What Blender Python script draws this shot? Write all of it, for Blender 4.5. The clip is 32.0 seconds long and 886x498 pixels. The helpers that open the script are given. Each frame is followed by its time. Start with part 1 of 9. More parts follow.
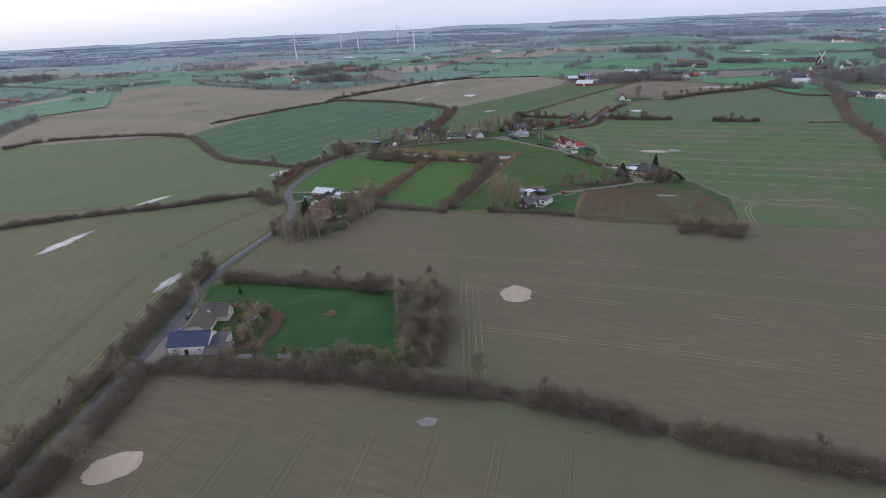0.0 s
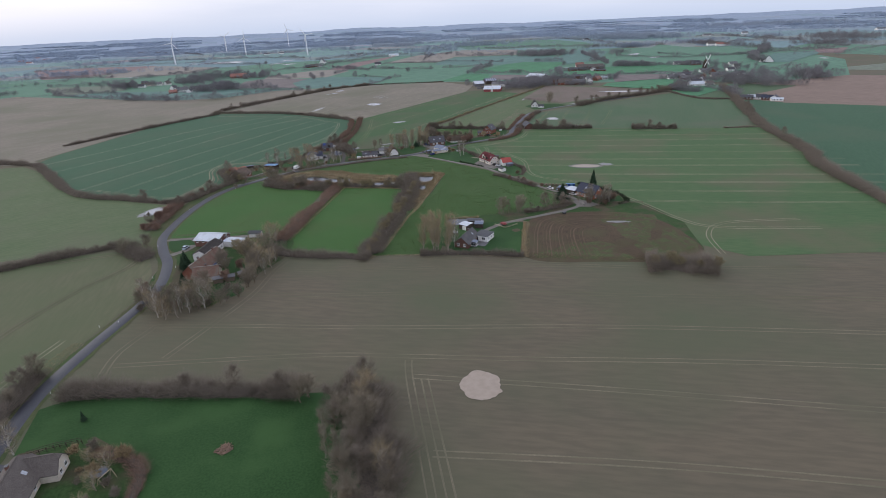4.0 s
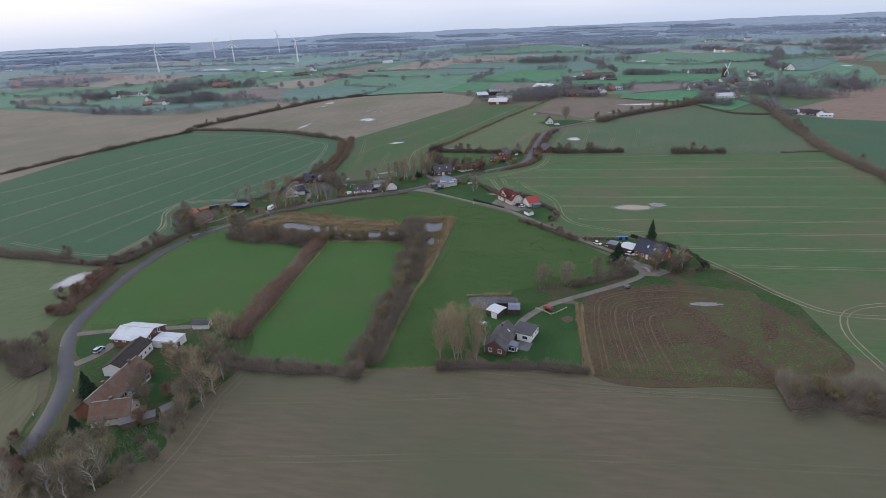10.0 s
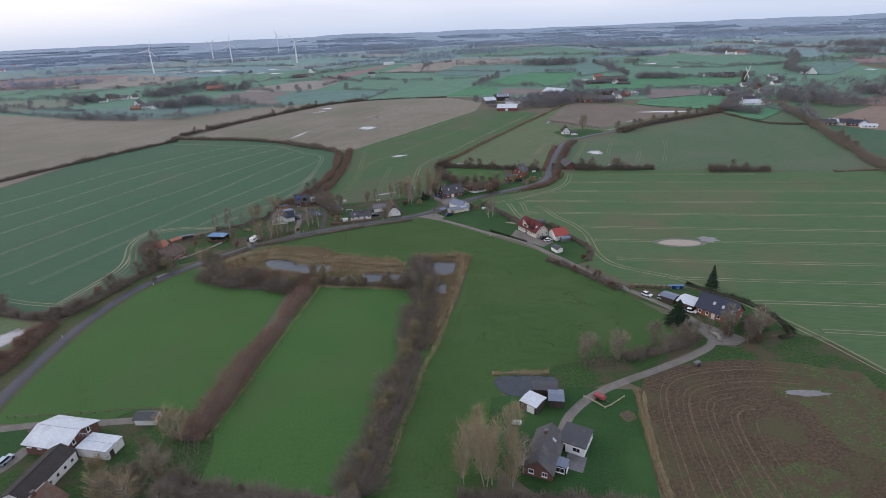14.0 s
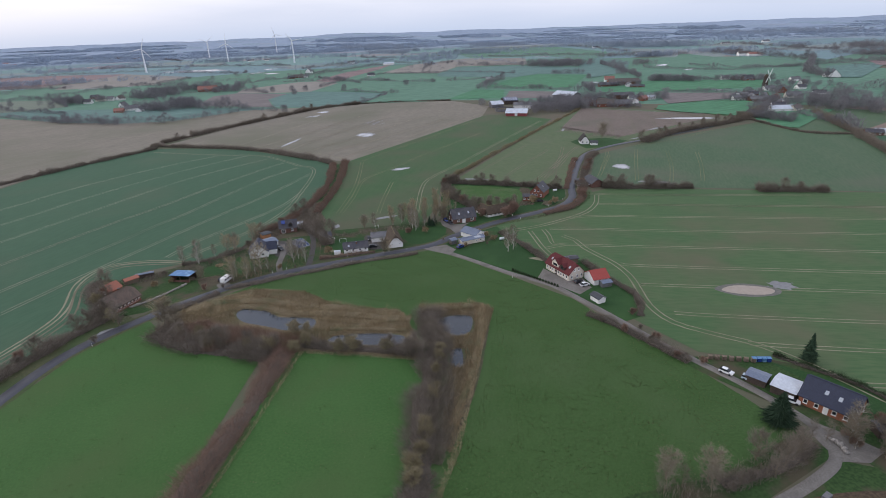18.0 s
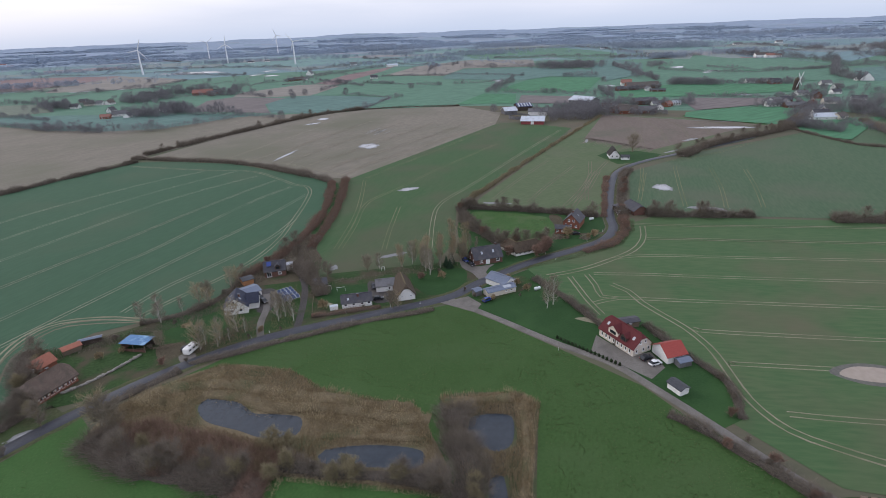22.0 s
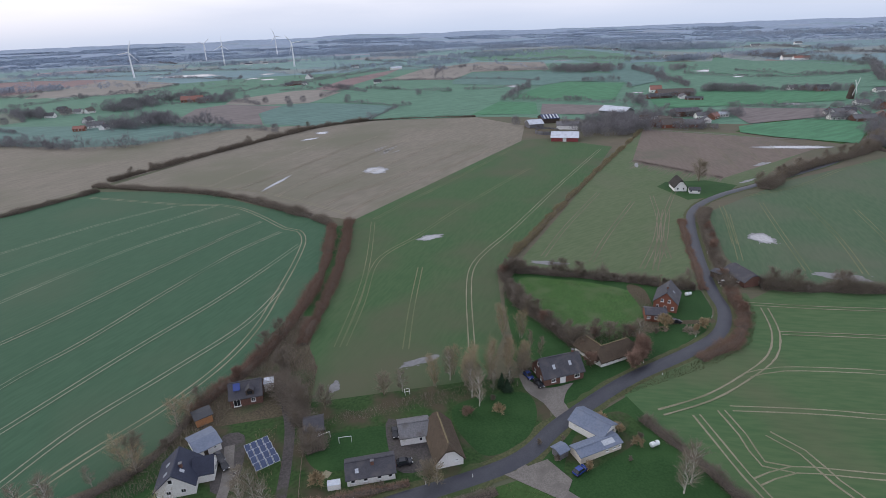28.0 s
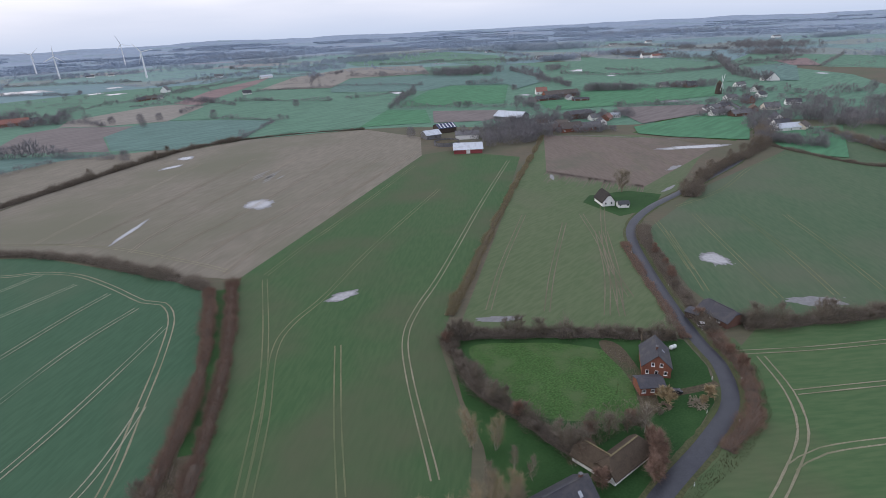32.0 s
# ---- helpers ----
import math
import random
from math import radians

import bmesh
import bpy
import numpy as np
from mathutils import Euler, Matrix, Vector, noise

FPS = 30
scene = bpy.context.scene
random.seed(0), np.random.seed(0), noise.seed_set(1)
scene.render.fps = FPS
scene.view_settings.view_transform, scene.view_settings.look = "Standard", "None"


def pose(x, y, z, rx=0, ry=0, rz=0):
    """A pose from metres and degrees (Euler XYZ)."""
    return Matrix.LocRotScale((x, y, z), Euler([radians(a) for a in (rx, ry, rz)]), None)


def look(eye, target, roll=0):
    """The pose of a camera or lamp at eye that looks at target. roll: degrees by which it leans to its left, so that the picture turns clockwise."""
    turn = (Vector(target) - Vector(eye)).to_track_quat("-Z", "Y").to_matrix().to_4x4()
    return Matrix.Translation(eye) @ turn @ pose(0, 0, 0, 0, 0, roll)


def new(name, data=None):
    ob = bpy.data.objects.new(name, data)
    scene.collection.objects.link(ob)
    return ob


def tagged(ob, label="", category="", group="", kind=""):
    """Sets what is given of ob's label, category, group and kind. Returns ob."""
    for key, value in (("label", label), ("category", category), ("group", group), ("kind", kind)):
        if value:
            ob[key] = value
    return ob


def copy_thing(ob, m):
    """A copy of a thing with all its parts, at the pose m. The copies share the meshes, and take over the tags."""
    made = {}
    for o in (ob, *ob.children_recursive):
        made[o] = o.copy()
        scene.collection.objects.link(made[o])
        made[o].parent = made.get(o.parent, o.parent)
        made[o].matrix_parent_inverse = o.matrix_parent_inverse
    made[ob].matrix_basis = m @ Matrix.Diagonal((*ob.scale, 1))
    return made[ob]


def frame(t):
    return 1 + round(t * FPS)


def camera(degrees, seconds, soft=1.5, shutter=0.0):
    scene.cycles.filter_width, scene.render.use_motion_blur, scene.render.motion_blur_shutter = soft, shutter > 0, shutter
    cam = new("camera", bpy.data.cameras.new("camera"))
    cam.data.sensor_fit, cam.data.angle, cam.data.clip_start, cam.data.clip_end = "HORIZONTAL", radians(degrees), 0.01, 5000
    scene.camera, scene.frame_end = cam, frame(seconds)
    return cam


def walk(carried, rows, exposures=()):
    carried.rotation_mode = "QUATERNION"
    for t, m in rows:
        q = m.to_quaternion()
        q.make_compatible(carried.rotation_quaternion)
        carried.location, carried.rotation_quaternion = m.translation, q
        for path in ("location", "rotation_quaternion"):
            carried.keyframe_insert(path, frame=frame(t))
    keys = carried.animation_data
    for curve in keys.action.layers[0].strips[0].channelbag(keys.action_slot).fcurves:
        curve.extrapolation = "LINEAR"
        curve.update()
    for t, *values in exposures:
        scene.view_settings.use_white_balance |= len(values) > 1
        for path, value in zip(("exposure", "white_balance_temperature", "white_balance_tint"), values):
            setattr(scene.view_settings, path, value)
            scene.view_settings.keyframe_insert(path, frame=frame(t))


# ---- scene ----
# ---- camera: a drone about 90 m up, flying north over the fields ----
cam = camera(79.21, 32.0, soft=0.85)
PATH = [
    (0, look((0.00, -0.00, 90.00), (0.00, 184.36, 12.47), -2.85)),
    (0.5, look((-1.21, 6.99, 90.11), (0.10, 191.39, 12.68), -2.80)),
    (1, look((-2.35, 13.99, 90.23), (2.52, 198.29, 12.72), -2.76)),
    (1.5, look((-3.36, 20.95, 90.34), (6.62, 205.00, 12.72), -2.70)),
    (2, look((-4.16, 27.85, 90.45), (12.91, 211.31, 12.64), -2.66)),
    (2.5, look((-4.72, 34.68, 90.54), (17.77, 217.47, 12.55), -2.58)),
    (3, look((-5.09, 41.41, 90.62), (22.91, 223.34, 12.40), -2.60)),
    (3.5, look((-5.37, 48.01, 90.68), (27.58, 229.06, 12.36), -2.59)),
    (5.5, look((-4.16, 73.84, 90.79), (31.15, 254.64, 12.92), -2.48)),
    (6, look((-3.59, 80.60, 90.88), (31.23, 261.54, 13.10), -2.55)),
    (6.5, look((-2.98, 87.37, 90.98), (31.58, 268.43, 13.36), -2.59)),
    (7, look((-2.33, 94.10, 91.10), (32.17, 275.19, 13.56), -2.47)),
    (7.5, look((-1.65, 100.72, 91.22), (32.66, 281.93, 13.84), -2.48)),
    (8, look((-0.96, 107.22, 91.32), (33.32, 288.51, 14.13), -2.51)),
    (8.5, look((-0.26, 113.66, 91.38), (34.21, 294.97, 14.33), -2.49)),
    (9, look((0.40, 120.02, 91.41), (34.58, 301.50, 14.60), -2.52)),
    (9.5, look((1.03, 126.37, 91.41), (36.19, 307.69, 14.66), -2.53)),
    (10, look((1.64, 132.60, 91.39), (38.36, 313.62, 14.70), -2.53)),
    (10.5, look((2.28, 138.65, 91.41), (39.26, 319.62, 14.71), -2.54)),
    (11, look((2.96, 144.54, 91.46), (40.16, 325.56, 15.00), -2.53)),
    (11.5, look((3.64, 150.31, 91.55), (40.81, 331.37, 15.17), -2.54)),
    (12, look((4.30, 156.04, 91.68), (41.44, 337.10, 15.26), -2.55)),
    (12.5, look((4.92, 161.77, 91.82), (41.77, 342.91, 15.46), -2.48)),
    (13, look((5.48, 167.54, 91.97), (42.10, 348.73, 15.61), -2.41)),
    (13.5, look((6.03, 173.41, 92.11), (42.59, 354.56, 15.64), -2.41)),
    (14, look((6.63, 179.35, 92.21), (43.21, 360.47, 15.66), -2.41)),
    (14.5, look((7.28, 185.31, 92.25), (43.92, 366.39, 15.65), -2.36)),
    (16.5, look((10.17, 209.42, 91.15), (47.22, 390.42, 14.58), -2.15)),
    (17, look((10.78, 215.40, 91.06), (47.80, 396.38, 14.41), -2.18)),
    (17.5, look((11.34, 221.49, 91.01), (48.33, 402.47, 14.34), -2.18)),
    (18, look((11.84, 227.61, 90.98), (48.76, 408.63, 14.36), -2.16)),
    (18.5, look((12.33, 233.72, 90.96), (49.21, 414.76, 14.40), -2.16)),
    (19, look((12.82, 239.86, 90.96), (49.67, 420.94, 14.47), -2.12)),
    (19.5, look((13.32, 246.07, 90.96), (50.18, 427.18, 14.54), -2.12)),
    (20, look((13.82, 252.40, 90.96), (50.65, 433.51, 14.54), -2.14)),
    (20.5, look((14.29, 258.86, 90.97), (50.83, 440.03, 14.53), -2.13)),
    (21, look((14.76, 265.34, 90.98), (51.26, 446.53, 14.57), -2.17)),
    (21.5, look((15.21, 271.79, 91.01), (51.53, 453.02, 14.61), -2.16)),
    (22, look((15.60, 278.18, 91.04), (51.73, 459.44, 14.61), -2.18)),
    (22.5, look((15.92, 284.54, 91.10), (51.96, 465.82, 14.70), -2.22)),
    (23, look((16.14, 290.96, 91.18), (51.89, 472.33, 14.84), -2.15)),
    (23.5, look((16.35, 297.37, 91.28), (52.01, 478.80, 15.05), -2.09)),
    (24, look((16.57, 303.80, 91.40), (51.89, 485.27, 15.12), -2.08)),
    (24.5, look((16.76, 310.33, 91.55), (51.85, 491.83, 15.22), -2.10)),
    (25, look((16.96, 317.02, 91.70), (51.79, 498.56, 15.35), -2.11)),
    (25.5, look((17.14, 323.89, 91.85), (51.77, 505.51, 15.60), -2.09)),
    (26, look((17.31, 330.77, 92.02), (51.76, 512.44, 15.80), -2.12)),
    (26.5, look((17.49, 337.66, 92.19), (51.96, 519.33, 16.00), -2.20)),
    (28.5, look((17.97, 364.80, 92.69), (55.33, 545.85, 16.37), -2.21)),
    (29, look((18.08, 371.48, 92.76), (57.78, 552.06, 16.52), -2.26)),
    (29.5, look((18.21, 378.16, 92.82), (60.49, 558.15, 16.55), -2.28)),
    (30, look((18.41, 384.85, 92.87), (61.84, 564.60, 16.69), -2.33)),
    (30.5, look((18.72, 391.63, 92.92), (64.77, 570.72, 16.72), -2.39)),
    (31, look((19.19, 398.48, 92.96), (74.40, 574.86, 16.54), -2.55)),
    (31.5, look((19.83, 405.29, 92.99), (85.69, 577.84, 16.25), -2.75)),
    (32, look((20.56, 412.03, 93.00), (95.34, 580.83, 16.10), -2.93)),
]
walk(cam, PATH)

# ---- world: overcast winter afternoon, soft low sun behind the cloud ----
world = bpy.data.worlds.new("overcast_sky")
scene.world = world
world.use_nodes = True
wn, wl = world.node_tree.nodes, world.node_tree.links
wn.clear()
sky = wn.new("ShaderNodeTexSky")
sky.sky_type, sky.sun_disc = "NISHITA", False
sky.sun_elevation, sky.sun_rotation = radians(24), radians(-60)
sky.air_density, sky.dust_density, sky.ozone_density = 1.2, 3.0, 2.0
bg_sky = wn.new("ShaderNodeBackground")
bg_sky.inputs["Strength"].default_value = 0.025
wl.new(sky.outputs[0], bg_sky.inputs["Color"])
wco = wn.new("ShaderNodeTexCoord")
wmap = wn.new("ShaderNodeMapping")
wmap.inputs["Scale"].default_value = (2.0, 2.0, 14.0)
wnoise = wn.new("ShaderNodeTexNoise")
wnoise.inputs["Scale"].default_value, wnoise.inputs["Detail"].default_value = 1.4, 5.0
wramp = wn.new("ShaderNodeValToRGB")
wramp.color_ramp.elements[0].position, wramp.color_ramp.elements[0].color = 0.33, (0.66, 0.70, 0.86, 1)
wramp.color_ramp.elements[1].position, wramp.color_ramp.elements[1].color = 0.66, (0.84, 0.845, 0.97, 1)
bg_cloud = wn.new("ShaderNodeBackground")
bg_cloud.inputs["Strength"].default_value = 1.0
wadd = wn.new("ShaderNodeAddShader")
wout = wn.new("ShaderNodeOutputWorld")
wl.new(wco.outputs["Generated"], wmap.inputs["Vector"])
wl.new(wmap.outputs[0], wnoise.inputs["Vector"])
wl.new(wnoise.outputs["Fac"], wramp.inputs["Fac"])
wsep = wn.new("ShaderNodeSeparateXYZ")
wlow = wn.new("ShaderNodeMapRange")
wlow.inputs["From Min"].default_value, wlow.inputs["From Max"].default_value = -0.005, 0.055
wmix = wn.new("ShaderNodeMix")
wmix.data_type = "RGBA"
wmix.inputs[6].default_value = (0.53, 0.61, 0.79, 1)
wl.new(wco.outputs["Generated"], wsep.inputs[0])
wl.new(wsep.outputs["Z"], wlow.inputs["Value"])
wl.new(wlow.outputs[0], wmix.inputs[0])
wl.new(wramp.outputs[0], wmix.inputs[7])
wl.new(wmix.outputs[2], bg_cloud.inputs["Color"])
wl.new(bg_sky.outputs[0], wadd.inputs[0])
wl.new(bg_cloud.outputs[0], wadd.inputs[1])
wl.new(wadd.outputs[0], wout.inputs["Surface"])

sun = new("sun", bpy.data.lights.new("sun", "SUN"))
sun.data.energy, sun.data.angle, sun.data.color = 0.5, radians(30), (1.0, 0.96, 0.91)
sun.matrix_world = look((-180, 100, 100), (0, 0, 0))
scene.view_settings.exposure = 0.10

# ---- materials ----
MATS = {}


def mat(name, a, b, scale=0.5, rough=0.85, fine=6.0, amount=0.35, bump=0.0, bump_scale=3.0, metal=0.0, stretch=(1, 1, 1), turn=0.0, c=None, c_scale=0.02, c_at=(0.5, 0.68), vary=0.0):
    """Two base colours mixed by noise at two scales, an optional third in large patches, and relief."""
    if name in MATS:
        return MATS[name]
    m = bpy.data.materials.new(name)
    m.use_nodes = True
    nt, n, l = m.node_tree, m.node_tree.nodes, m.node_tree.links
    bsdf = n["Principled BSDF"]
    bsdf.inputs["Roughness"].default_value, bsdf.inputs["Metallic"].default_value = rough, metal
    bsdf.inputs["Specular IOR Level"].default_value = 0.25 if rough > 0.7 else 0.5
    co = n.new("ShaderNodeTexCoord")
    mp = n.new("ShaderNodeMapping")
    mp.vector_type = "TEXTURE"
    mp.inputs["Rotation"].default_value = (0, 0, radians(turn))
    mp.inputs["Scale"].default_value = tuple(1 / v for v in stretch)
    l.new(co.outputs["Object"], mp.inputs["Vector"])

    def noise_at(s, d, plain=False):
        t = n.new("ShaderNodeTexNoise")
        t.inputs["Scale"].default_value, t.inputs["Detail"].default_value = s, d
        l.new(co.outputs["Object"] if plain else mp.outputs[0], t.inputs["Vector"])
        return t.outputs["Fac"]

    def blend(fac, x, y, lo, hi):
        r = n.new("ShaderNodeMapRange")
        r.inputs["From Min"].default_value, r.inputs["From Max"].default_value = lo, hi
        l.new(fac, r.inputs["Value"])
        k = n.new("ShaderNodeMix")
        k.data_type = "RGBA"
        l.new(r.outputs[0], k.inputs[0])
        for sock, v in ((k.inputs[6], x), (k.inputs[7], y)):
            if isinstance(v, tuple):
                sock.default_value = (*v, 1)
            else:
                l.new(v, sock)
        return k.outputs[2]
    col = blend(noise_at(scale, 6), a, b, 0.36, 0.64)
    dark = tuple(v * (1 - amount) for v in a)
    light = tuple(min(1, v * (1 + amount)) for v in b)
    f2 = blend(noise_at(fine, 5), dark, light, 0.38, 0.62)
    k = n.new("ShaderNodeMix")
    k.data_type, k.blend_type = "RGBA", "MIX"
    k.inputs[0].default_value = 0.55
    l.new(col, k.inputs[6]), l.new(f2, k.inputs[7])
    col = k.outputs[2]
    if c:
        col = blend(noise_at(c_scale, 5, True), col, c, *c_at)
    if vary:
        oi = n.new("ShaderNodeObjectInfo")
        hsv = n.new("ShaderNodeHueSaturation")
        r = n.new("ShaderNodeMapRange")
        r.inputs["To Min"].default_value, r.inputs["To Max"].default_value = 1 - vary, 1 + vary
        l.new(oi.outputs["Random"], r.inputs["Value"]), l.new(r.outputs[0], hsv.inputs["Value"]), l.new(col, hsv.inputs["Color"])
        col = hsv.outputs[0]
    l.new(col, bsdf.inputs["Base Color"])
    if bump:
        bp = n.new("ShaderNodeBump")
        bp.inputs["Strength"].default_value, bp.inputs["Distance"].default_value = min(1, bump), 0.1
        l.new(noise_at(bump_scale, 4), bp.inputs["Height"]), l.new(bp.outputs[0], bsdf.inputs["Normal"])
    MATS[name] = m
    return m


M_SOIL = mat("winter_field_soil", (0.105, 0.094, 0.067), (0.130, 0.109, 0.076), 0.04, 0.9, 0.5, 0.06, 0.04, 1.2, stretch=(0.25, 1.3, 1), turn=-21, c=(0.092, 0.101, 0.061), c_scale=0.013, c_at=(0.42, 0.64))
M_SOIL_W = mat("winter_field_west", (0.106, 0.111, 0.064), (0.138, 0.126, 0.080), 0.045, 0.9, 0.5, 0.08, 0.05, 1.2, stretch=(0.25, 1.3, 1), turn=92, c=(0.092, 0.112, 0.058), c_scale=0.012, c_at=(0.42, 0.64))
M_MEADOW = mat("meadow_grass", (0.037, 0.082, 0.020), (0.048, 0.096, 0.027), 0.05, 0.9, 1.6, 0.12, 0.05, 4.0, c=(0.056, 0.098, 0.034), c_scale=0.025, c_at=(0.5, 0.72))
M_LAWN = mat("lawn_grass", (0.018, 0.056, 0.014), (0.027, 0.071, 0.020), 0.10, 0.9, 2.0, 0.12, 0.05, 4.0, c=(0.034, 0.084, 0.024), c_scale=0.05)
M_WHEAT = mat("winter_wheat", (0.054, 0.112, 0.044), (0.078, 0.124, 0.054), 0.04, 0.9, 0.6, 0.07, 0.04, 1.5, stretch=(0.25, 1.3, 1), turn=-21, c=(0.114, 0.110, 0.067), c_scale=0.018, c_at=(0.49, 0.72))
M_RAPE = mat("rape_field", (0.042, 0.098, 0.054), (0.052, 0.109, 0.062), 0.04, 0.9, 0.6, 0.07, 0.04, 1.5, stretch=(0.25, 1.3, 1), turn=57, c=(0.068, 0.108, 0.064), c_scale=0.014, c_at=(0.52, 0.76))
M_TAN = mat("tan_stubble_field", (0.172, 0.156, 0.122), (0.214, 0.190, 0.152), 0.05, 0.92, 0.35, 0.07, 0.05, 1.0, stretch=(0.25, 1.3, 1), turn=47, c=(0.150, 0.146, 0.104), c_scale=0.009, c_at=(0.46, 0.66))
M_STRIP = mat("green_strip_field", (0.048, 0.101, 0.040), (0.063, 0.109, 0.047), 0.04, 0.92, 0.6, 0.07, 0.04, 1.5, stretch=(0.25, 1.3, 1), turn=58, c=(0.089, 0.097, 0.057), c_scale=0.016, c_at=(0.45, 0.68))
M_OLIVE = mat("olive_field", (0.092, 0.112, 0.060), (0.126, 0.124, 0.076), 0.06, 0.92, 0.5, 0.08, 0.05, 1.2, stretch=(0.25, 1.3, 1), turn=59, c=(0.068, 0.114, 0.052), c_scale=0.013, c_at=(0.45, 0.66))
M_REDSOIL = mat("reddish_soil_field", (0.142, 0.116, 0.096), (0.172, 0.138, 0.116), 0.06, 0.92, 0.5, 0.08, 0.05, 1.2, stretch=(0.25, 1.3, 1), turn=75, c=(0.110, 0.112, 0.080), c_scale=0.015, c_at=(0.52, 0.72))
M_PLOUGH = mat("ploughed_brown_soil", (0.060, 0.044, 0.029), (0.086, 0.062, 0.040), 0.16, 0.95, 1.4, 0.28, 0.5, 1.6, c=(0.078, 0.072, 0.038), c_scale=0.06, c_at=(0.45, 0.66))
M_FURROW = mat("turned_furrow_soil", (0.100, 0.072, 0.047), (0.125, 0.090, 0.060), 0.3, 0.95, 2.0, 0.3, 0.8, 2.0)
M_ROUGH = mat("rough_verge_grass", (0.062, 0.076, 0.034), (0.086, 0.088, 0.044), 0.25, 0.95, 1.5, 0.25, 0.3, 2.0, c=(0.052, 0.082, 0.030), c_scale=0.06)
M_SCRUB = mat("brown_garden_ground", (0.076, 0.060, 0.042), (0.093, 0.080, 0.050), 0.2, 0.95, 2.0, 0.35, 0.8, 2.0, c=(0.051, 0.076, 0.032), c_scale=0.07)
M_GARDEN = mat("patchy_garden_lawn", (0.024, 0.056, 0.016), (0.038, 0.074, 0.022), 0.12, 0.95, 1.3, 0.25, 0.15, 2.5, c=(0.074, 0.064, 0.040), c_scale=0.10, c_at=(0.48, 0.62))
M_ASPHALT = mat("worn_asphalt", (0.036, 0.039, 0.049), (0.047, 0.050, 0.062), 0.4, 0.55, 4.0, 0.18, 0.2, 6.0, c=(0.034, 0.035, 0.049), c_scale=0.12)
M_GRAVEL = mat("pale_gravel", (0.150, 0.138, 0.124), (0.194, 0.180, 0.162), 0.35, 0.95, 3.0, 0.12, 0.10, 8.0, c=(0.128, 0.118, 0.106), c_scale=0.15)
M_TRACK = mat("bare_wheel_track", (0.210, 0.198, 0.132), (0.262, 0.240, 0.170), 0.15, 0.95, 2.0, 0.15, 0.2, 2.0, c=(0.150, 0.154, 0.092), c_scale=0.06, c_at=(0.48, 0.7))
M_TRACK_D = mat("faint_wheel_track", (0.158, 0.142, 0.098), (0.186, 0.164, 0.116), 0.15, 0.95, 2.0, 0.15, 0.2, 2.0, c=(0.125, 0.117, 0.078), c_scale=0.05, c_at=(0.42, 0.62))
M_DARKYARD = mat("dark_worn_yard", (0.062, 0.056, 0.054), (0.086, 0.078, 0.074), 0.3, 0.9, 2.0, 0.2, 0.1, 4.0, c=(0.052, 0.060, 0.034), c_scale=0.2, c_at=(0.55, 0.72))
M_TRACK_F = mat("half_grown_over_track", (0.126, 0.118, 0.078), (0.144, 0.132, 0.090), 0.15, 0.95, 2.0, 0.12, c=(0.108, 0.106, 0.066), c_scale=0.05, c_at=(0.40, 0.60))
M_TRACK_G = mat("wheel_track_in_green", (0.220, 0.234, 0.168), (0.270, 0.268, 0.196), 0.15, 0.95, 2.0, 0.2, 0.3, 2.0, c=(0.085, 0.150, 0.092), c_scale=0.016, c_at=(0.52, 0.72))
M_TRACK_S = mat("faded_track_in_crop", (0.150, 0.160, 0.084), (0.180, 0.180, 0.104), 0.15, 0.95, 2.0, 0.2, 0.3, 2.0, c=(0.105, 0.132, 0.066), c_scale=0.03, c_at=(0.40, 0.60))
M_TRACK_L = mat("pale_track_in_stubble", (0.255, 0.222, 0.172), (0.290, 0.252, 0.200), 0.15, 0.95, 2.0, 0.2, 0.3, 2.0, c=(0.215, 0.182, 0.134), c_scale=0.02, c_at=(0.42, 0.60))
M_MUDWATER = mat("muddy_puddle", (0.296, 0.242, 0.192), (0.326, 0.268, 0.217), 0.1, 0.5, 0.6, 0.06)
M_PALEWATER = mat("standing_water_on_soil", (0.285, 0.285, 0.292), (0.340, 0.340, 0.346), 0.12, 0.07, 0.8, 0.10)
M_WET = mat("wet_dull_soil", (0.138, 0.138, 0.142), (0.172, 0.172, 0.178), 0.15, 0.42, 0.8, 0.14)
M_MUD = mat("dark_wet_mud", (0.070, 0.066, 0.054), (0.098, 0.092, 0.074), 0.2, 0.5, 1.0, 0.2)
M_THATCH_D = mat("old_dark_thatch", (0.040, 0.036, 0.034), (0.060, 0.054, 0.050), 0.8, 0.98, 6.0, 0.3, 0.9, 6.0)
M_POND = mat("pond_water", (0.014, 0.022, 0.032), (0.022, 0.031, 0.042), 0.2, 0.06, 0.6, 0.1, 0.05, 1.5)
M_REED = mat("dry_reed", (0.270, 0.208, 0.122), (0.350, 0.275, 0.170), 0.3, 0.95, 2.0, 0.3, vary=0.15)
M_REEDGROUND = mat("reed_bed_ground", (0.132, 0.106, 0.064), (0.166, 0.132, 0.080), 0.3, 0.95, 2.0, 0.3, 0.8, 2.0, c=(0.072, 0.082, 0.038), c_scale=0.09, c_at=(0.50, 0.66))
M_TWIG = mat("bare_twig_brown", (0.166, 0.140, 0.112), (0.224, 0.192, 0.156), 0.3, 0.95, 3.0, 0.35, vary=0.18)
M_TWIG_R = mat("bare_twig_reddish", (0.202, 0.132, 0.100), (0.262, 0.178, 0.138), 0.3, 0.95, 3.0, 0.35, vary=0.18)
M_TWIG_G = mat("bare_twig_grey", (0.196, 0.168, 0.124), (0.256, 0.222, 0.168), 0.3, 0.95, 3.0, 0.35, vary=0.2)
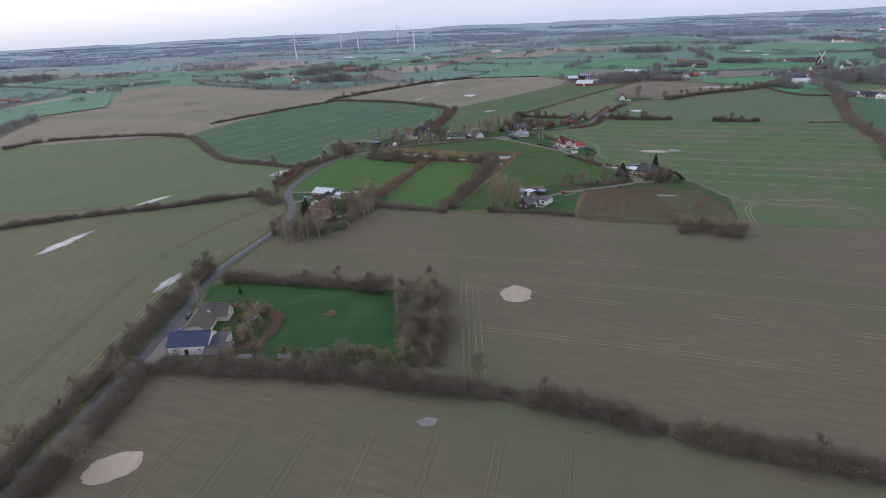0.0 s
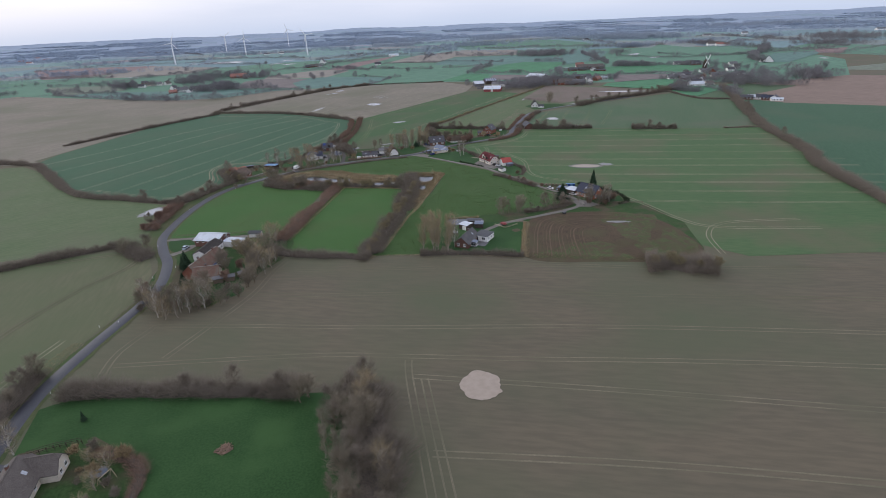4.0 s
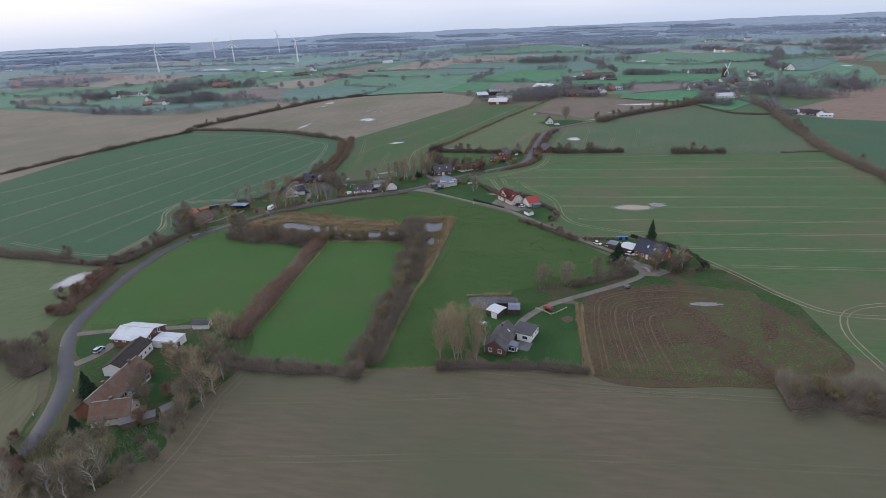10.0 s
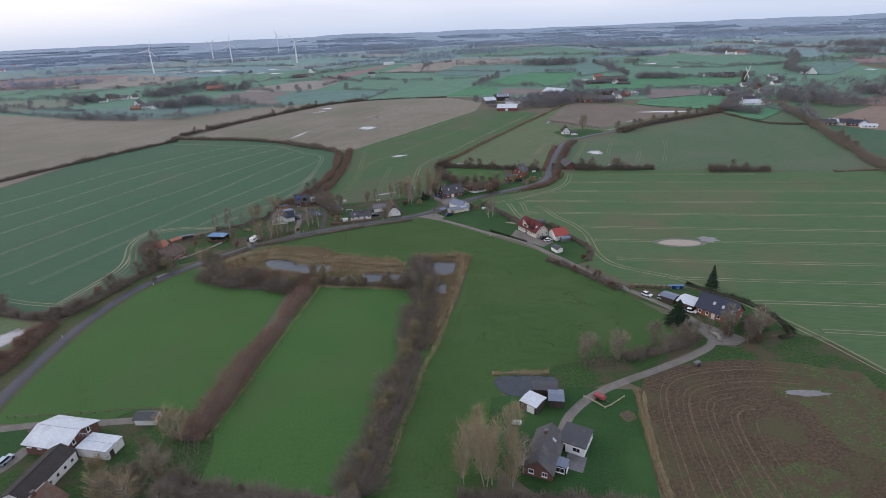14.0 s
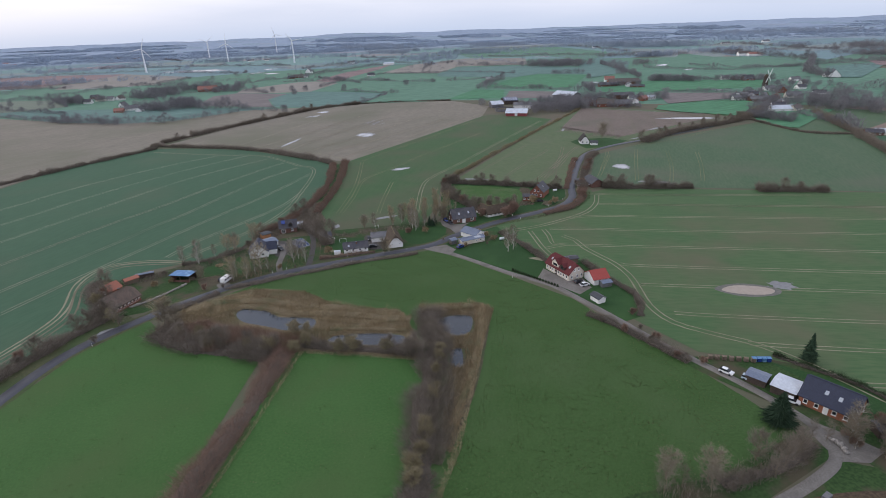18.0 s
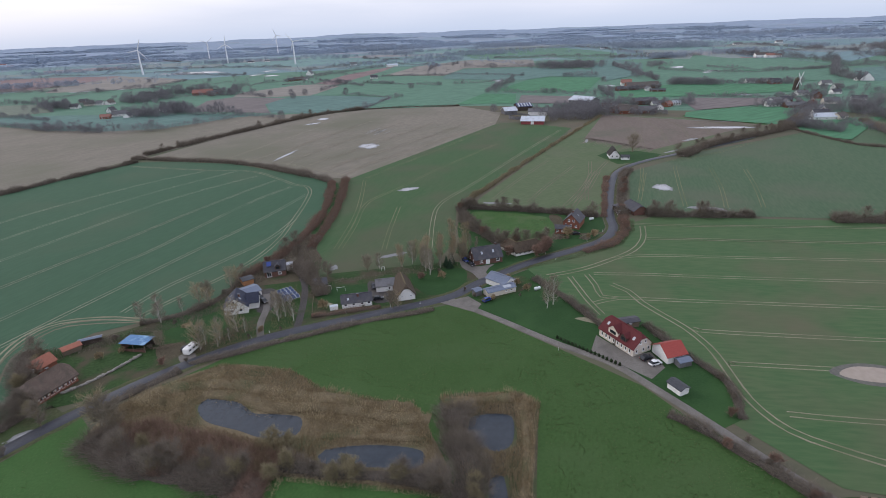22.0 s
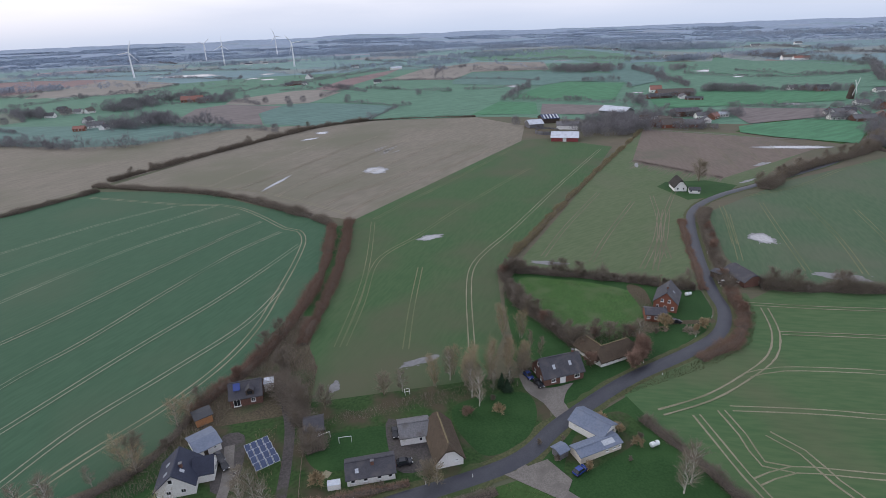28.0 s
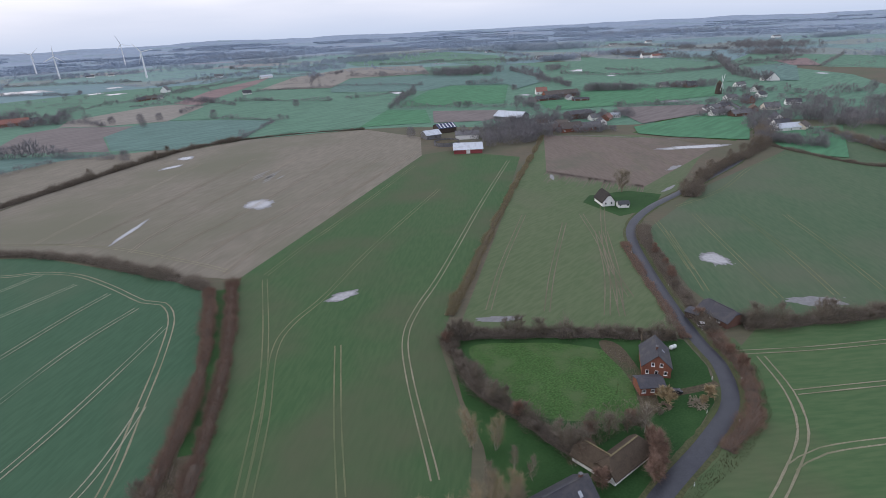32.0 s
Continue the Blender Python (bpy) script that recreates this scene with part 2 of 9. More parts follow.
M_TWIG_O = mat("willow_twig_olive", (0.225, 0.192, 0.112), (0.285, 0.246, 0.154), 0.3, 0.95, 3.0, 0.35, vary=0.15)
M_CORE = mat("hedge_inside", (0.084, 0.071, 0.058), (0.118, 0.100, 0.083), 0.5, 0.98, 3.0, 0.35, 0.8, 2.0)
M_BARK = mat("bark", (0.165, 0.134, 0.094), (0.220, 0.182, 0.132), 1.0, 0.95, 6.0, 0.3)
M_BIRCH = mat("birch_bark", (0.400, 0.375, 0.330), (0.500, 0.470, 0.420), 1.0, 0.8, 4.0, 0.35, c=(0.12, 0.10, 0.09), c_scale=1.2, c_at=(0.58, 0.66))
M_NEEDLE = mat("conifer_needles", (0.022, 0.045, 0.026), (0.036, 0.066, 0.036), 0.8, 0.95, 4.0, 0.4, vary=0.15)
M_EVERGREEN = mat("evergreen_leaves", (0.026, 0.044, 0.018), (0.040, 0.062, 0.028), 0.8, 0.9, 4.0, 0.4, vary=0.15)
# twig colour of far woods, lightened and blued to stand in for haze
M_FARWOOD = mat("hazed_far_wood", (0.270, 0.315, 0.375), (0.310, 0.355, 0.412), 0.02, 0.98, 0.15, 0.2)
M_WHITE = mat("white_painted_plaster", (0.76, 0.75, 0.73), (0.82, 0.81, 0.79), 0.5, 0.7, 3.0, 0.05, c=(0.62, 0.60, 0.56), c_scale=0.5, c_at=(0.62, 0.75))
M_CREAM = mat("cream_plaster", (0.60, 0.54, 0.46), (0.66, 0.60, 0.52), 0.5, 0.75, 3.0, 0.06)
M_BRICK = mat("red_brick_wall", (0.196, 0.076, 0.051), (0.246, 0.106, 0.072), 1.5, 0.9, 8.0, 0.25, 0.4, 9.0)
M_BRICK_D = mat("dark_brick_wall", (0.130, 0.070, 0.055), (0.170, 0.095, 0.075), 1.5, 0.9, 8.0, 0.25, 0.4, 9.0)
M_ORANGE = mat("orange_brick_wall", (0.280, 0.105, 0.062), (0.330, 0.138, 0.084), 1.5, 0.9, 8.0, 0.2, 0.4, 9.0)
M_TILE_N = mat("navy_roof_tile", (0.017, 0.022, 0.044), (0.027, 0.033, 0.060), 1.0, 0.7, 5.0, 0.25, 0.4, 4.0)
M_TILE_D = mat("dark_grey_roof_tile", (0.034, 0.034, 0.044), (0.050, 0.049, 0.060), 1.0, 0.6, 5.0, 0.25, 0.4, 4.0, c=(0.072, 0.068, 0.070), c_scale=0.4)
M_TILE_B = mat("brown_roof_tile", (0.125, 0.074, 0.055), (0.165, 0.102, 0.078), 1.0, 0.8, 5.0, 0.25, 0.5, 4.0, c=(0.145, 0.13, 0.105), c_scale=0.4)
M_TILE_G = mat("weathered_grey_brown_tile", (0.098, 0.084, 0.076), (0.128, 0.112, 0.102), 1.0, 0.8, 5.0, 0.25, 0.5, 4.0)
M_TILE_R = mat("dark_red_roof_tile", (0.098, 0.022, 0.025), (0.122, 0.030, 0.032), 1.0, 0.8, 5.0, 0.2, 0.4, 4.0)
M_TILE_O = mat("bright_red_roof_tile", (0.280, 0.036, 0.028), (0.320, 0.050, 0.036), 1.0, 0.6, 5.0, 0.18, 0.4, 4.0)
# roof red of the far houses, its colour muted for haze
M_TILE_P = mat("haze_muted_red_tile", (0.25, 0.120, 0.098), (0.30, 0.155, 0.128), 1.0, 0.8, 5.0, 0.2, 0.4, 4.0)
M_THATCH = mat("weathered_thatch", (0.065, 0.049, 0.037), (0.096, 0.075, 0.055), 0.8, 0.98, 6.0, 0.3, 0.9, 6.0, c=(0.115, 0.090, 0.060), c_scale=0.3, c_at=(0.55, 0.75))
M_METAL = mat("pale_metal_sheet", (0.46, 0.50, 0.56), (0.54, 0.58, 0.63), 0.4, 0.45, 2.0, 0.06, c=(0.40, 0.43, 0.47), c_scale=0.3)
M_METAL_B = mat("blue_grey_metal_roof", (0.112, 0.140, 0.200), (0.138, 0.168, 0.232), 0.4, 0.45, 2.0, 0.08, c=(0.155, 0.180, 0.232), c_scale=0.3)
M_ETERNIT = mat("grey_fibre_cement", (0.132, 0.132, 0.140), (0.165, 0.165, 0.174), 0.5, 0.8, 3.0, 0.15, 0.3, 3.0, c=(0.105, 0.099, 0.095), c_scale=0.4)
M_BITUMEN = mat("black_roofing_felt", (0.030, 0.033, 0.040), (0.050, 0.053, 0.060), 0.8, 0.6, 4.0, 0.3, c=(0.10, 0.10, 0.11), c_scale=0.6, c_at=(0.6, 0.75))
M_SOLAR = mat("solar_panel_glass", (0.014, 0.024, 0.075), (0.020, 0.034, 0.100), 1.0, 0.12, 4.0, 0.1)
M_SOLAR_L = mat("tilted_solar_module", (0.030, 0.048, 0.110), (0.042, 0.066, 0.140), 1.0, 0.15, 4.0, 0.1)
M_BLUE = mat("blue_tarp_sheet", (0.055, 0.165, 0.340), (0.090, 0.220, 0.410), 0.5, 0.5, 2.0, 0.15, c=(0.22, 0.38, 0.52), c_scale=0.25, c_at=(0.5, 0.6))
M_WOOD = mat("weathered_wood", (0.150, 0.115, 0.085), (0.205, 0.165, 0.125), 1.0, 0.9, 8.0, 0.3, stretch=(1, 1, 6))
M_WOOD_O = mat("oiled_larch_boards", (0.36, 0.17, 0.08), (0.43, 0.22, 0.11), 1.0, 0.8, 8.0, 0.2)
M_WOOD_D = mat("dark_stained_boards", (0.055, 0.042, 0.036), (0.080, 0.062, 0.052), 1.0, 0.85, 8.0, 0.3)
M_PALEWOOD = mat("pale_new_timber", (0.46, 0.38, 0.28), (0.54, 0.45, 0.34), 1.0, 0.85, 8.0, 0.15)
M_FRAME = mat("white_window_frame", (0.76, 0.76, 0.75), (0.80, 0.80, 0.79), 2.0, 0.5, 8.0, 0.04)
M_GLASS = mat("window_pane", (0.018, 0.021, 0.026), (0.028, 0.032, 0.038), 1.0, 0.06, 3.0, 0.2)
M_SKYLIGHT = mat("skylight_pane", (0.35, 0.38, 0.42), (0.42, 0.45, 0.49), 1.0, 0.08, 3.0, 0.1)
M_STEEL = mat("white_turbine_steel", (0.74, 0.75, 0.77), (0.78, 0.79, 0.81), 0.1, 0.4, 1.0, 0.03)
M_RUBBER = mat("tyre_rubber", (0.018, 0.018, 0.019), (0.028, 0.028, 0.029), 2.0, 0.85, 9.0, 0.2)
M_CAR_W = mat("white_car_paint", (0.70, 0.71, 0.72), (0.74, 0.75, 0.76), 1.0, 0.25, 3.0, 0.03)
M_CAR_K = mat("black_car_paint", (0.018, 0.019, 0.024), (0.026, 0.027, 0.033), 1.0, 0.2, 3.0, 0.1)
M_CAR_B = mat("blue_car_paint", (0.020, 0.045, 0.200), (0.026, 0.055, 0.240), 1.0, 0.22, 3.0, 0.08)
M_CAR_S = mat("silver_blue_car_paint", (0.40, 0.48, 0.56), (0.46, 0.54, 0.61), 1.0, 0.25, 3.0, 0.05)
M_RED = mat("red_painted_sheet", (0.240, 0.041, 0.045), (0.276, 0.059, 0.063), 1.0, 0.5, 4.0, 0.12)
M_STONE = mat("field_stone", (0.24, 0.22, 0.20), (0.33, 0.31, 0.28), 1.2, 0.95, 6.0, 0.3, 0.6, 5.0, vary=0.2)
M_TANK = mat("white_gas_tank_paint", (0.66, 0.70, 0.70), (0.72, 0.75, 0.75), 1.0, 0.4, 4.0, 0.05)
M_POST = mat("white_marker_post", (0.72, 0.72, 0.70), (0.78, 0.78, 0.76), 2.0, 0.6, 6.0, 0.06)
# blue-grey haze is mixed into the hill colour
M_HILL = mat("hazed_wooded_hills", (0.240, 0.298, 0.385), (0.262, 0.322, 0.410), 0.004, 0.98, 0.03, 0.08)
M_TWIG_P = mat("pale_hazel_twig", (0.275, 0.222, 0.136), (0.355, 0.290, 0.186), 0.3, 0.95, 3.0, 0.3, vary=0.12)
M_REGROW = mat("green_regrowth_on_soil", (0.058, 0.080, 0.030), (0.078, 0.092, 0.040), 0.4, 0.95, 1.6, 0.35, 0.4, 2.0, c=(0.082, 0.062, 0.040), c_scale=0.30, c_at=(0.40, 0.62))
M_CLOD = mat("dry_straw_clods", (0.130, 0.108, 0.062), (0.180, 0.150, 0.088), 0.5, 0.95, 3.0, 0.4, 0.6, 3.0)
M_DULL = mat("dull_thin_crop", (0.061, 0.112, 0.058), (0.083, 0.123, 0.069), 0.05, 0.9, 0.6, 0.09, 0.05, 1.5, stretch=(0.25, 1.3, 1), turn=60, c=(0.106, 0.118, 0.080), c_scale=0.012, c_at=(0.50, 0.74))
M_OLIVE = mat("olive_thin_crop", (0.082, 0.122, 0.056), (0.106, 0.134, 0.070), 0.05, 0.9, 0.6, 0.09, 0.05, 1.5, stretch=(0.25, 1.3, 1), turn=20, c=(0.122, 0.126, 0.080), c_scale=0.012, c_at=(0.50, 0.74))
# pasture tones of the horizon slopes, blued for haze
HILL_FIELDS = [mat("hazed_hill_pasture_" + w, a, tuple(u * 1.08 for u in a), 0.005, 0.98, 0.04, 0.1) for w, a in (("green", (0.218, 0.285, 0.338)), ("dull", (0.226, 0.284, 0.354)), ("brown", (0.246, 0.288, 0.348)))]
M_TILE_F = mat("orange_red_old_tile", (0.30, 0.115, 0.080), (0.36, 0.150, 0.105), 1.0, 0.8, 5.0, 0.2, 0.4, 4.0)
M_THATCH_R = mat("reddish_old_thatch", (0.120, 0.088, 0.072), (0.160, 0.122, 0.100), 0.8, 0.98, 6.0, 0.3, 0.9, 6.0, c=(0.095, 0.080, 0.066), c_scale=0.4)
M_SLATE = mat("weathered_grey_slate", (0.070, 0.068, 0.072), (0.100, 0.097, 0.100), 0.8, 0.75, 4.0, 0.25, 0.3, 4.0, c=(0.125, 0.120, 0.115), c_scale=0.35)
M_TUFT = mat("pale_grass_tuft", (0.080, 0.118, 0.044), (0.120, 0.146, 0.066), 0.3, 0.95, 2.0, 0.25)
M_PADDOCK = mat("bright_paddock_grass", (0.038, 0.092, 0.022), (0.056, 0.116, 0.032), 0.25, 0.9, 2.0, 0.4, 0.3, 3.0, c=(0.075, 0.120, 0.046), c_scale=0.12, c_at=(0.48, 0.66))
M_PASTURE = mat("lush_pasture_grass", (0.040, 0.103, 0.025), (0.053, 0.119, 0.032), 0.05, 0.9, 1.6, 0.09, 0.05, 4.0, c=(0.058, 0.104, 0.032), c_scale=0.03, c_at=(0.48, 0.72))
M_STRAW = mat("pale_straw_reed", (0.380, 0.310, 0.185), (0.470, 0.390, 0.250), 0.3, 0.95, 2.0, 0.3)
M_PALEBARK = mat("pale_grey_bark", (0.300, 0.265, 0.215), (0.390, 0.345, 0.285), 1.0, 0.95, 6.0, 0.3)
# trees beyond the village, with a weak haze tint in the colour
M_MIDWOOD = mat("lightly_hazed_trees", (0.172, 0.166, 0.176), (0.226, 0.218, 0.226), 0.05, 0.98, 0.4, 0.25)
# strongest haze tint, for trees towards the horizon
M_FARTHEST = mat("hazed_farthest_trees", (0.300, 0.362, 0.450), (0.328, 0.390, 0.472), 0.01, 0.98, 0.1, 0.12)


# crops and soils beyond the village, by distance, with haze mixed into the colours
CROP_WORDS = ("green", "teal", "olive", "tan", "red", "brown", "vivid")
HAZED_CROP_TONES = [((0.104, 0.201, 0.140), (0.108, 0.186, 0.164), (0.158, 0.184, 0.143), (0.235, 0.216, 0.190), (0.220, 0.158, 0.153), (0.171, 0.149, 0.143), (0.071, 0.190, 0.102)),
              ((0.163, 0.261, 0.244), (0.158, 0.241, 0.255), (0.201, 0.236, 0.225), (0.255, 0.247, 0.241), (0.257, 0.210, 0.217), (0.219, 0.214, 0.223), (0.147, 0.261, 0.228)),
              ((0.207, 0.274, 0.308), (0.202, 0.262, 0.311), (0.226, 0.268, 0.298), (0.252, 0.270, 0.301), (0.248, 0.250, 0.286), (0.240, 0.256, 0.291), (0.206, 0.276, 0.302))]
CROPS = [[mat(tag + "_" + word + "_field", tuple(u * 0.93 for u in c), tuple(u * 1.07 for u in c), 0.012, 0.95, 0.09, 0.16, stretch=(0.4, 2, 1), turn=20) for word, c in zip(CROP_WORDS, tones)] for tag, tones in zip(("middle", "distant", "farthest"), HAZED_CROP_TONES)]
M_STUBBLE = mat("light_brown_stubble", (0.190, 0.140, 0.115), (0.225, 0.170, 0.140), 0.02, 0.95, 0.3, 0.15, stretch=(2, 0.3, 1), turn=40)

import itertools

# ---- builders ----
rng = np.random.default_rng(7)


def mesh_of(name, verts, faces, material):
    me = bpy.data.meshes.new(name)
    co = np.array([v[:] for v in verts] if isinstance(verts, list) else verts, dtype=np.float32)
    if isinstance(faces, np.ndarray):
        idx, size = faces.ravel().astype(np.int32), np.full(len(faces), faces.shape[1], np.int32)
    else:
        size = np.array([len(f) for f in faces], np.int32)
        idx = np.fromiter(itertools.chain.from_iterable(faces), np.int32, int(size.sum()))
    me.vertices.add(len(co))
    me.vertices.foreach_set("co", co.ravel())
    me.loops.add(len(idx))
    me.loops.foreach_set("vertex_index", idx)
    me.polygons.add(len(size))
    me.polygons.foreach_set("loop_start", (np.cumsum(size) - size).astype(np.int32))
    me.polygons.foreach_set("loop_total", size)
    for m in (material if isinstance(material, (list, tuple)) else [material]):
        me.materials.append(m)
    me.update(calc_edges=True)
    return me


def part(name, bm, material, parent=None, label=""):
    """Links a bmesh, or a ready mesh, as one object under a thing or a part."""
    if isinstance(bm, bmesh.types.BMesh):
        bmesh.ops.recalc_face_normals(bm, faces=bm.faces)
        me = bpy.data.meshes.new(name)
        bm.to_mesh(me)
        bm.free()
        me.materials.append(material)
    else:
        me = bm
    ob = new(name, me)
    ob.parent = parent
    if label:
        tagged(ob, label)
    return ob


def thing(name, label, category, x, y, z=0.0, rot=0.0, group=""):
    ob = new(name)
    ob.empty_display_size = 0.5
    ob.matrix_basis = pose(x, y, z, 0, 0, rot)
    return tagged(ob, label, category, group)


def add_box(bm, cx, cy, cz, sx, sy, sz, bevel=0.0, rz=0.0):
    r = bmesh.ops.create_cube(bm, size=1, matrix=pose(cx, cy, cz, 0, 0, rz) @ Matrix.Diagonal((sx, sy, sz, 1)))
    if bevel:
        bmesh.ops.bevel(bm, geom=list({e for v in r["verts"] for e in v.link_edges}), offset=bevel, segments=1, affect="EDGES")
    return bm


def box(cx, cy, cz, sx, sy, sz, bevel=0.0, rz=0.0):
    return add_box(bmesh.new(), cx, cy, cz, sx, sy, sz, bevel, rz)


def spline(pts, step=3.0, closed=False):
    """Points along a smooth curve through pts."""
    p = np.array(pts, float)
    n = len(p)
    out = []
    for i in range(n if closed else n - 1):
        if closed:
            a, b, c, d = p[(i - 1) % n], p[i], p[(i + 1) % n], p[(i + 2) % n]
        else:
            a, b, c, d = p[max(i - 1, 0)], p[i], p[i + 1], p[min(i + 2, n - 1)]
        k = max(1, int(np.hypot(*(c - b)[:2]) / step))
        for j in range(k):
            t = j / k
            out.append(0.5 * (2 * b + (c - a) * t + (2 * a - 5 * b + 4 * c - d) * t * t + (3 * b - a - 3 * c + d) * t ** 3))
    if not closed:
        out.append(p[-1])
    return np.array(out)


def normals(p):
    d = np.gradient(p, axis=0)
    d /= np.maximum(1e-6, np.hypot(d[:, 0], d[:, 1]))[:, None]
    return np.stack([-d[:, 1], d[:, 0]], 1)


def sheet(name, pts, z, material, label, smooth=0.0, wobble=0.0, kind="structure"):
    """A flat piece of ground with a soft outline."""
    p = spline(pts, smooth, True) if smooth else np.array(pts, float)
    if wobble:
        q = [noise.noise((x * 0.15, y * 0.15, z * 9)) for x, y in p]
        c = p.mean(0)
        p = c + (p - c) * (1 + wobble * np.array(q))[:, None]
    me = mesh_of(name, [(x, y, z) for x, y in p], [range(len(p))], material)
    if me.polygons[0].normal.z < 0:
        me.flip_normals()
    return tagged(new(name, me), label, kind=kind)


def ribbon_data(pts, width, z, step=3.0, skirt=0.0, wob=0.0):
    p = spline(pts, step)
    n = normals(p)
    w = width / 2 * (1 + wob * rng.uniform(-1, 1, len(p)))[:, None]
    l, r = p + n * w, p - n * w
    v, f, m = [], [], len(p)
    for q in (l, r):
        v += [(x, y, z) for x, y in q]
    f += [(m + i, m + i + 1, i + 1, i) for i in range(m - 1)]
    if skirt:
        for q, s in ((l, 1), (r, -1)):
            v += [(x, y, z - skirt) for x, y in q + n * 0.15 * s]
        f += [(i, i + 1, 2 * m + i + 1, 2 * m + i) for i in range(m - 1)] + [(3 * m + i, 3 * m + i + 1, m + i + 1, m + i) for i in range(m - 1)]
    return v, f


def ribbon(name, pts, width, z, material, label="", step=3.0, skirt=0.0, parent=None, wob=0.0, kind="structure"):
    ob = new(name, mesh_of(name, *ribbon_data(pts, width, z, step, skirt, wob), material))
    ob.parent = parent
    return tagged(ob, label, kind="" if parent else kind)


TRACKS = [0]


def tramline(field, pts, material, gap=1.9, width=0.42, z=0.066):
    """A pair of wheel tracks pressed into a field: one part of it."""
    TRACKS[0] += 1
    z += 0.004 * (TRACKS[0] % 25)
    p = spline(pts, 4.0)
    n = normals(p)
    v, f = [], []
    for s in (-1, 1):
        a, b = ribbon_data(p + n * gap / 2 * s, width, z, 50, 0, 0.25)
        f += [tuple(i + len(v) for i in q) for q in b]
        v += a
    ob = new("wheel_track", mesh_of("wheel_track", v, f, material))
    ob.parent = field
    return ob


# ---- ground ----
gs = 5600
ground = new("ground", mesh_of("ground", [(-gs, -gs, 0), (gs, -gs, 0), (gs, gs, 0), (-gs, gs, 0)], [(0, 1, 2, 3)], M_SOIL))
tagged(ground, "olive brown winter field soil reaching the horizon", kind="structure")

field_w = sheet("field_west", [(-460, 0), (-104, 60), (-98, 120), (-97, 160), (-99, 197), (-93, 222), (-85, 250), (-86, 275), (-96, 305), (-150, 305), (-300, 290), (-460, 260)], 0.05, M_SOIL_W, "pale olive winter crop field with wheel tracks and puddles")
sheet("field_west_north", [(-96, 309), (-98, 345), (-98, 370), (-130, 390), (-170, 418), (-215, 486), (-245, 520), (-420, 520), (-420, 285), (-300, 293), (-150, 309)], 0.05, M_OLIVE, "dull green winter crop field beside the road")
field_s = sheet("field_south", [(-90, 134), (-38, 126), (-7, 118), (15, 112), (41, 101), (63, 91), (130, 66), (200, -60), (-100, -60), (-99, 96)], 0.05, M_SOIL, "olive grey winter field with faint wheel tracks")
meadow_1 = sheet("meadow_1", [(-91, 189), (-84, 192), (-22, 178), (-10, 176), (-3, 150), (-5, 128), (-20, 128), (-50, 134.5), (-86, 136), (-88, 165)], 0.06, M_LAWN, "dark green house meadow enclosed by hedges")
meadow_2 = sheet("meadow_2", [(-89.4, 316), (-88, 341), (-83, 367), (-73.6, 391), (-56.6, 409), (-46, 394), (-15, 377), (-31, 318), (-38, 303)], 0.06, M_PASTURE, "green meadow beside the road")
meadow_3 = sheet("meadow_3", [(-6, 376), (34, 361), (20, 316), (2, 268), (-30, 279), (-31, 299)], 0.06, M_PASTURE, "green meadow between brown hedges")
meadow_4 = sheet("meadow_4", [(51, 443), (20, 439), (-1, 437), (-24, 428), (-46, 414), (-52, 396), (-15, 380), (32, 364), (38, 358), (4, 266), (32, 260), (47, 300), (86, 296), (112, 306), (109, 322), (104, 340), (99, 358), (94, 370), (90, 384), (73, 411), (62, 428)], 0.065, M_MEADOW, "large green meadow with tufted grass")
sheet("lawn_1", [(41, 292), (65, 290), (79, 285), (64, 249), (41, 258), (33, 272)], 0.075, M_LAWN, "dark green mown lawn round the white house")
plough = sheet("field_ploughed", [(81, 285), (95, 291), (112, 290), (130, 283), (140, 268), (141, 250), (137, 231), (124, 227), (112, 227), (99, 231), (66, 245)], 0.07, M_PLOUGH, "ploughed brown soil with green regrowth patches", 3.0)
field_e = sheet("field_east", [(86, 438), (94, 463), (130, 468), (146, 484), (155, 500), (169, 505), (247, 473), (276, 460), (312, 445), (345, 447), (308, 362), (284, 325), (262, 268), (238, 200), (191, 212), (150, 221), (140, 236), (146, 262), (138, 284), (140, 300), (128, 334), (111, 343), (103, 365), (112, 388)], 0.06, M_WHEAT, "green winter wheat field with curved wheel tracks")
field_n = sheet("field_teal", [(-240, 522), (-236, 560), (-190, 688), (-138, 742), (-105, 732), (-58, 706), (-2, 646), (11, 626), (6, 568), (-4, 527), (-15, 503), (-27, 478), (-43, 464), (-58, 459), (-70, 456), (-84, 440), (-78, 425), (-74, 417), (-88, 390), (-98, 376), (-125, 388), (-168, 418)], 0.06, M_RAPE, "blue green rape field with parallel wheel tracks")
field_strip = sheet("field_strip", [(24, 631), (74, 686), (177, 799), (200, 800), (236, 748), (184, 678), (88, 561), (77, 546), (66, 503), (52, 478), (0, 478), (5, 525), (15, 566)], 0.054, M_STRIP, "green winter crop strip with worn brown patches")
field_tan = sheet("field_tan", [(-134, 758), (-82, 842), (0, 940), (60, 964), (176, 940), (206, 868), (177, 797), (74, 685), (24, 631), (2, 648), (-26, 682), (-60, 708)], 0.06, M_TAN, "pale tan stubble field with puddles")
field_ol = sheet("field_olive", [(297, 806), (360, 757), (368, 690), (334, 672), (261, 624), (219, 614), (183, 578), (147, 515), (108, 536), (88, 553), (185, 676)], 0.06, M_OLIVE, "dull olive field rising behind the houses")
field_red = sheet("field_red", [(297, 805), (366, 729), (368, 688), (340, 676), (253, 640), (226, 700)], 0.075, M_REDSOIL, "reddish bare soil field")
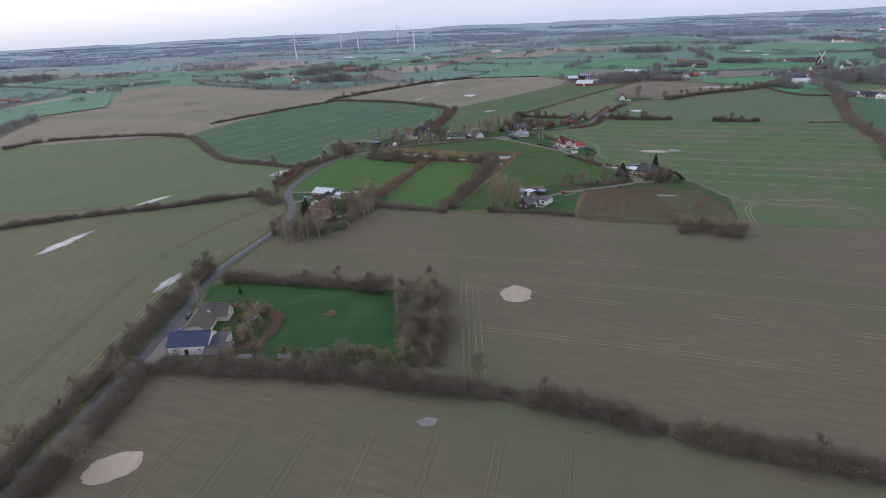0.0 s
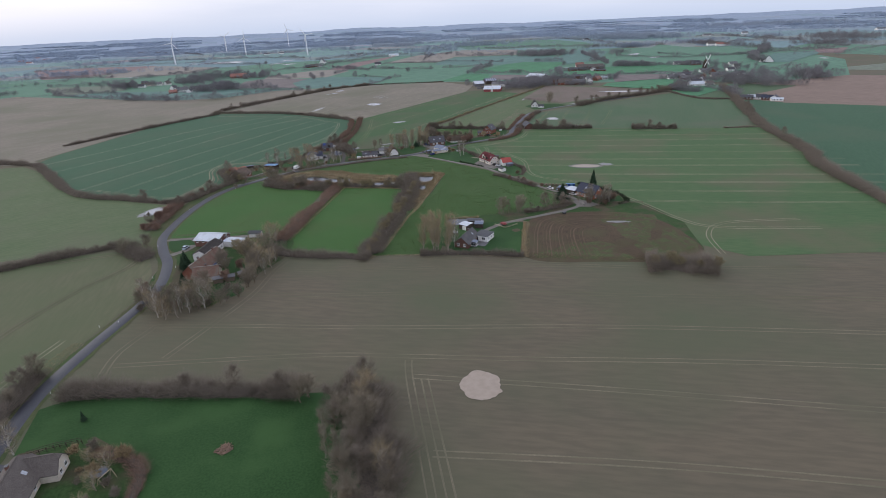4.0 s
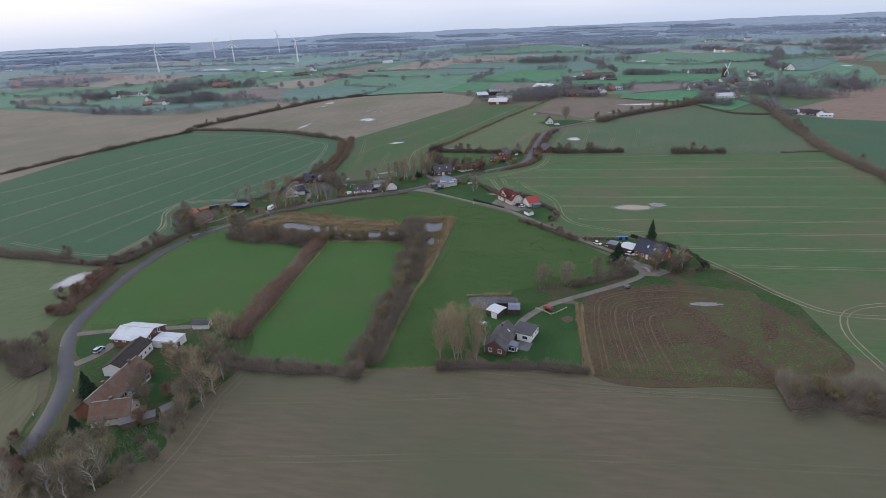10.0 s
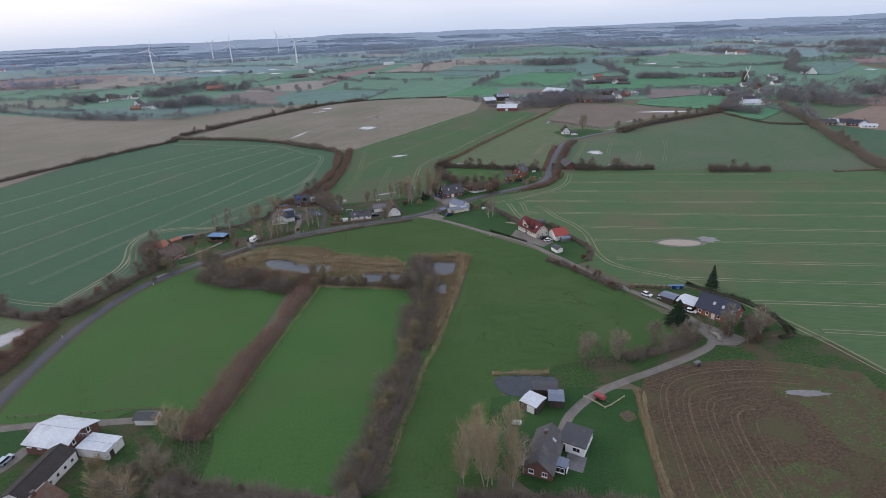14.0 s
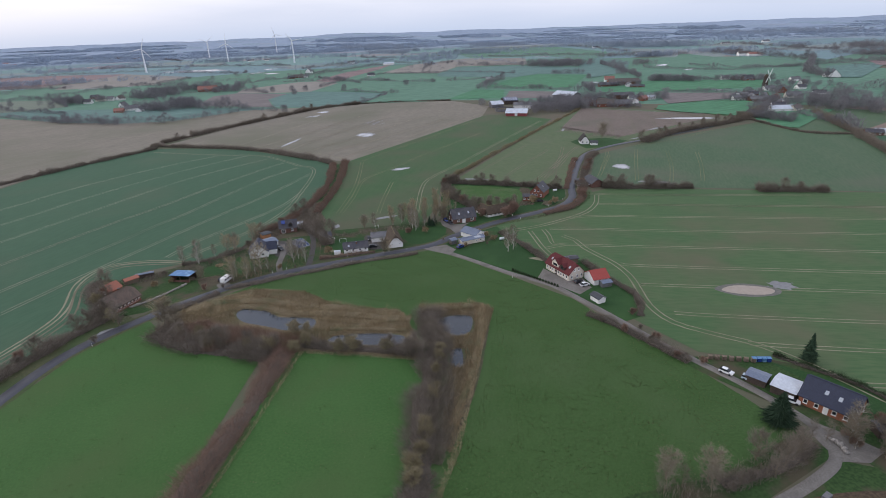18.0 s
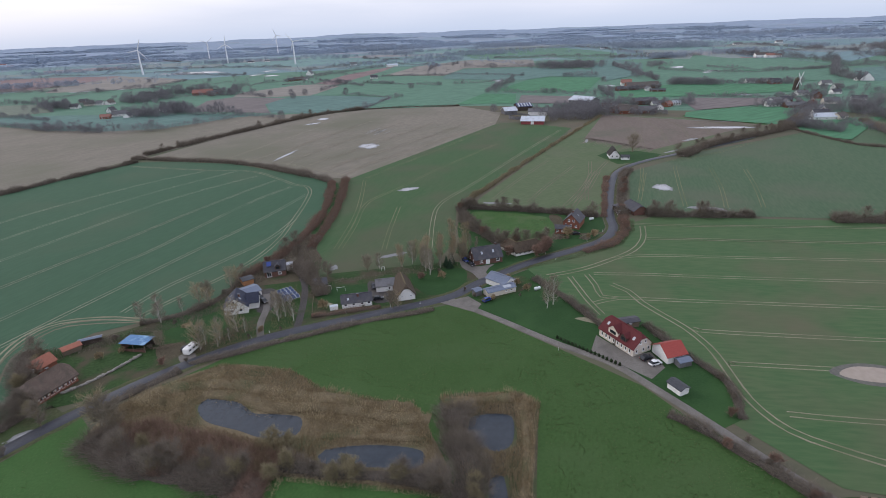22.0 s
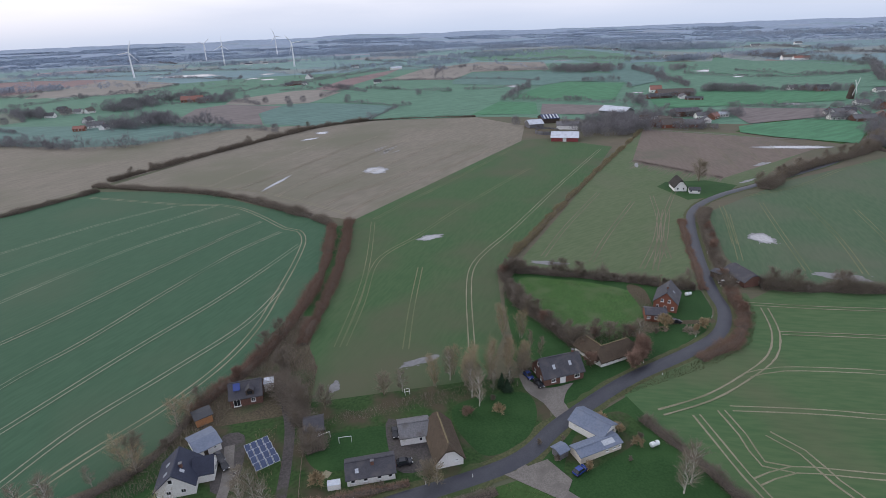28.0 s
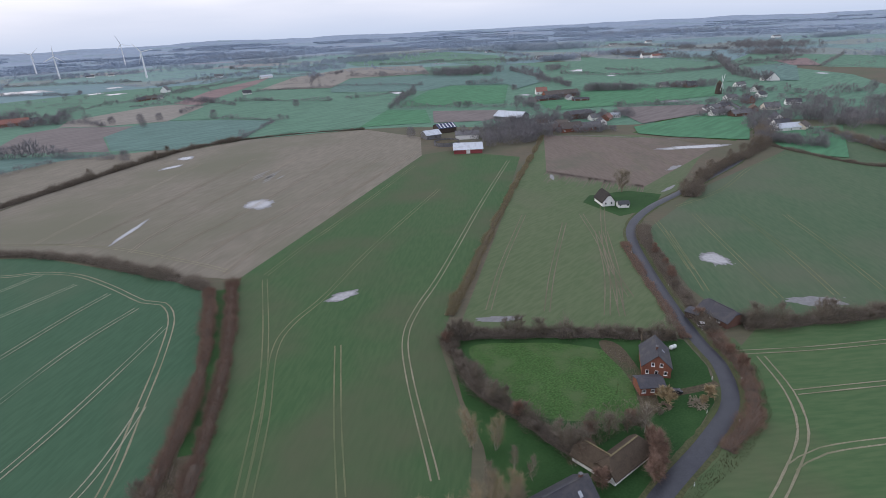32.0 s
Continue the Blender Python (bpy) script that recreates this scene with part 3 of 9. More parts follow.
field_ne = sheet("field_north_east", [(206, 588), (282, 622), (386, 650), (520, 700), (560, 640), (430, 584), (349, 452), (312, 446), (247, 476), (166, 511), (173, 535), (197, 577)], 0.065, M_DULL, "dull green field beyond the bend of the road")
sheet("field_tan_west", [(-235, 526), (-292, 535), (-357, 524), (-407, 503), (-458, 571), (-491, 651), (-509, 742), (-472, 797), (-536, 929), (-597, 1080), (-540, 1146), (-300, 970), (-222, 931), (-167, 923), (-97, 975), (20, 962), (-2, 942), (-82, 842), (-140, 762), (-194, 684), (-246, 540)], 0.044, M_TAN, "pale tan bare field sloping away")
sheet("field_teal_east", [(432, 582), (350, 450), (311, 362), (287, 325), (264, 268), (420, 180), (700, 420), (640, 640)], 0.055, M_RAPE, "blue green crop field behind a dark hedge")

# ---- roads ----
ROAD = [(-104, -80), (-99, 70), (-97, 96), (-95, 120), (-94, 146), (-94, 171), (-94, 196), (-89, 220), (-82, 245), (-79.5, 262), (-82, 283), (-88, 300), (-92.5, 318), (-91, 342), (-86, 368), (-76, 393), (-58, 411.5), (-36, 427), (-12, 437), (20, 443), (50, 448), (66, 457.5), (90, 469), (115, 477), (131, 484), (142, 496), (148, 510), (162, 537), (186, 577), (203, 596), (228, 610), (258, 620), (300, 634), (355, 655), (420, 692), (501, 760), (560, 830)]
ribbon("road", ROAD, 4.2, 0.14, M_ASPHALT, "wet grey asphalt country road", 2.5, 0.14)
ribbon("verge_1", ROAD[:24], 7.2, 0.085, M_ROUGH, "rough yellowish grass verge along the road", 2.5, wob=0.12)
ribbon("verge_2", ROAD[23:], 6.8, 0.085, M_ROUGH, "rough grass verge along the road", 2.5, wob=0.12)
ribbon("verge_4", [(-94, 298), (-97.5, 320), (-96, 343), (-91, 369), (-81.5, 395), (-64, 414)], 8.0, 0.07, M_ROUGH, "rough grass bank between road and hedge", 2.5, wob=0.1)
ribbon("verge_5", [(-100, 60), (-98.6, 120), (-97.6, 171), (-97.5, 197)], 4.0, 0.07, M_ROUGH, "rough grass bank under the roadside hedge", 2.5, wob=0.1)
LANE = [(51, 447), (57, 438), (66, 425), (76, 410), (87, 396), (93, 381), (98, 366), (103, 350), (107, 340), (112, 328), (115.5, 317), (117, 307), (113, 299), (104, 295), (90, 291.5), (76, 288.5), (66, 285), (58, 280), (53.6, 275)]
ribbon("lane", LANE, 2.4, 0.13, M_GRAVEL, "pale gravel lane leading to the farms", 2.0, 0.13)
sheet("gravel_yard_1", [(47, 445), (58, 447), (61, 440), (57, 435)], 0.145, M_GRAVEL, "gravel mouth of the lane")
sheet("gravel_yard_2", [(84.5, 403), (90, 410.6), (94.6, 397.4), (101, 398), (100.5, 389.8), (94, 386), (90, 393)], 0.12, M_GRAVEL, "gravel yard before the red house")
sheet("gravel_yard_3", [(114, 307), (118, 310), (122, 304), (125, 298), (119, 296), (113, 298)], 0.12, M_GRAVEL, "worn gravel yard of the farm")
sheet("gravel_yard_4", [(63, 480), (66, 473), (70, 471.4), (76, 472), (73, 469.4), (70, 465), (70, 460.6), (66, 458.6), (64.6, 466), (62, 472)], 0.12, M_GRAVEL, "gravel drive beside the brick house", 2.0)
sheet("gravel_yard_5", [(-46, 441), (-38, 441), (-34, 436), (-34, 428), (-39, 427), (-44, 433)], 0.12, M_SCRUB, "dark muddy parking yard", 2.0)
sheet("gravel_yard_6", [(-38, 433), (-34, 434), (-32, 429), (-35, 427)], 0.125, M_GRAVEL, "pale mouth of the muddy yard", 1.0)
sheet("gravel_yard_7", [(-17, 474), (-12, 473), (-11, 462), (-13, 455), (-17, 456), (-18, 466)], 0.116, M_DARKYARD, "worn yard beside the white house", 1.5)
sheet("gravel_yard_8", [(24, 452), (33, 452), (33, 460), (26, 469), (23, 468)], 0.116, M_DARKYARD, "dark paved yard of the thatched house", 1.5)
ribbon("farm_track_1", [(-3, 439), (-2, 447), (-1, 460), (-1, 474), (-4, 490)], 2.5, 0.12, M_DARKYARD, "narrow dark track between the gardens", 2.0)
ribbon("farm_track_2", [(-14, 437), (-15, 447), (-14, 458), (-15, 470)], 2.4, 0.12, M_GRAVEL, "gravel drive to the white house", 2.0)
ribbon("farm_track_3", [(-90, 313), (-76, 312), (-62, 309), (-50, 307)], 2.6, 0.12, M_GRAVEL, "earthen drive to the barn", 2.0)
ribbon("farm_track_4", [(-83, 293), (-78, 297), (-75, 303)], 3.4, 0.12, M_GRAVEL, "gravel drive beside the thatched barn", 2.0)
sheet("gravel_yard_9", [(-93, 150), (-86, 150), (-86, 140), (-72, 139.4), (-62, 137), (-62, 134.5), (-86, 135.5), (-92, 138)], 0.1, M_GRAVEL, "pale gravel yard round the white barn", 1.5)
sheet("yard_west", [(-95, 153), (-88, 152), (-87, 168), (-93, 170)], 0.12, M_ASPHALT, "dark paved yard beside the road")
ribbon("farm_track_5", [(119, 494), (128, 492), (135, 491)], 2.4, 0.12, M_SCRUB, "muddy drive to the brick house", 2.0)
ribbon("field_path_far", [(297, 806), (330, 775), (362, 736), (395, 712), (430, 700)], 2.5, 0.12, M_GRAVEL, "pale track along the field edge", 3.0)

# tongues of bare soil where the red field runs out into the green
verts, faces = [], []
for k in range(120):
    t = (k + rng.uniform(-0.5, 0.5)) / 119
    x, y = 226 + 27 * t, 700 - 60 * t
    l, w = 3 + 20 * rng.random() ** 2, rng.uniform(0.2, 0.7)
    dx, dy = -0.75, -0.66
    i0 = len(verts)
    verts += [(x - 3 * dx - w * dy, y - 3 * dy + w * dx, 0.078), (x - 3 * dx + w * dy, y - 3 * dy - w * dx, 0.078), (x + l * dx + 0.1 * dy, y + l * dy - 0.1 * dx, 0.078), (x + l * dx - 0.1 * dy, y + l * dy + 0.1 * dx, 0.078)]
    faces.append((i0, i0 + 1, i0 + 2, i0 + 3))
tagged(new("soil_streaks", mesh_of("soil_streaks", verts, faces, M_REDSOIL)), "streaks of bare reddish soil running into the green field", kind="stuff")

# ---- gardens round the houses ----
sheet("garden_1", [(-88, 172), (-72, 174), (-58, 162), (-58, 140), (-68, 136), (-88, 140)], 0.075, M_GARDEN, "dark garden lawn with shrubs")
sheet("garden_2", [(-84, 262), (-76, 250), (-58, 237), (-50, 250), (-40, 265), (-31, 280), (-32, 300), (-52, 312), (-72, 300), (-86, 310), (-84, 290)], 0.08, M_GARDEN, "green and brown garden among bare trees", 3.0)
sheet("garden_3", [(-84, 446), (-78, 428), (-73, 414), (-60, 416), (-38, 430), (-12, 440), (20, 446), (50, 451), (64, 459), (66, 466), (62, 478), (50, 480), (0, 482), (-4, 492), (-16, 494), (-26, 484), (-36, 466), (-60, 455)], 0.07, M_GARDEN, "patchy gardens and lawns along the village road")
sheet("garden_4", [(54, 448), (68, 455), (87, 463), (88, 452), (91, 438), (94, 420), (95, 412), (99, 416), (108, 414), (110, 396), (112, 380), (106, 366), (98, 364), (92, 382), (86, 397), (76, 411), (66, 426), (58, 438)], 0.07, M_LAWN, "dark lawns between the lane and the wheat")
sheet("garden_5", [(66, 482), (63, 470), (70, 462), (90, 472), (114, 480), (130, 487), (139, 498), (144, 511), (131, 521), (107, 535), (80, 547), (71, 518), (67.5, 500), (63, 488)], 0.07, M_LAWN, "lawns and paddocks round the brick houses")
sheet("garden_6", [(24, 449), (42, 451), (41, 472), (58, 474), (60, 479), (2, 479), (2, 470), (25, 468)], 0.09, M_GARDEN, "patchy garden ground between the cottages", 2.0, 0.2)
sheet("garden_7", [(60, 441), (76, 445), (84, 450), (82, 458), (70, 455)], 0.09, M_GARDEN, "garden ground round the blue-roofed house", 2.0)
sheet("garden_8", [(82, 486), (92, 488), (112, 490), (118, 494), (108, 499), (90, 494)], 0.09, M_GARDEN, "scrubby garden behind the thatched house", 2.0, 0.2)
sheet("garden_9", [(104, 340), (128, 334), (140, 318), (138, 298), (120, 292), (118, 310)], 0.085, M_GARDEN, "farm garden ground with clutter", 3.0)
sheet("lawn_9", [(126, 334), (142, 316), (139, 300), (132, 300), (133, 314)], 0.1, M_LAWN, "green strip behind the farmhouse")
sheet("lawn_10", [(205, 636), (216, 644), (240, 639), (250, 624), (236, 614), (222, 608), (206, 608)], 0.09, M_LAWN, "green garden round the thatched cottage")
sheet("lawn_11", [(362, 766), (430, 800), (484, 785), (446, 716), (398, 694)], 0.08, M_MEADOW, "bright green paddock by the village")
sheet("reed_bed_1", [(-46, 414), (-24, 424), (-4, 416), (6, 404), (29.5, 390), (31, 382), (33, 366), (30, 362), (-6, 377), (-36, 388), (-52, 398)], 0.085, M_REEDGROUND, "dry brown reed bed round the ponds", 3.0)
sheet("reed_bed_2", [(36, 392), (58, 389), (60, 384), (53, 366), (44, 345), (31, 322), (29, 326), (40, 362)], 0.085, M_SCRUB, "dark reed bed along the ditch", 3.0)

# ---- water ----
sheet("water_1", [(-27, 406), (-23, 409), (-16, 404), (-12, 399), (-6, 397), (0, 394), (-1, 388), (-9, 389), (-15, 393), (-24, 399)], 0.11, M_POND, "dark blue grey pond among reeds", 1.5)
sheet("water_2", [(6, 381), (18, 379.5), (28, 375), (26, 370), (14, 373.5), (5, 377)], 0.11, M_POND, "dark narrow pond behind the hedge", 1.5)
sheet("water_3", [(40, 382), (46, 383.5), (52, 381), (49, 372), (44, 371), (40, 376)], 0.11, M_POND, "dark square pond in the reeds", 1.5)
sheet("water_4", [(41, 363), (44, 363), (42, 354), (39, 356)], 0.11, M_POND, "narrow ditch water", 1.5)
sheet("water_5", [(45, 300), (60, 296), (59, 291), (53, 290), (45, 292)], 0.11, M_POND, "dark garden pond behind the sheds", 1.5)


def puddle(x, y, a, b, rot, material, label, wob=0.4):
    c, s = math.cos(radians(rot)), math.sin(radians(rot))
    verts, faces = [], []
    spots = [(0, 0, 1.0)]
    if material is M_MUDWATER:
        wob = 0.16
    else:
        spots[0] = (0, 0, 0.86)
        for k in range(5):
            q = 3.9 * k + x
            spots.append((1.05 * math.cos(q), 1.05 * math.sin(q * 1.7), 0.04 + 0.08 * abs(noise.noise((x, y, k * 1.7)))))
    for ox, oy, size in spots:
        n = 44 if size > 0.5 else 12
        i0 = len(verts)
        for i in range(n):
            t = i / n * 2 * math.pi
            r = size * (1 + wob * noise.noise((x + 1.6 * math.cos(t), y + 1.6 * math.sin(t), 3.1 + ox)) + 0.45 * wob * noise.noise((x + 6 * math.cos(t), y + 6 * math.sin(t), 7.7)) + 0.35 * wob * noise.noise((x + 15 * math.cos(t), y + 15 * math.sin(t), 1.7)))
            u, v = a * (ox + r * math.cos(t)), b * (oy + r * math.sin(t))
            verts.append((x + c * u - s * v, y + s * u + c * v, 0.105 + 0.004 * len(faces)))
        faces.append(range(i0, len(verts)))
    if material is M_PALEWATER:
        rim = []
        for i in range(60):
            t = i / 60 * 2 * math.pi
            r = 1.12 * (1 + wob * noise.noise((x + 1.6 * math.cos(t), y + 1.6 * math.sin(t), 3.1)) + 0.3 * noise.noise((x + 9 * math.cos(t), y + 9 * math.sin(t), 2.2)))
            u, v = a * r * math.cos(t), b * r * math.sin(t)
            rim.append((x + c * u - s * v, y + s * u + c * v, 0.1))
        tagged(new("wet_margin", mesh_of("wet_margin", rim, [range(60)], M_WET)), "wet grey soil round a puddle", kind="structure")
    return tagged(new("puddle", mesh_of("puddle", verts, faces, material)), label, kind="structure")


for x, y, a, b, rot, m, label in [
        (25.2, 169.0, 5.6, 6.4, 8, M_MUDWATER, "pale muddy puddle in a field"), (-78, 95, 6.5, 4.6, 20, M_MUDWATER, "pale muddy puddle in a field"),
        (-6, 105, 3.4, 1.6, 0, M_WET, "faint wet patch in the field"), (-184, 244, 3, 13, -14, M_PALEWATER, "long pale puddle in the field"),
        (-110, 194, 2.2, 7, -8, M_PALEWATER, "pale puddle in a wheel track"), (-172, 311, 2.2, 10, -38, M_PALEWATER, "pale puddle beside a hedge"),
        (-109, 364, 4, 8, -30, M_PALEWATER, "pale puddle by the road"), 
        (202, 548, 4.6, 6, -20, M_PALEWATER, "round pale puddle in a field"), (58.5, 594, 6, 2.6, 10, M_PALEWATER, "pale puddle in the crop"),
        (46, 736, 8, 9, 0, M_PALEWATER, "round pale puddle in the stubble"), (36, 493.4, 7.5, 1.8, 12, M_WET, "shallow water by the gardens"),
        (10.6, 487, 1.8, 3, -20, M_WET, "shallow water by the gardens"), (358, 697, 24, 5, -22, M_PALEWATER, "long pale puddle in a field"),
        (101, 550, 8, 2.2, -25, M_WET, "shallow water at the field edge"), (201, 507, 10, 4.0, -32, M_WET, "shallow water at the field edge"),
        (-22, 724, 1.4, 18, -25, M_PALEWATER, "narrow wet line in the stubble"), (-2, 880, 3, 9, -60, M_PALEWATER, "narrow wet line in the stubble"),
        (121, 272, 6, 1.6, -15, M_WET, "pale wet patch on the plough"),
        (262, 630, 9, 1.4, 20, M_WET, "wet field gateway by the road"), (-68, 404, 2, 3.6, -50, M_PALEWATER, "pale puddle behind the hedge"),
        (222, 688, 8, 1.6, 60, M_WET, "wet tracks in the field"), (300, 662, 10, 2.5, 20, M_WET, "wet field edge by the road")]:
    puddle(x, y, a, b, rot, m, label)
for k in range(9):
    puddle(58 + 2.6 * (k % 5) - 5 * (k // 5), 790 + 6.5 * (k % 4) + 5 * (k // 4), 0.5 + 0.16 * (k % 3), 6 + 2 * (k % 4), -42 - 3 * (k % 2), M_WET, "narrow wet streak in the stubble")
sheet("pond_mud", [(142, 376), (150, 378.6), (159, 375), (163, 370), (158, 366.3), (147.5, 369)], 0.09, M_MUD, "dark mud margin of the field pond", 2.0, 0.1)
sheet("pond_water", [(143.5, 375), (150, 377), (158, 373.7), (161, 370), (157, 367.7), (148.5, 370.3)], 0.11, M_MUDWATER, "pale muddy pond in the wheat", 1.5)
puddle(166, 372.5, 5.0, 3.6, -30, M_WET, "shallow grey water beside the pond", 0.5)

# ---- wheel tracks ----
CT = [([(8, 178), (60, 158), (130, 130), (230, 92)], M_TRACK_D), ([(8, 148), (60, 131), (120, 108), (200, 78)], M_TRACK_D),
      ([(-78, 206), (-20, 196), (8, 188), (40, 178), (100, 160), (200, 126)], M_TRACK_D), ([(-72, 228), (-40, 219), (0, 207), (60, 191), (120, 172), (220, 138)], M_TRACK_D),
      ([(-52, 246), (-20, 236), (40, 221), (100, 201), (200, 168)], M_TRACK_F), ([(-36, 262), (0, 253), (40, 244), (80, 233), (110, 222), (150, 210), (220, 190)], M_TRACK_F),
      ([(5, 122), (6, 150), (7, 178), (8, 186)], M_TRACK_D), ([(9, 122), (10, 150), (11, 176)], M_TRACK_D),
      ([(-80, 202), (-79, 214), (-72, 228)], M_TRACK_D), ([(-64, 206), (-52, 226), (-42, 244), (-36, 262), (-30, 274)], M_TRACK_D), ([(20, 262), (60, 243), (96, 227)], M_TRACK_F)]
for pts, m in CT:
    tramline(ground, pts, m, z=0.008)
for k in range(7):
    tramline(field_s, [(-64 + 15 * k, 112 - 3 * k), (-72 + 15 * k, 76 - 2 * k), (-82 + 15 * k, 20)], M_TRACK_F, 1.7, 0.45)
tramline(field_w, [(-106, 110), (-108, 160), (-108, 198), (-100, 226)], M_TRACK)
tramline(field_w, [(-124, 60), (-126, 160), (-125, 220), (-112, 262), (-98, 285), (-100, 300), (-140, 298)], M_TRACK_D)
for pts in ([(-65, 469), (-55, 487), (-38, 507), (-19, 531), (-8, 557)], [(-122, 412), (-100, 450), (-83, 477), (-70, 497), (-53, 523), (-28, 559), (-3, 603)],
            [(-145, 415), (-120, 455), (-93, 498), (-81, 519), (-70, 535), (-51, 570), (-31, 603), (-13, 624)], [(-172, 425), (-135, 485), (-108, 527), (-90, 551), (-68, 585), (-39, 626), (-24, 644)],
            [(-190, 460), (-150, 520), (-124, 561), (-100, 599), (-75, 630), (-38, 662)], [(-212, 490), (-168, 545), (-140, 590), (-100, 640), (-54, 682)], [(-232, 520), (-185, 575), (-156, 620), (-110, 668), (-78, 690)]):
    tramline(field_n, pts, M_TRACK_G)
tramline(field_n, [(-58, 464), (-49, 475), (-34, 491), (-22, 509), (-14, 530), (-9, 555), (-4, 582), (-1, 608), (-4, 623), (-11, 629), (-25, 653), (-39, 673), (-55, 685), (-71, 690), (-110, 712), (-138, 728)], M_TRACK, 2.0, 0.5)
tramline(field_n, [(-102, 388), (-90, 420), (-94, 450), (-88, 466), (-71, 466.5), (-56, 461)], M_TRACK, 1.9, 0.8)
tramline(field_n, [(-96, 392), (-86, 418), (-91, 446), (-85, 463), (-71, 464), (-54, 460)], M_TRACK_D, 2.4, 0.7)
tramline(field_n, [(-160, 424), (-120, 396), (-98, 386)], M_TRACK)
tramline(field_strip, [(53, 496), (54, 500), (62, 534), (69, 555), (80, 571), (101, 595), (160, 668), (222, 742)], M_TRACK)
for pts in ([(14, 508), (22, 536), (29, 567), (37, 582), (53, 598), (84, 635), (150, 705)], [(12, 508), (22, 546), (28, 579), (34, 625)], [(33, 501), (39, 527), (48, 561)], [(35, 629), (59, 657), (88, 688), (160, 770)]):
    tramline(field_strip, pts, M_TRACK_S)
for pts in ([(192, 621), (172, 582), (152, 551), (138, 531)], [(167, 636), (126, 589), (101, 557)], [(177, 615), (139, 572), (118, 546)], [(183, 598), (157, 561), (134, 534)], [(186, 596), (161, 560), (140, 534)], [(240, 660), (205, 620), (167, 572), (150, 540)]):
    tramline(field_ol, pts, M_TRACK_D)
for k in range(4):
    tramline(field_red, [(250 + 26 * k, 648 + 9 * k), (278 + 24 * k, 706 + 3 * k), (300 + 18 * k, 780 - 16 * k)], M_TRACK_D)
tramline(field_e, [(92, 455), (107, 457), (122, 462), (137, 469), (148, 480), (156, 494)], M_TRACK, 2.2, 0.55)
for pts in ([(151, 499), (174, 489), (213, 475), (262, 457)], [(149, 479), (174, 470), (197, 461), (330, 411)], [(124, 463), (135, 463), (154, 457), (180, 447), (335, 391)], [(110, 452), (131, 445), (164, 432), (320, 374)],
            [(99, 430), (109, 431), (120, 427), (146, 417), (316, 353)], [(121, 406), (143, 396), (310, 333)], [(119, 387), (140, 379), (305, 317)], [(118, 365), (150, 352), (300, 296)], [(128, 343), (160, 330), (285, 284)], [(143, 318), (170, 308), (270, 270)], [(150, 296), (180, 284), (258, 256)]):
    tramline(field_e, pts, M_TRACK, 1.9, 0.40)
for pts in ([(100, 452), (99, 442), (98, 432), (98, 422)], [(107, 452), (106, 443), (104, 434), (109, 431)]):
    tramline(field_e, pts, M_TRACK, 1.8, 0.45)
tramline(field_e, [(112, 442), (115, 435), (115, 426), (117, 416), (119, 407), (119, 396), (117, 387), (113, 372), (114, 360), (122, 350), (131, 340), (140, 318), (146, 292), (150, 266), (160, 252), (200, 238)], M_TRACK, 2.1, 0.5)
tramline(field_e, [(142, 226), (150, 246), (166, 256), (200, 250)], M_TRACK)
for pts in ([(210, 581), (192, 554), (176, 530)], [(238, 591), (212, 547), (193, 514)], [(256, 579), (233, 539), (211, 506)], [(273, 568), (251, 533), (228, 500)], [(216, 594), (204, 574), (186, 546)]):
    tramline(field_ne, pts, M_TRACK_S)
tramline(field_ne, [(240, 604), (282, 612), (340, 636), (400, 650)], M_TRACK_S)
tramline(field_tan, [(-82, 741), (-33, 707), (8, 660), (21, 642)], M_TRACK)
for pts in ([(19, 639), (40, 669), (70, 699), (180, 812)], [(10, 664), (26, 684), (54, 709), (150, 810)], [(-2, 682), (11, 699), (34, 723), (120, 830)], [(-20, 690), (2, 730), (90, 850)], [(-46, 718), (-17, 755), (60, 870)], [(-66, 731), (-40, 777), (20, 880)]):
    tramline(field_tan, pts, M_TRACK_L)
ribbon("green_lane", [(3, 531), (10.6, 567), (17.4, 624)], 4.4, 0.075, M_LAWN, "green path between two brown hedges", 2.0, wob=0.15)
sheet("verge_3", [(83, 440), (87, 466), (112, 474.5), (130, 481), (141, 493), (148, 507), (158, 505), (148, 480), (128, 464), (100, 455)], 0.052, M_WHEAT, "grassy bank between road and wheat")
sheet("garden_12", [(-30, 478), (-18, 503), (-6, 528), (4, 532), (3, 512), (6, 498), (4, 478), (-8, 478)], 0.072, M_SCRUB, "scrubby ground at the end of the hedges")
sheet("paddock", [(84, 539), (99, 534), (113, 525), (120, 514), (112, 497), (106, 491), (92, 497), (84, 505), (82, 519)], 0.092, M_PADDOCK, "bright green paddock enclosed by hedges", 1.5)
sheet("garden_13", [(119, 519), (116.5, 506), (112, 496), (109, 491), (113, 490), (118, 497), (121, 505), (125, 518), (122, 523)], 0.096, M_SCRUB, "rough scrubby ground between paddock and brick house", 1.5)
sheet("regrowth_1", [(128, 283), (138, 280), (140, 272), (132, 259), (123, 249), (114, 255), (116, 269), (115, 278)], 0.089, M_REGROW, "green regrowth on the ploughed soil", 1.5, 0.25)
sheet("regrowth_2", [(68, 246), (80, 251), (92, 253), (104, 250), (104, 239), (110, 232), (104, 231), (86, 238)], 0.085, M_REGROW, "green regrowth on the ploughed soil", 1.5, 0.25)
sheet("regrowth_3", [(116, 246), (126, 248), (138, 258), (139, 244), (134, 232), (122, 230), (112, 234)], 0.094, M_REGROW, "green regrowth on the ploughed soil", 1.5, 0.3)
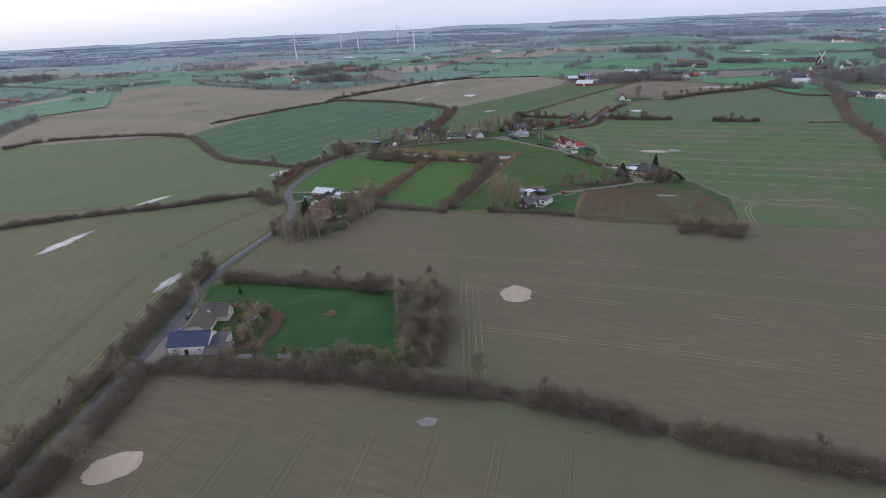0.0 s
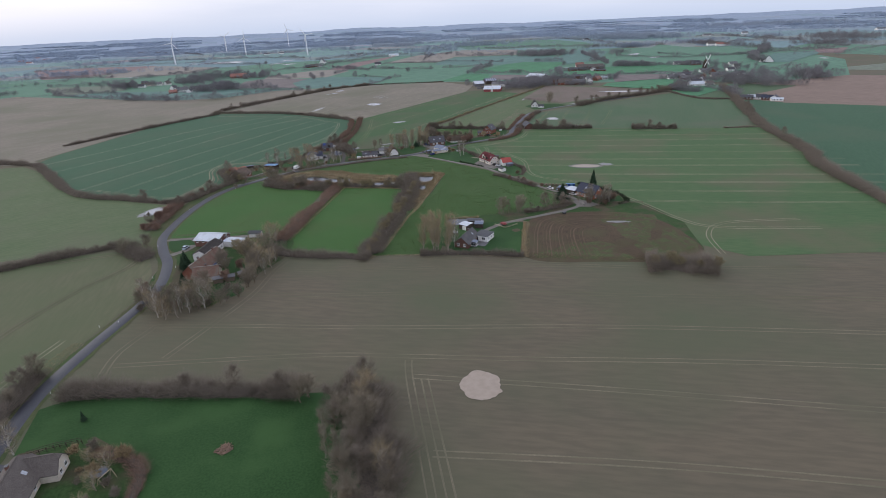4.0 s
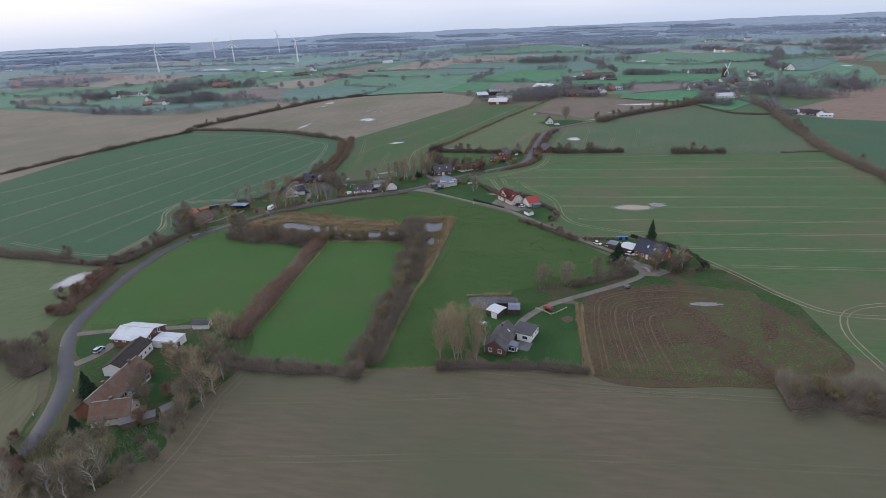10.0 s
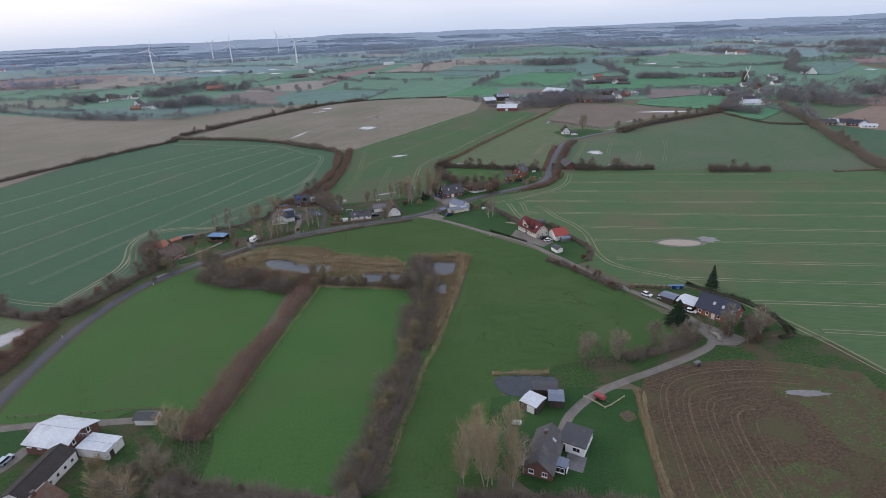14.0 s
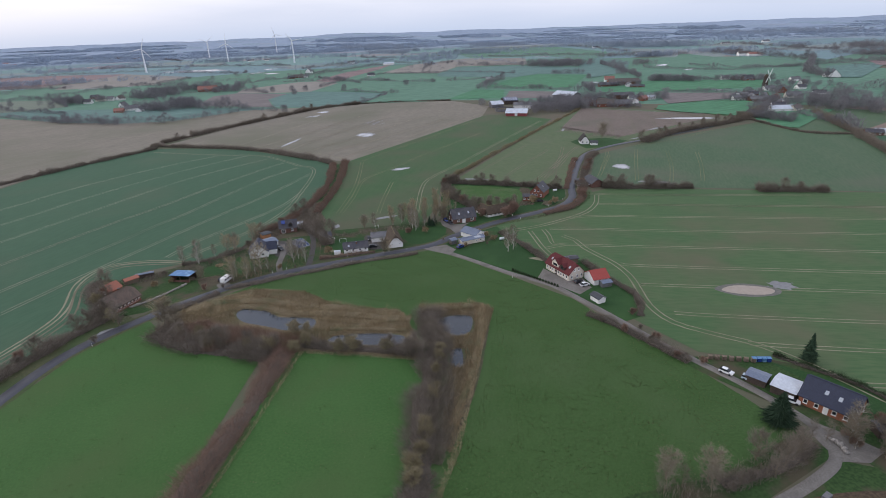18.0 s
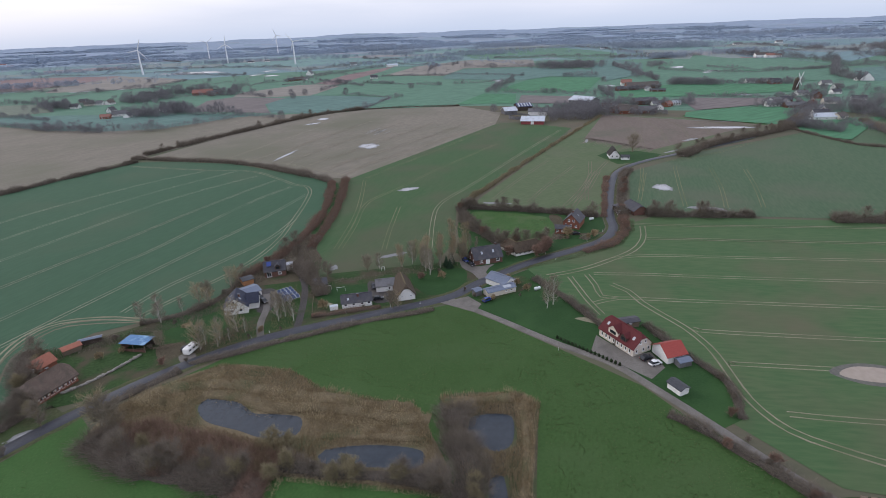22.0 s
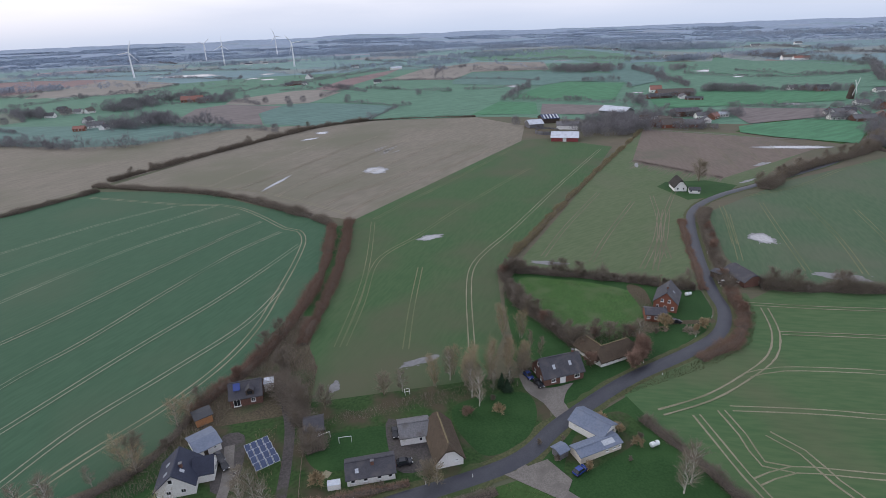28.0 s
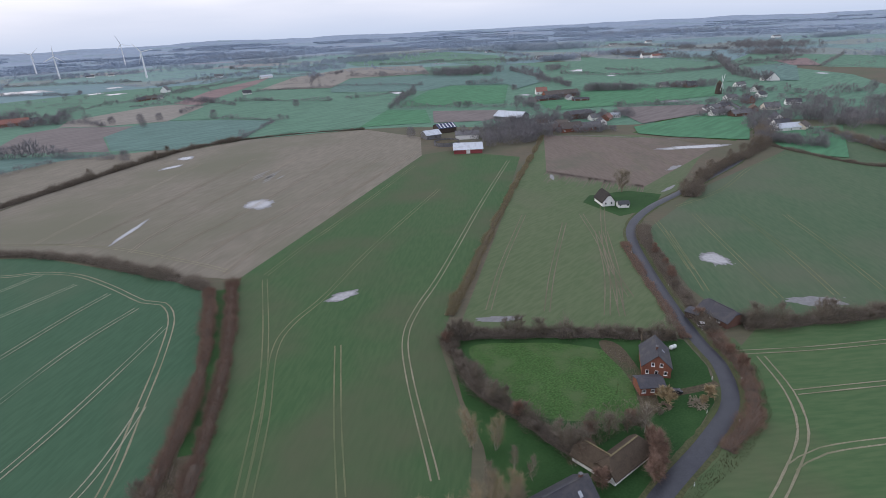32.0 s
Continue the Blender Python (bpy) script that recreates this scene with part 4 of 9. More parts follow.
ribbon("plough_edge", [(81, 284), (76, 274), (70, 259), (66, 246)], 1.0, 0.1, M_CLOD, "pale strawy edge of the plough", 1.0, wob=0.5)
sheet("garden_10", [(47, 300), (66, 301), (86, 301), (112, 308), (114, 300), (104, 297), (90, 293), (78, 290), (64, 288)], 0.0735, M_GARDEN, "rough green verge along the lane")
sheet("garden_11", [(79, 288), (92, 292), (106, 295), (114, 298), (120, 294), (139, 300), (147, 290), (149, 262), (143, 246), (139, 234), (137, 231), (141, 250), (140, 268), (130, 283), (112, 290), (95, 291), (81, 285)], 0.0675, M_GARDEN, "rough green strip round the plough")
sheet("lawn_12", [(-60, 257), (-50, 254), (-46, 248), (-50, 243), (-58, 245), (-62, 250)], 0.1, M_LAWN, "small dark lawn behind the sheds", 1.5)
sheet("lawn_13", [(-58, 281), (-53, 279), (-48, 271), (-50, 266), (-55, 267)], 0.1, M_LAWN, "small dark lawn beside the farmhouse", 1.5)
sheet("lawn_14", [(-88, 313), (-80, 312), (-75, 303), (-80, 296), (-85, 300)], 0.095, M_LAWN, "green corner of grass by the road", 1.5)
sheet("lawn_15", [(-48, 458), (-31, 462), (-27, 446), (-38, 443), (-46, 448)], 0.085, M_LAWN, "dark lawn before the white house", 1.5)
sheet("lawn_16", [(3, 467), (12, 468), (23, 467), (24, 457), (7, 456)], 0.1, M_LAWN, "playing lawn between the gardens", 1.5)
sheet("lawn_17", [(41, 470), (60, 472), (62, 464), (56, 455), (44, 452)], 0.1, M_LAWN, "lawn east of the thatched house", 1.5)
for k in range(26):
    o = k * 0.92 + 0.35 * (k % 3)
    ribbon("furrow", [(68 + o, 247 - o * 0.36), (74 + o * 0.9, 262 - o * 0.40), (80 + o * 0.8, 276 - o * 0.55), (87 + o * 0.62, 286.5 - o * 0.85), (98 + o * 0.3, 289.5 - o * 1.0), (112, 288 - o), (124 - o * 0.1, 283.5 - o)][:7 if k < 12 else 5], 0.26 + 0.2 * (k % 3 == 0), 0.11 + 0.004 * (k % 5), M_FURROW if k % 2 else M_PLOUGH, "", 1.5, parent=plough, wob=0.6)

# ---- plants ----


def frame_of(d):
    d = Vector(d).normalized()
    s = d.orthogonal().normalized()
    return d, s, d.cross(s)


def tube(v, f, a, b, ra, rb, n=3):
    """Adds one tapered limb."""
    d, s, u = frame_of(Vector(b) - Vector(a))
    i0 = len(v)
    for p, r in ((a, ra), (b, rb)):
        for k in range(n):
            t = 2 * math.pi * k / n
            v.append(Vector(p) + (s * math.cos(t) + u * math.sin(t)) * r)
    f += [(i0 + k, i0 + (k + 1) % n, i0 + n + (k + 1) % n, i0 + n + k) for k in range(n)]


def blade(v, f, a, d, length, w):
    d = Vector(d).normalized()
    s = d.cross(Vector((random.uniform(-1, 1), random.uniform(-1, 1), random.uniform(-1, 1)))).normalized() * w
    i0 = len(v)
    a = Vector(a)
    v += [a - s, a + s, a + d * length]
    f.append((i0, i0 + 1, i0 + 2))


def bare_tree(height, spread, limbs, twigs, trunk_r, low=0.25, lean=0.9, seed=1, tw=0.035, tl=1.1, stems=1):
    """Trunk and crown of a leafless tree: limbs, boughs and fine twigs."""
    random.seed(seed)
    tv, tf, cv, cf = [], [], [], []
    for st in range(stems):
        off = Vector((random.uniform(-1, 1), random.uniform(-1, 1), 0)) * (0.22 * spread if stems > 1 else 0)
        pts = [off.copy()]
        for k in range(1, 6):
            pts.append(off * (1 + 0.25 * k) + Vector((random.gauss(0, 0.03 * height), random.gauss(0, 0.03 * height), height * 0.92 * k / 5)))
        for k in range(5):
            tube(tv, tf, pts[k], pts[k + 1], trunk_r * (1 - k / 5.3), trunk_r * (1 - (k + 1) / 5.3), 6)
        for i in range(limbs):
            h = low + (1 - low) * (i + random.random()) / limbs
            k = min(4, int(h * 5))
            a = pts[k].lerp(pts[k + 1], h * 5 - k)
            t = random.uniform(0, 2 * math.pi)
            reach = spread * (0.35 + 0.65 * math.sin(math.pi * min(1, (h - low) / (1 - low) * 0.75 + 0.22))) * random.uniform(0.75, 1.15)
            d = Vector((math.cos(t), math.sin(t), lean * random.uniform(0.5, 1.3))).normalized()
            m = a + d * reach * 0.5
            e = m + (d + Vector((0, 0, 0.35))).normalized() * reach * 0.5
            tube(tv, tf, a, m, trunk_r * 0.36, trunk_r * 0.24), tube(tv, tf, m, e, trunk_r * 0.24, trunk_r * 0.07)
            for j in range(5):
                s = random.uniform(0.25, 1)
                q = a.lerp(m, s * 2) if s < 0.5 else m.lerp(e, s * 2 - 1)
                bd = (d + Vector((random.gauss(0, 0.6), random.gauss(0, 0.6), random.gauss(0.25, 0.5)))).normalized()
                bl = reach * random.uniform(0.2, 0.42)
                tube(cv, cf, q, q + bd * bl, trunk_r * 0.08, 0.012)
                for w in range(twigs):
                    p = q + bd * bl * random.uniform(0.2, 1)
                    blade(cv, cf, p, bd + Vector((random.gauss(0, 0.7), random.gauss(0, 0.7), random.gauss(0.3, 0.6))), tl * random.uniform(0.5, 1.3), tw)
    return (tv, tf), (cv, cf)


def conifer(height, radius, seed, dense=900):
    random.seed(seed)
    tv, tf, cv, cf = [], [], [], []
    tube(tv, tf, (0, 0, 0), (0, 0, height * 0.9), height * 0.02, height * 0.006, 6)
    for i in range(7):
        z0, z1 = height * (0.08 + 0.125 * i), height * (0.30 + 0.115 * i)
        r = radius * (1 - i / 7.6) * 0.72
        tube(cv, cf, (0, 0, z0), (0, 0, min(z1, height)), r, 0.05, 9)
    for i in range(dense):
        h = random.random() ** 1.25
        t = random.uniform(0, 2 * math.pi)
        r = radius * (1 - h) * random.uniform(0.55, 1.05) * (1 + 0.16 * math.sin(t * 3 + h * 20)) + 0.08
        p = (r * 0.55 * math.cos(t), r * 0.55 * math.sin(t), height * (0.09 + 0.9 * h))
        blade(cv, cf, p, (math.cos(t), math.sin(t), random.uniform(-0.45, 0.15)), r * 0.55 + 0.25, random.uniform(0.10, 0.22))
    return (tv, tf), (cv, cf)


PROTO = {}


def proto(key, parts, mats, label, name="tree", category="tree"):
    ob = thing(name, label, category, 0, 0)
    for nm, (v, f), m in zip(("trunk", "crown"), parts, mats):
        part(nm, mesh_of(nm, v, f, m), m, ob)
    PROTO[key] = [ob, False]


def plant(key, x, y, s=1.0, label="", z=0.0, group=""):
    """Sets one more plant of that kind: the first call places the prototype itself."""
    ob, used = PROTO[key]
    m = pose(x, y, z, 0, 0, random.uniform(0, 360)) @ Matrix.Diagonal((s * random.uniform(0.9, 1.1), s * random.uniform(0.9, 1.1), s, 1))
    if used:
        ob = copy_thing(ob, m)
    else:
        ob.matrix_basis, PROTO[key][1] = m, True
    if label or group:
        tagged(ob, label, group=group)
    return ob


proto("round", bare_tree(9, 4.2, 40, 22, 0.22, 0.16, 0.9, 3, 0.011, 1.5), (M_BARK, M_TWIG_G), "bare grey brown deciduous tree in winter")
proto("round2", bare_tree(8, 3.8, 40, 22, 0.2, 0.10, 0.85, 4, 0.011, 1.5), (M_BARK, M_TWIG), "bare dark brown deciduous tree in winter")
proto("tall", bare_tree(13, 2.8, 44, 14, 0.17, 0.12, 1.6, 5, 0.010, 1.7), (M_PALEBARK, M_TWIG_G), "tall slender bare winter tree")
proto("poplar", bare_tree(14, 1.8, 36, 30, 0.15, 0.10, 2.6, 6, 0.013, 1.5), (M_PALEBARK, M_TWIG_G), "tall upright bare winter poplar")
proto("birch", bare_tree(12, 3.6, 38, 15, 0.22, 0.08, 1.15, 7, 0.012, 1.5), (M_BIRCH, M_TWIG_G), "bare birch with a white stem")
proto("shrub", bare_tree(4.5, 2.8, 30, 34, 0.07, 0.04, 1.0, 8, 0.018, 1.1), (M_BARK, M_TWIG), "bare bushy brown winter shrub", "shrub", "shrub")
proto("willow", bare_tree(6.5, 3.6, 30, 40, 0.11, 0.06, 1.0, 9, 0.016, 1.4), (M_BARK, M_TWIG_O), "olive yellow bare willow shrub", "shrub", "shrub")
proto("redshrub", bare_tree(3.2, 2.1, 26, 32, 0.05, 0.04, 1.0, 10, 0.020, 1.0), (M_BARK, M_TWIG_R), "reddish brown bushy winter shrub", "shrub", "shrub")
proto("conifer", conifer(11, 3.2, 11), (M_BARK, M_NEEDLE), "dark green pointed garden conifer", "conifer", "tree")
proto("spruce", conifer(12, 4.4, 12, 1300), (M_BARK, M_NEEDLE), "broad dark green garden spruce", "conifer", "tree")
proto("broad_spruce", conifer(9.5, 4.8, 19, 1500), (M_BARK, M_NEEDLE), "broad dark blue green spruce at the farm", "conifer", "tree")
proto("thuja", conifer(1.5, 0.5, 13, 130), (M_BARK, M_EVERGREEN), "small clipped evergreen cone", "evergreen_shrub", "shrub")
proto("aspen", bare_tree(15, 3.4, 44, 7, 0.13, 0.06, 2.0, 15, 0.010, 1.9, 3), (M_PALEBARK, M_TWIG_P), "tall pale bare poplars in one clump")
proto("thin", bare_tree(9, 3.0, 30, 8, 0.10, 0.15, 1.4, 18, 0.011, 1.6), (M_BARK, M_TWIG), "thin bare brown tree beside a lane")
proto("pale", bare_tree(9, 4.6, 36, 12, 0.24, 0.05, 0.95, 16, 0.013, 1.5), (M_PALEBARK, M_TWIG_P), "pale bare round-crowned garden tree")
proto("dry", bare_tree(1.6, 1.4, 16, 12, 0.05, 0.04, 1.0, 14, 0.06, 0.6), (M_REED, M_REED), "pale dry garden bush", "shrub", "shrub")


def hedge(pts, width, height, twig, label, density=16, seed=1, name="hedge", kind="", core=0.36, tw=0.03, core_mat=None, ragged=0.85):
    """A bare winter hedge: a dark uneven inside and a dense fur of twigs."""
    r = np.random.default_rng(seed)
    p = spline(pts, 1.5)
    n = normals(p)
    k = len(p)
    grow = np.array([1.02 + ragged * noise.noise((x * 0.09, y * 0.09, seed)) + ragged * 0.8 * noise.noise((x * 0.33, y * 0.33, seed + 5.0)) for x, y in p])
    p = p + n * (np.array([noise.noise((x * 0.07, y * 0.07, seed + 11.0)) for x, y in p]) * width * 0.28)[:, None]
    v, f = [], []
    prof = [(-0.5, 0.0), (-0.46, 0.5), (-0.2, 0.95), (0.2, 0.95), (0.46, 0.5), (0.5, 0.0)]
    for i in range(k):
        end = 0.35 if i in (0, k - 1) else 1.0
        for u, h in prof:
            j = r.uniform(0.82, 1.18)
            q = p[i] + n[i] * u * width * 0.86 * j * (0.7 + 0.3 * grow[i])
            v.append((q[0], q[1], h * height * core * grow[i] * r.uniform(0.8, 1.15) * end))
    for i in range(k - 1):
        f += [(6 * i + j, 6 * i + j + 1, 6 * i + j + 7, 6 * i + j + 6) for j in range(5)]
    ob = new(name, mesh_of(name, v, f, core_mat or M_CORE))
    tagged(ob, label, "" if kind else "hedge", kind=kind)
    m = int((k - 1) * 1.5 * density)
    i = r.integers(0, k - 1, m)
    t = r.random(m)[:, None]
    u = r.uniform(-0.5, 0.5, m)[:, None]
    g = grow[i] * r.uniform(0.75, 1.3, m)
    c = p[i] * (1 - t) + p[i + 1] * t + n[i] * u * width * np.clip(0.45 + 0.65 * grow[i], 0.5, 1.7)[:, None] * r.uniform(0.7, 1.35, m)[:, None]
    base = np.c_[c, height * g * r.uniform(0.02, 0.55, m) * (1 - np.abs(u[:, 0]) * 0.7)]
    out = np.c_[n[i] * u * 2.2 + r.normal(0, 0.35, (m, 2)), r.uniform(0.5, 1.3, m)]
    out /= np.linalg.norm(out, axis=1)[:, None]
    tip = base + out * (height * g * r.uniform(0.3, 0.62, m))[:, None]
    side = r.normal(0, 1, (m, 3))
    side -= out * (side * out).sum(1)[:, None]
    side *= (tw * r.uniform(0.5, 1.3, m) / np.linalg.norm(side, axis=1))[:, None]
    tv = np.stack([base - side, base + side, tip], 1).reshape(-1, 3)
    tagged(part("brushwood", mesh_of("brushwood", tv, np.arange(3 * m).reshape(-1, 3), twig), twig, ob), kind="stuff")
    return ob


H_B, H_R = "bare brown winter hedge along a field", "reddish brown beech hedge between meadows"
for i, (pts, w, h, tm, label) in enumerate([
        ([(-86, 134), (-61, 130), (-38, 127), (-7, 119), (15, 113), (41, 102), (63, 92), (95, 80), (140, 62)], 5.5, 4.2, M_TWIG, H_B),
        ([(-110, -60), (-106, 60), (-103, 95), (-101, 125), (-100, 150), (-100, 183), (-98, 206)], 5, 4.0, M_TWIG, "tall ragged bare roadside hedge"),
        ([(-98, -60), (-94, 60), (-91, 95), (-89, 118), (-88, 134)], 5, 4.5, M_TWIG, "tall ragged bare roadside hedge"),
        ([(-87, 194), (-62, 189), (-23, 178)], 5.0, 4.5, M_TWIG, H_B),
        ([(-290, 262), (-236, 272), (-200, 285), (-160, 295), (-136, 304), (-111, 312)], 4.0, 3.2, M_TWIG, H_B),
        ([(-105, 308), (-100, 299), (-92, 291)], 6, 4.5, M_TWIG, "dense bare thicket beside the road"),
        ([(-405, 505), (-385, 540), (-297, 546), (-240, 522), (-215, 488), (-170, 419), (-128, 392), (-99, 377), (-87, 392), (-72, 415)], 4.5, 3.5, M_TWIG, H_B),
        ([(-101, 330), (-100, 350), (-97, 371)], 5, 4.0, M_TWIG_R, "reddish brown bare roadside hedge"),
        ([(-8, 376), (-22, 336), (-36, 295)], 5.5, 3.0, M_TWIG_R, H_R),
        ([(38, 387), (37, 376), (35.5, 362), (22, 317), (3, 268)], 7.0, 4.2, M_TWIG, "bare grey brown hedge between meadows"),
        ([(-38, 283), (-30, 277), (3, 264)], 4.5, 3.0, M_TWIG, H_B),
        ([(90, 372), (95, 364), (101, 349), (105, 339)], 2.6, 2.2, M_TWIG, "clipped dark hedge along the lane"),
        ([(79, 285), (65, 248)], 1.0, 0.7, M_REED, "rough strip of dry grass at the lawn edge"),
        ([(65, 247), (41, 257), (24, 261)], 2.8, 2.4, M_TWIG, H_B),
        ([(-145, 757), (-58, 708), (-2, 648), (12, 628)], 4.5, 3.4, M_TWIG, H_B),
        ([(13, 626), (8, 568), (-3, 528), (-14, 503), (-20, 495), (-27, 485)], 3.2, 3.0, M_TWIG_R, H_R),
        ([(22, 628), (14, 566), (4, 525), (1, 512)], 3.2, 3.0, M_TWIG_R, H_R),
        ([(-140, 769), (-82, 846), (3, 944), (60, 967)], 5.0, 4.0, M_TWIG, H_B),
        ([(60, 967), (120, 962), (176, 943)], 2.5, 1.8, M_TWIG, "low bare winter hedge"),
        ([(-248, 600), (-186, 686), (-138, 743)], 4.0, 3.0, M_TWIG, H_B),
        ([(295, 804), (240, 740), (185, 677), (87, 560)], 2.6, 1.7, M_TWIG_O, "thin pale hedge between fields"),
        ([(80, 547), (77, 524), (80, 508), (84, 494), (87, 485)], 4.0, 3.6, M_TWIG, "tall bare hedge round the paddock"),
        ([(82, 548), (107, 535), (131, 521), (143, 513)], 5, 4.0, M_TWIG, "scrubby bare hedge behind the paddock"),
        ([(183, 580), (163, 545), (145, 511)], 2.5, 1.6, M_TWIG_R, "low bare winter roadside hedge"),
        ([(204, 590), (192, 576), (168, 535), (155, 511)], 4.0, 3.0, M_TWIG, "bare brown winter roadside hedge"),
        ([(155, 509), (151.2, 503.2), (145, 491), (133.3, 479.2), (116, 472.6)], 4.0, 2.6, M_TWIG_R, "reddish hedge round the road bend"),
        ([(166, 508), (188, 499), (214, 490)], 5, 4.2, M_TWIG, H_B),
        ([(243, 474), (258, 468), (276, 461)], 6, 4.5, M_TWIG, H_B),
        ([(310, 446), (338, 440)], 2.2, 1.4, M_TWIG, H_B),
        ([(405, 684), (396, 603), (424, 580)], 3, 2.2, M_TWIG, H_B),
        ([(402, 676), (440, 704), (480, 729)], 6, 5, M_TWIG, "tall bare trees along the road"),
        ([(487, 682), (455, 630), (427, 578)], 5, 4, M_TWIG, H_B),
        ([(258, 612), (290, 632), (320, 645), (388, 666), (430, 690)], 5.5, 4, M_TWIG, "tall dense roadside hedge"),
        ([(470, 650), (429, 584), (348, 451), (309, 363), (285, 326), (262, 270), (240, 210)], 6.5, 4.2, M_TWIG, "broad dark bare double hedge"),
        ([(-50, 398), (-36, 385), (-12, 376)], 7, 4.5, M_TWIG, "bare thicket at the pond"),
        ([(-4, 378), (14, 371), (32, 363)], 4, 3.2, M_TWIG, "bare thicket at the pond"),
        ([(-34, 427.5), (-12, 432.2), (14, 437.5), (44, 441)], 2.4, 1.3, M_TWIG, "low bare winter roadside hedge"),
        ([(-54, 410), (-44, 419), (-36, 425)], 3.0, 1.6, M_TWIG, "low clipped roadside hedge"),
        ([(2, 447), (26, 447.5)], 1.6, 1.4, M_TWIG_R, "clipped brown garden hedge"),
        ([(-6, 495), (2, 476), (5, 462)], 5, 4.5, M_TWIG, "bare trees and scrub along the track"),
        ([(-26, 486), (-33, 470), (-44, 461), (-56, 458)], 2.6, 1.6, M_TWIG, "scrubby bare garden hedge"),
        ([(-86, 448), (-80, 430), (-74, 416)], 5, 3.5, M_TWIG, "scrubby bare garden hedge"),
        ([(86, 454), (90, 440), (93, 424), (94, 414)], 2.5, 2.0, M_TWIG, "bare brown garden hedge"),
        ([(108, 412), (109, 398), (112, 380), (106, 366)], 2.2, 1.6, M_TWIG, "bare brown garden hedge"),
        ([(130, 336), (142, 314), (140, 298), (134, 296)], 1.6, 1.6, M_EVERGREEN, "clipped dark green hedge"),
        ([(84, 299), (100, 300), (112, 304)], 3, 1.6, M_TWIG, "bare thicket beside the lane"),
        ([(-12, 177), (-6, 172), (-5, 150), (-6, 128)], 9, 3.2, M_TWIG, "tangled undergrowth of a bare grove"),
        ([(-70, 168), (-62, 164), (-57, 158), (-57, 150), (-60, 142)], 2.6, 2.4, M_TWIG_R, "reddish brown garden hedge"),
        ([(107, 224), (118, 219), (130, 215)], 10, 4.5, M_TWIG, "dense dark thicket in the field")]):
    hedge(pts, w, h, tm, label, 130 + 26 * w, 20 + i, core_mat=M_REEDGROUND if tm is M_REED else None)

# reeds: a fur of dry stalks
for i, (pts, w, h) in enumerate([([(-46, 412), (-30, 416), (-14, 411), (2, 402), (18, 395), (28, 390)], 6, 1.7),
                                 ([(-34, 404), (-28, 410), (-18, 408), (-8, 401), (6, 396), (32, 385)], 5, 1.5),
                                 ([(36, 390), (56, 388)], 4, 2.0), ([(57, 386), (48, 360), (34, 330)], 2.5, 2.0),
                                 ([(4, 386), (16, 383), (30, 378)], 3, 1.4), ([(44, 302), (60, 298)], 2, 1.4)]):
    hedge(pts, w, h, M_REED, "dry pale brown reeds at the water", 50, 70 + i, "reeds", "stuff", 0.35, 0.05, M_REEDGROUND)

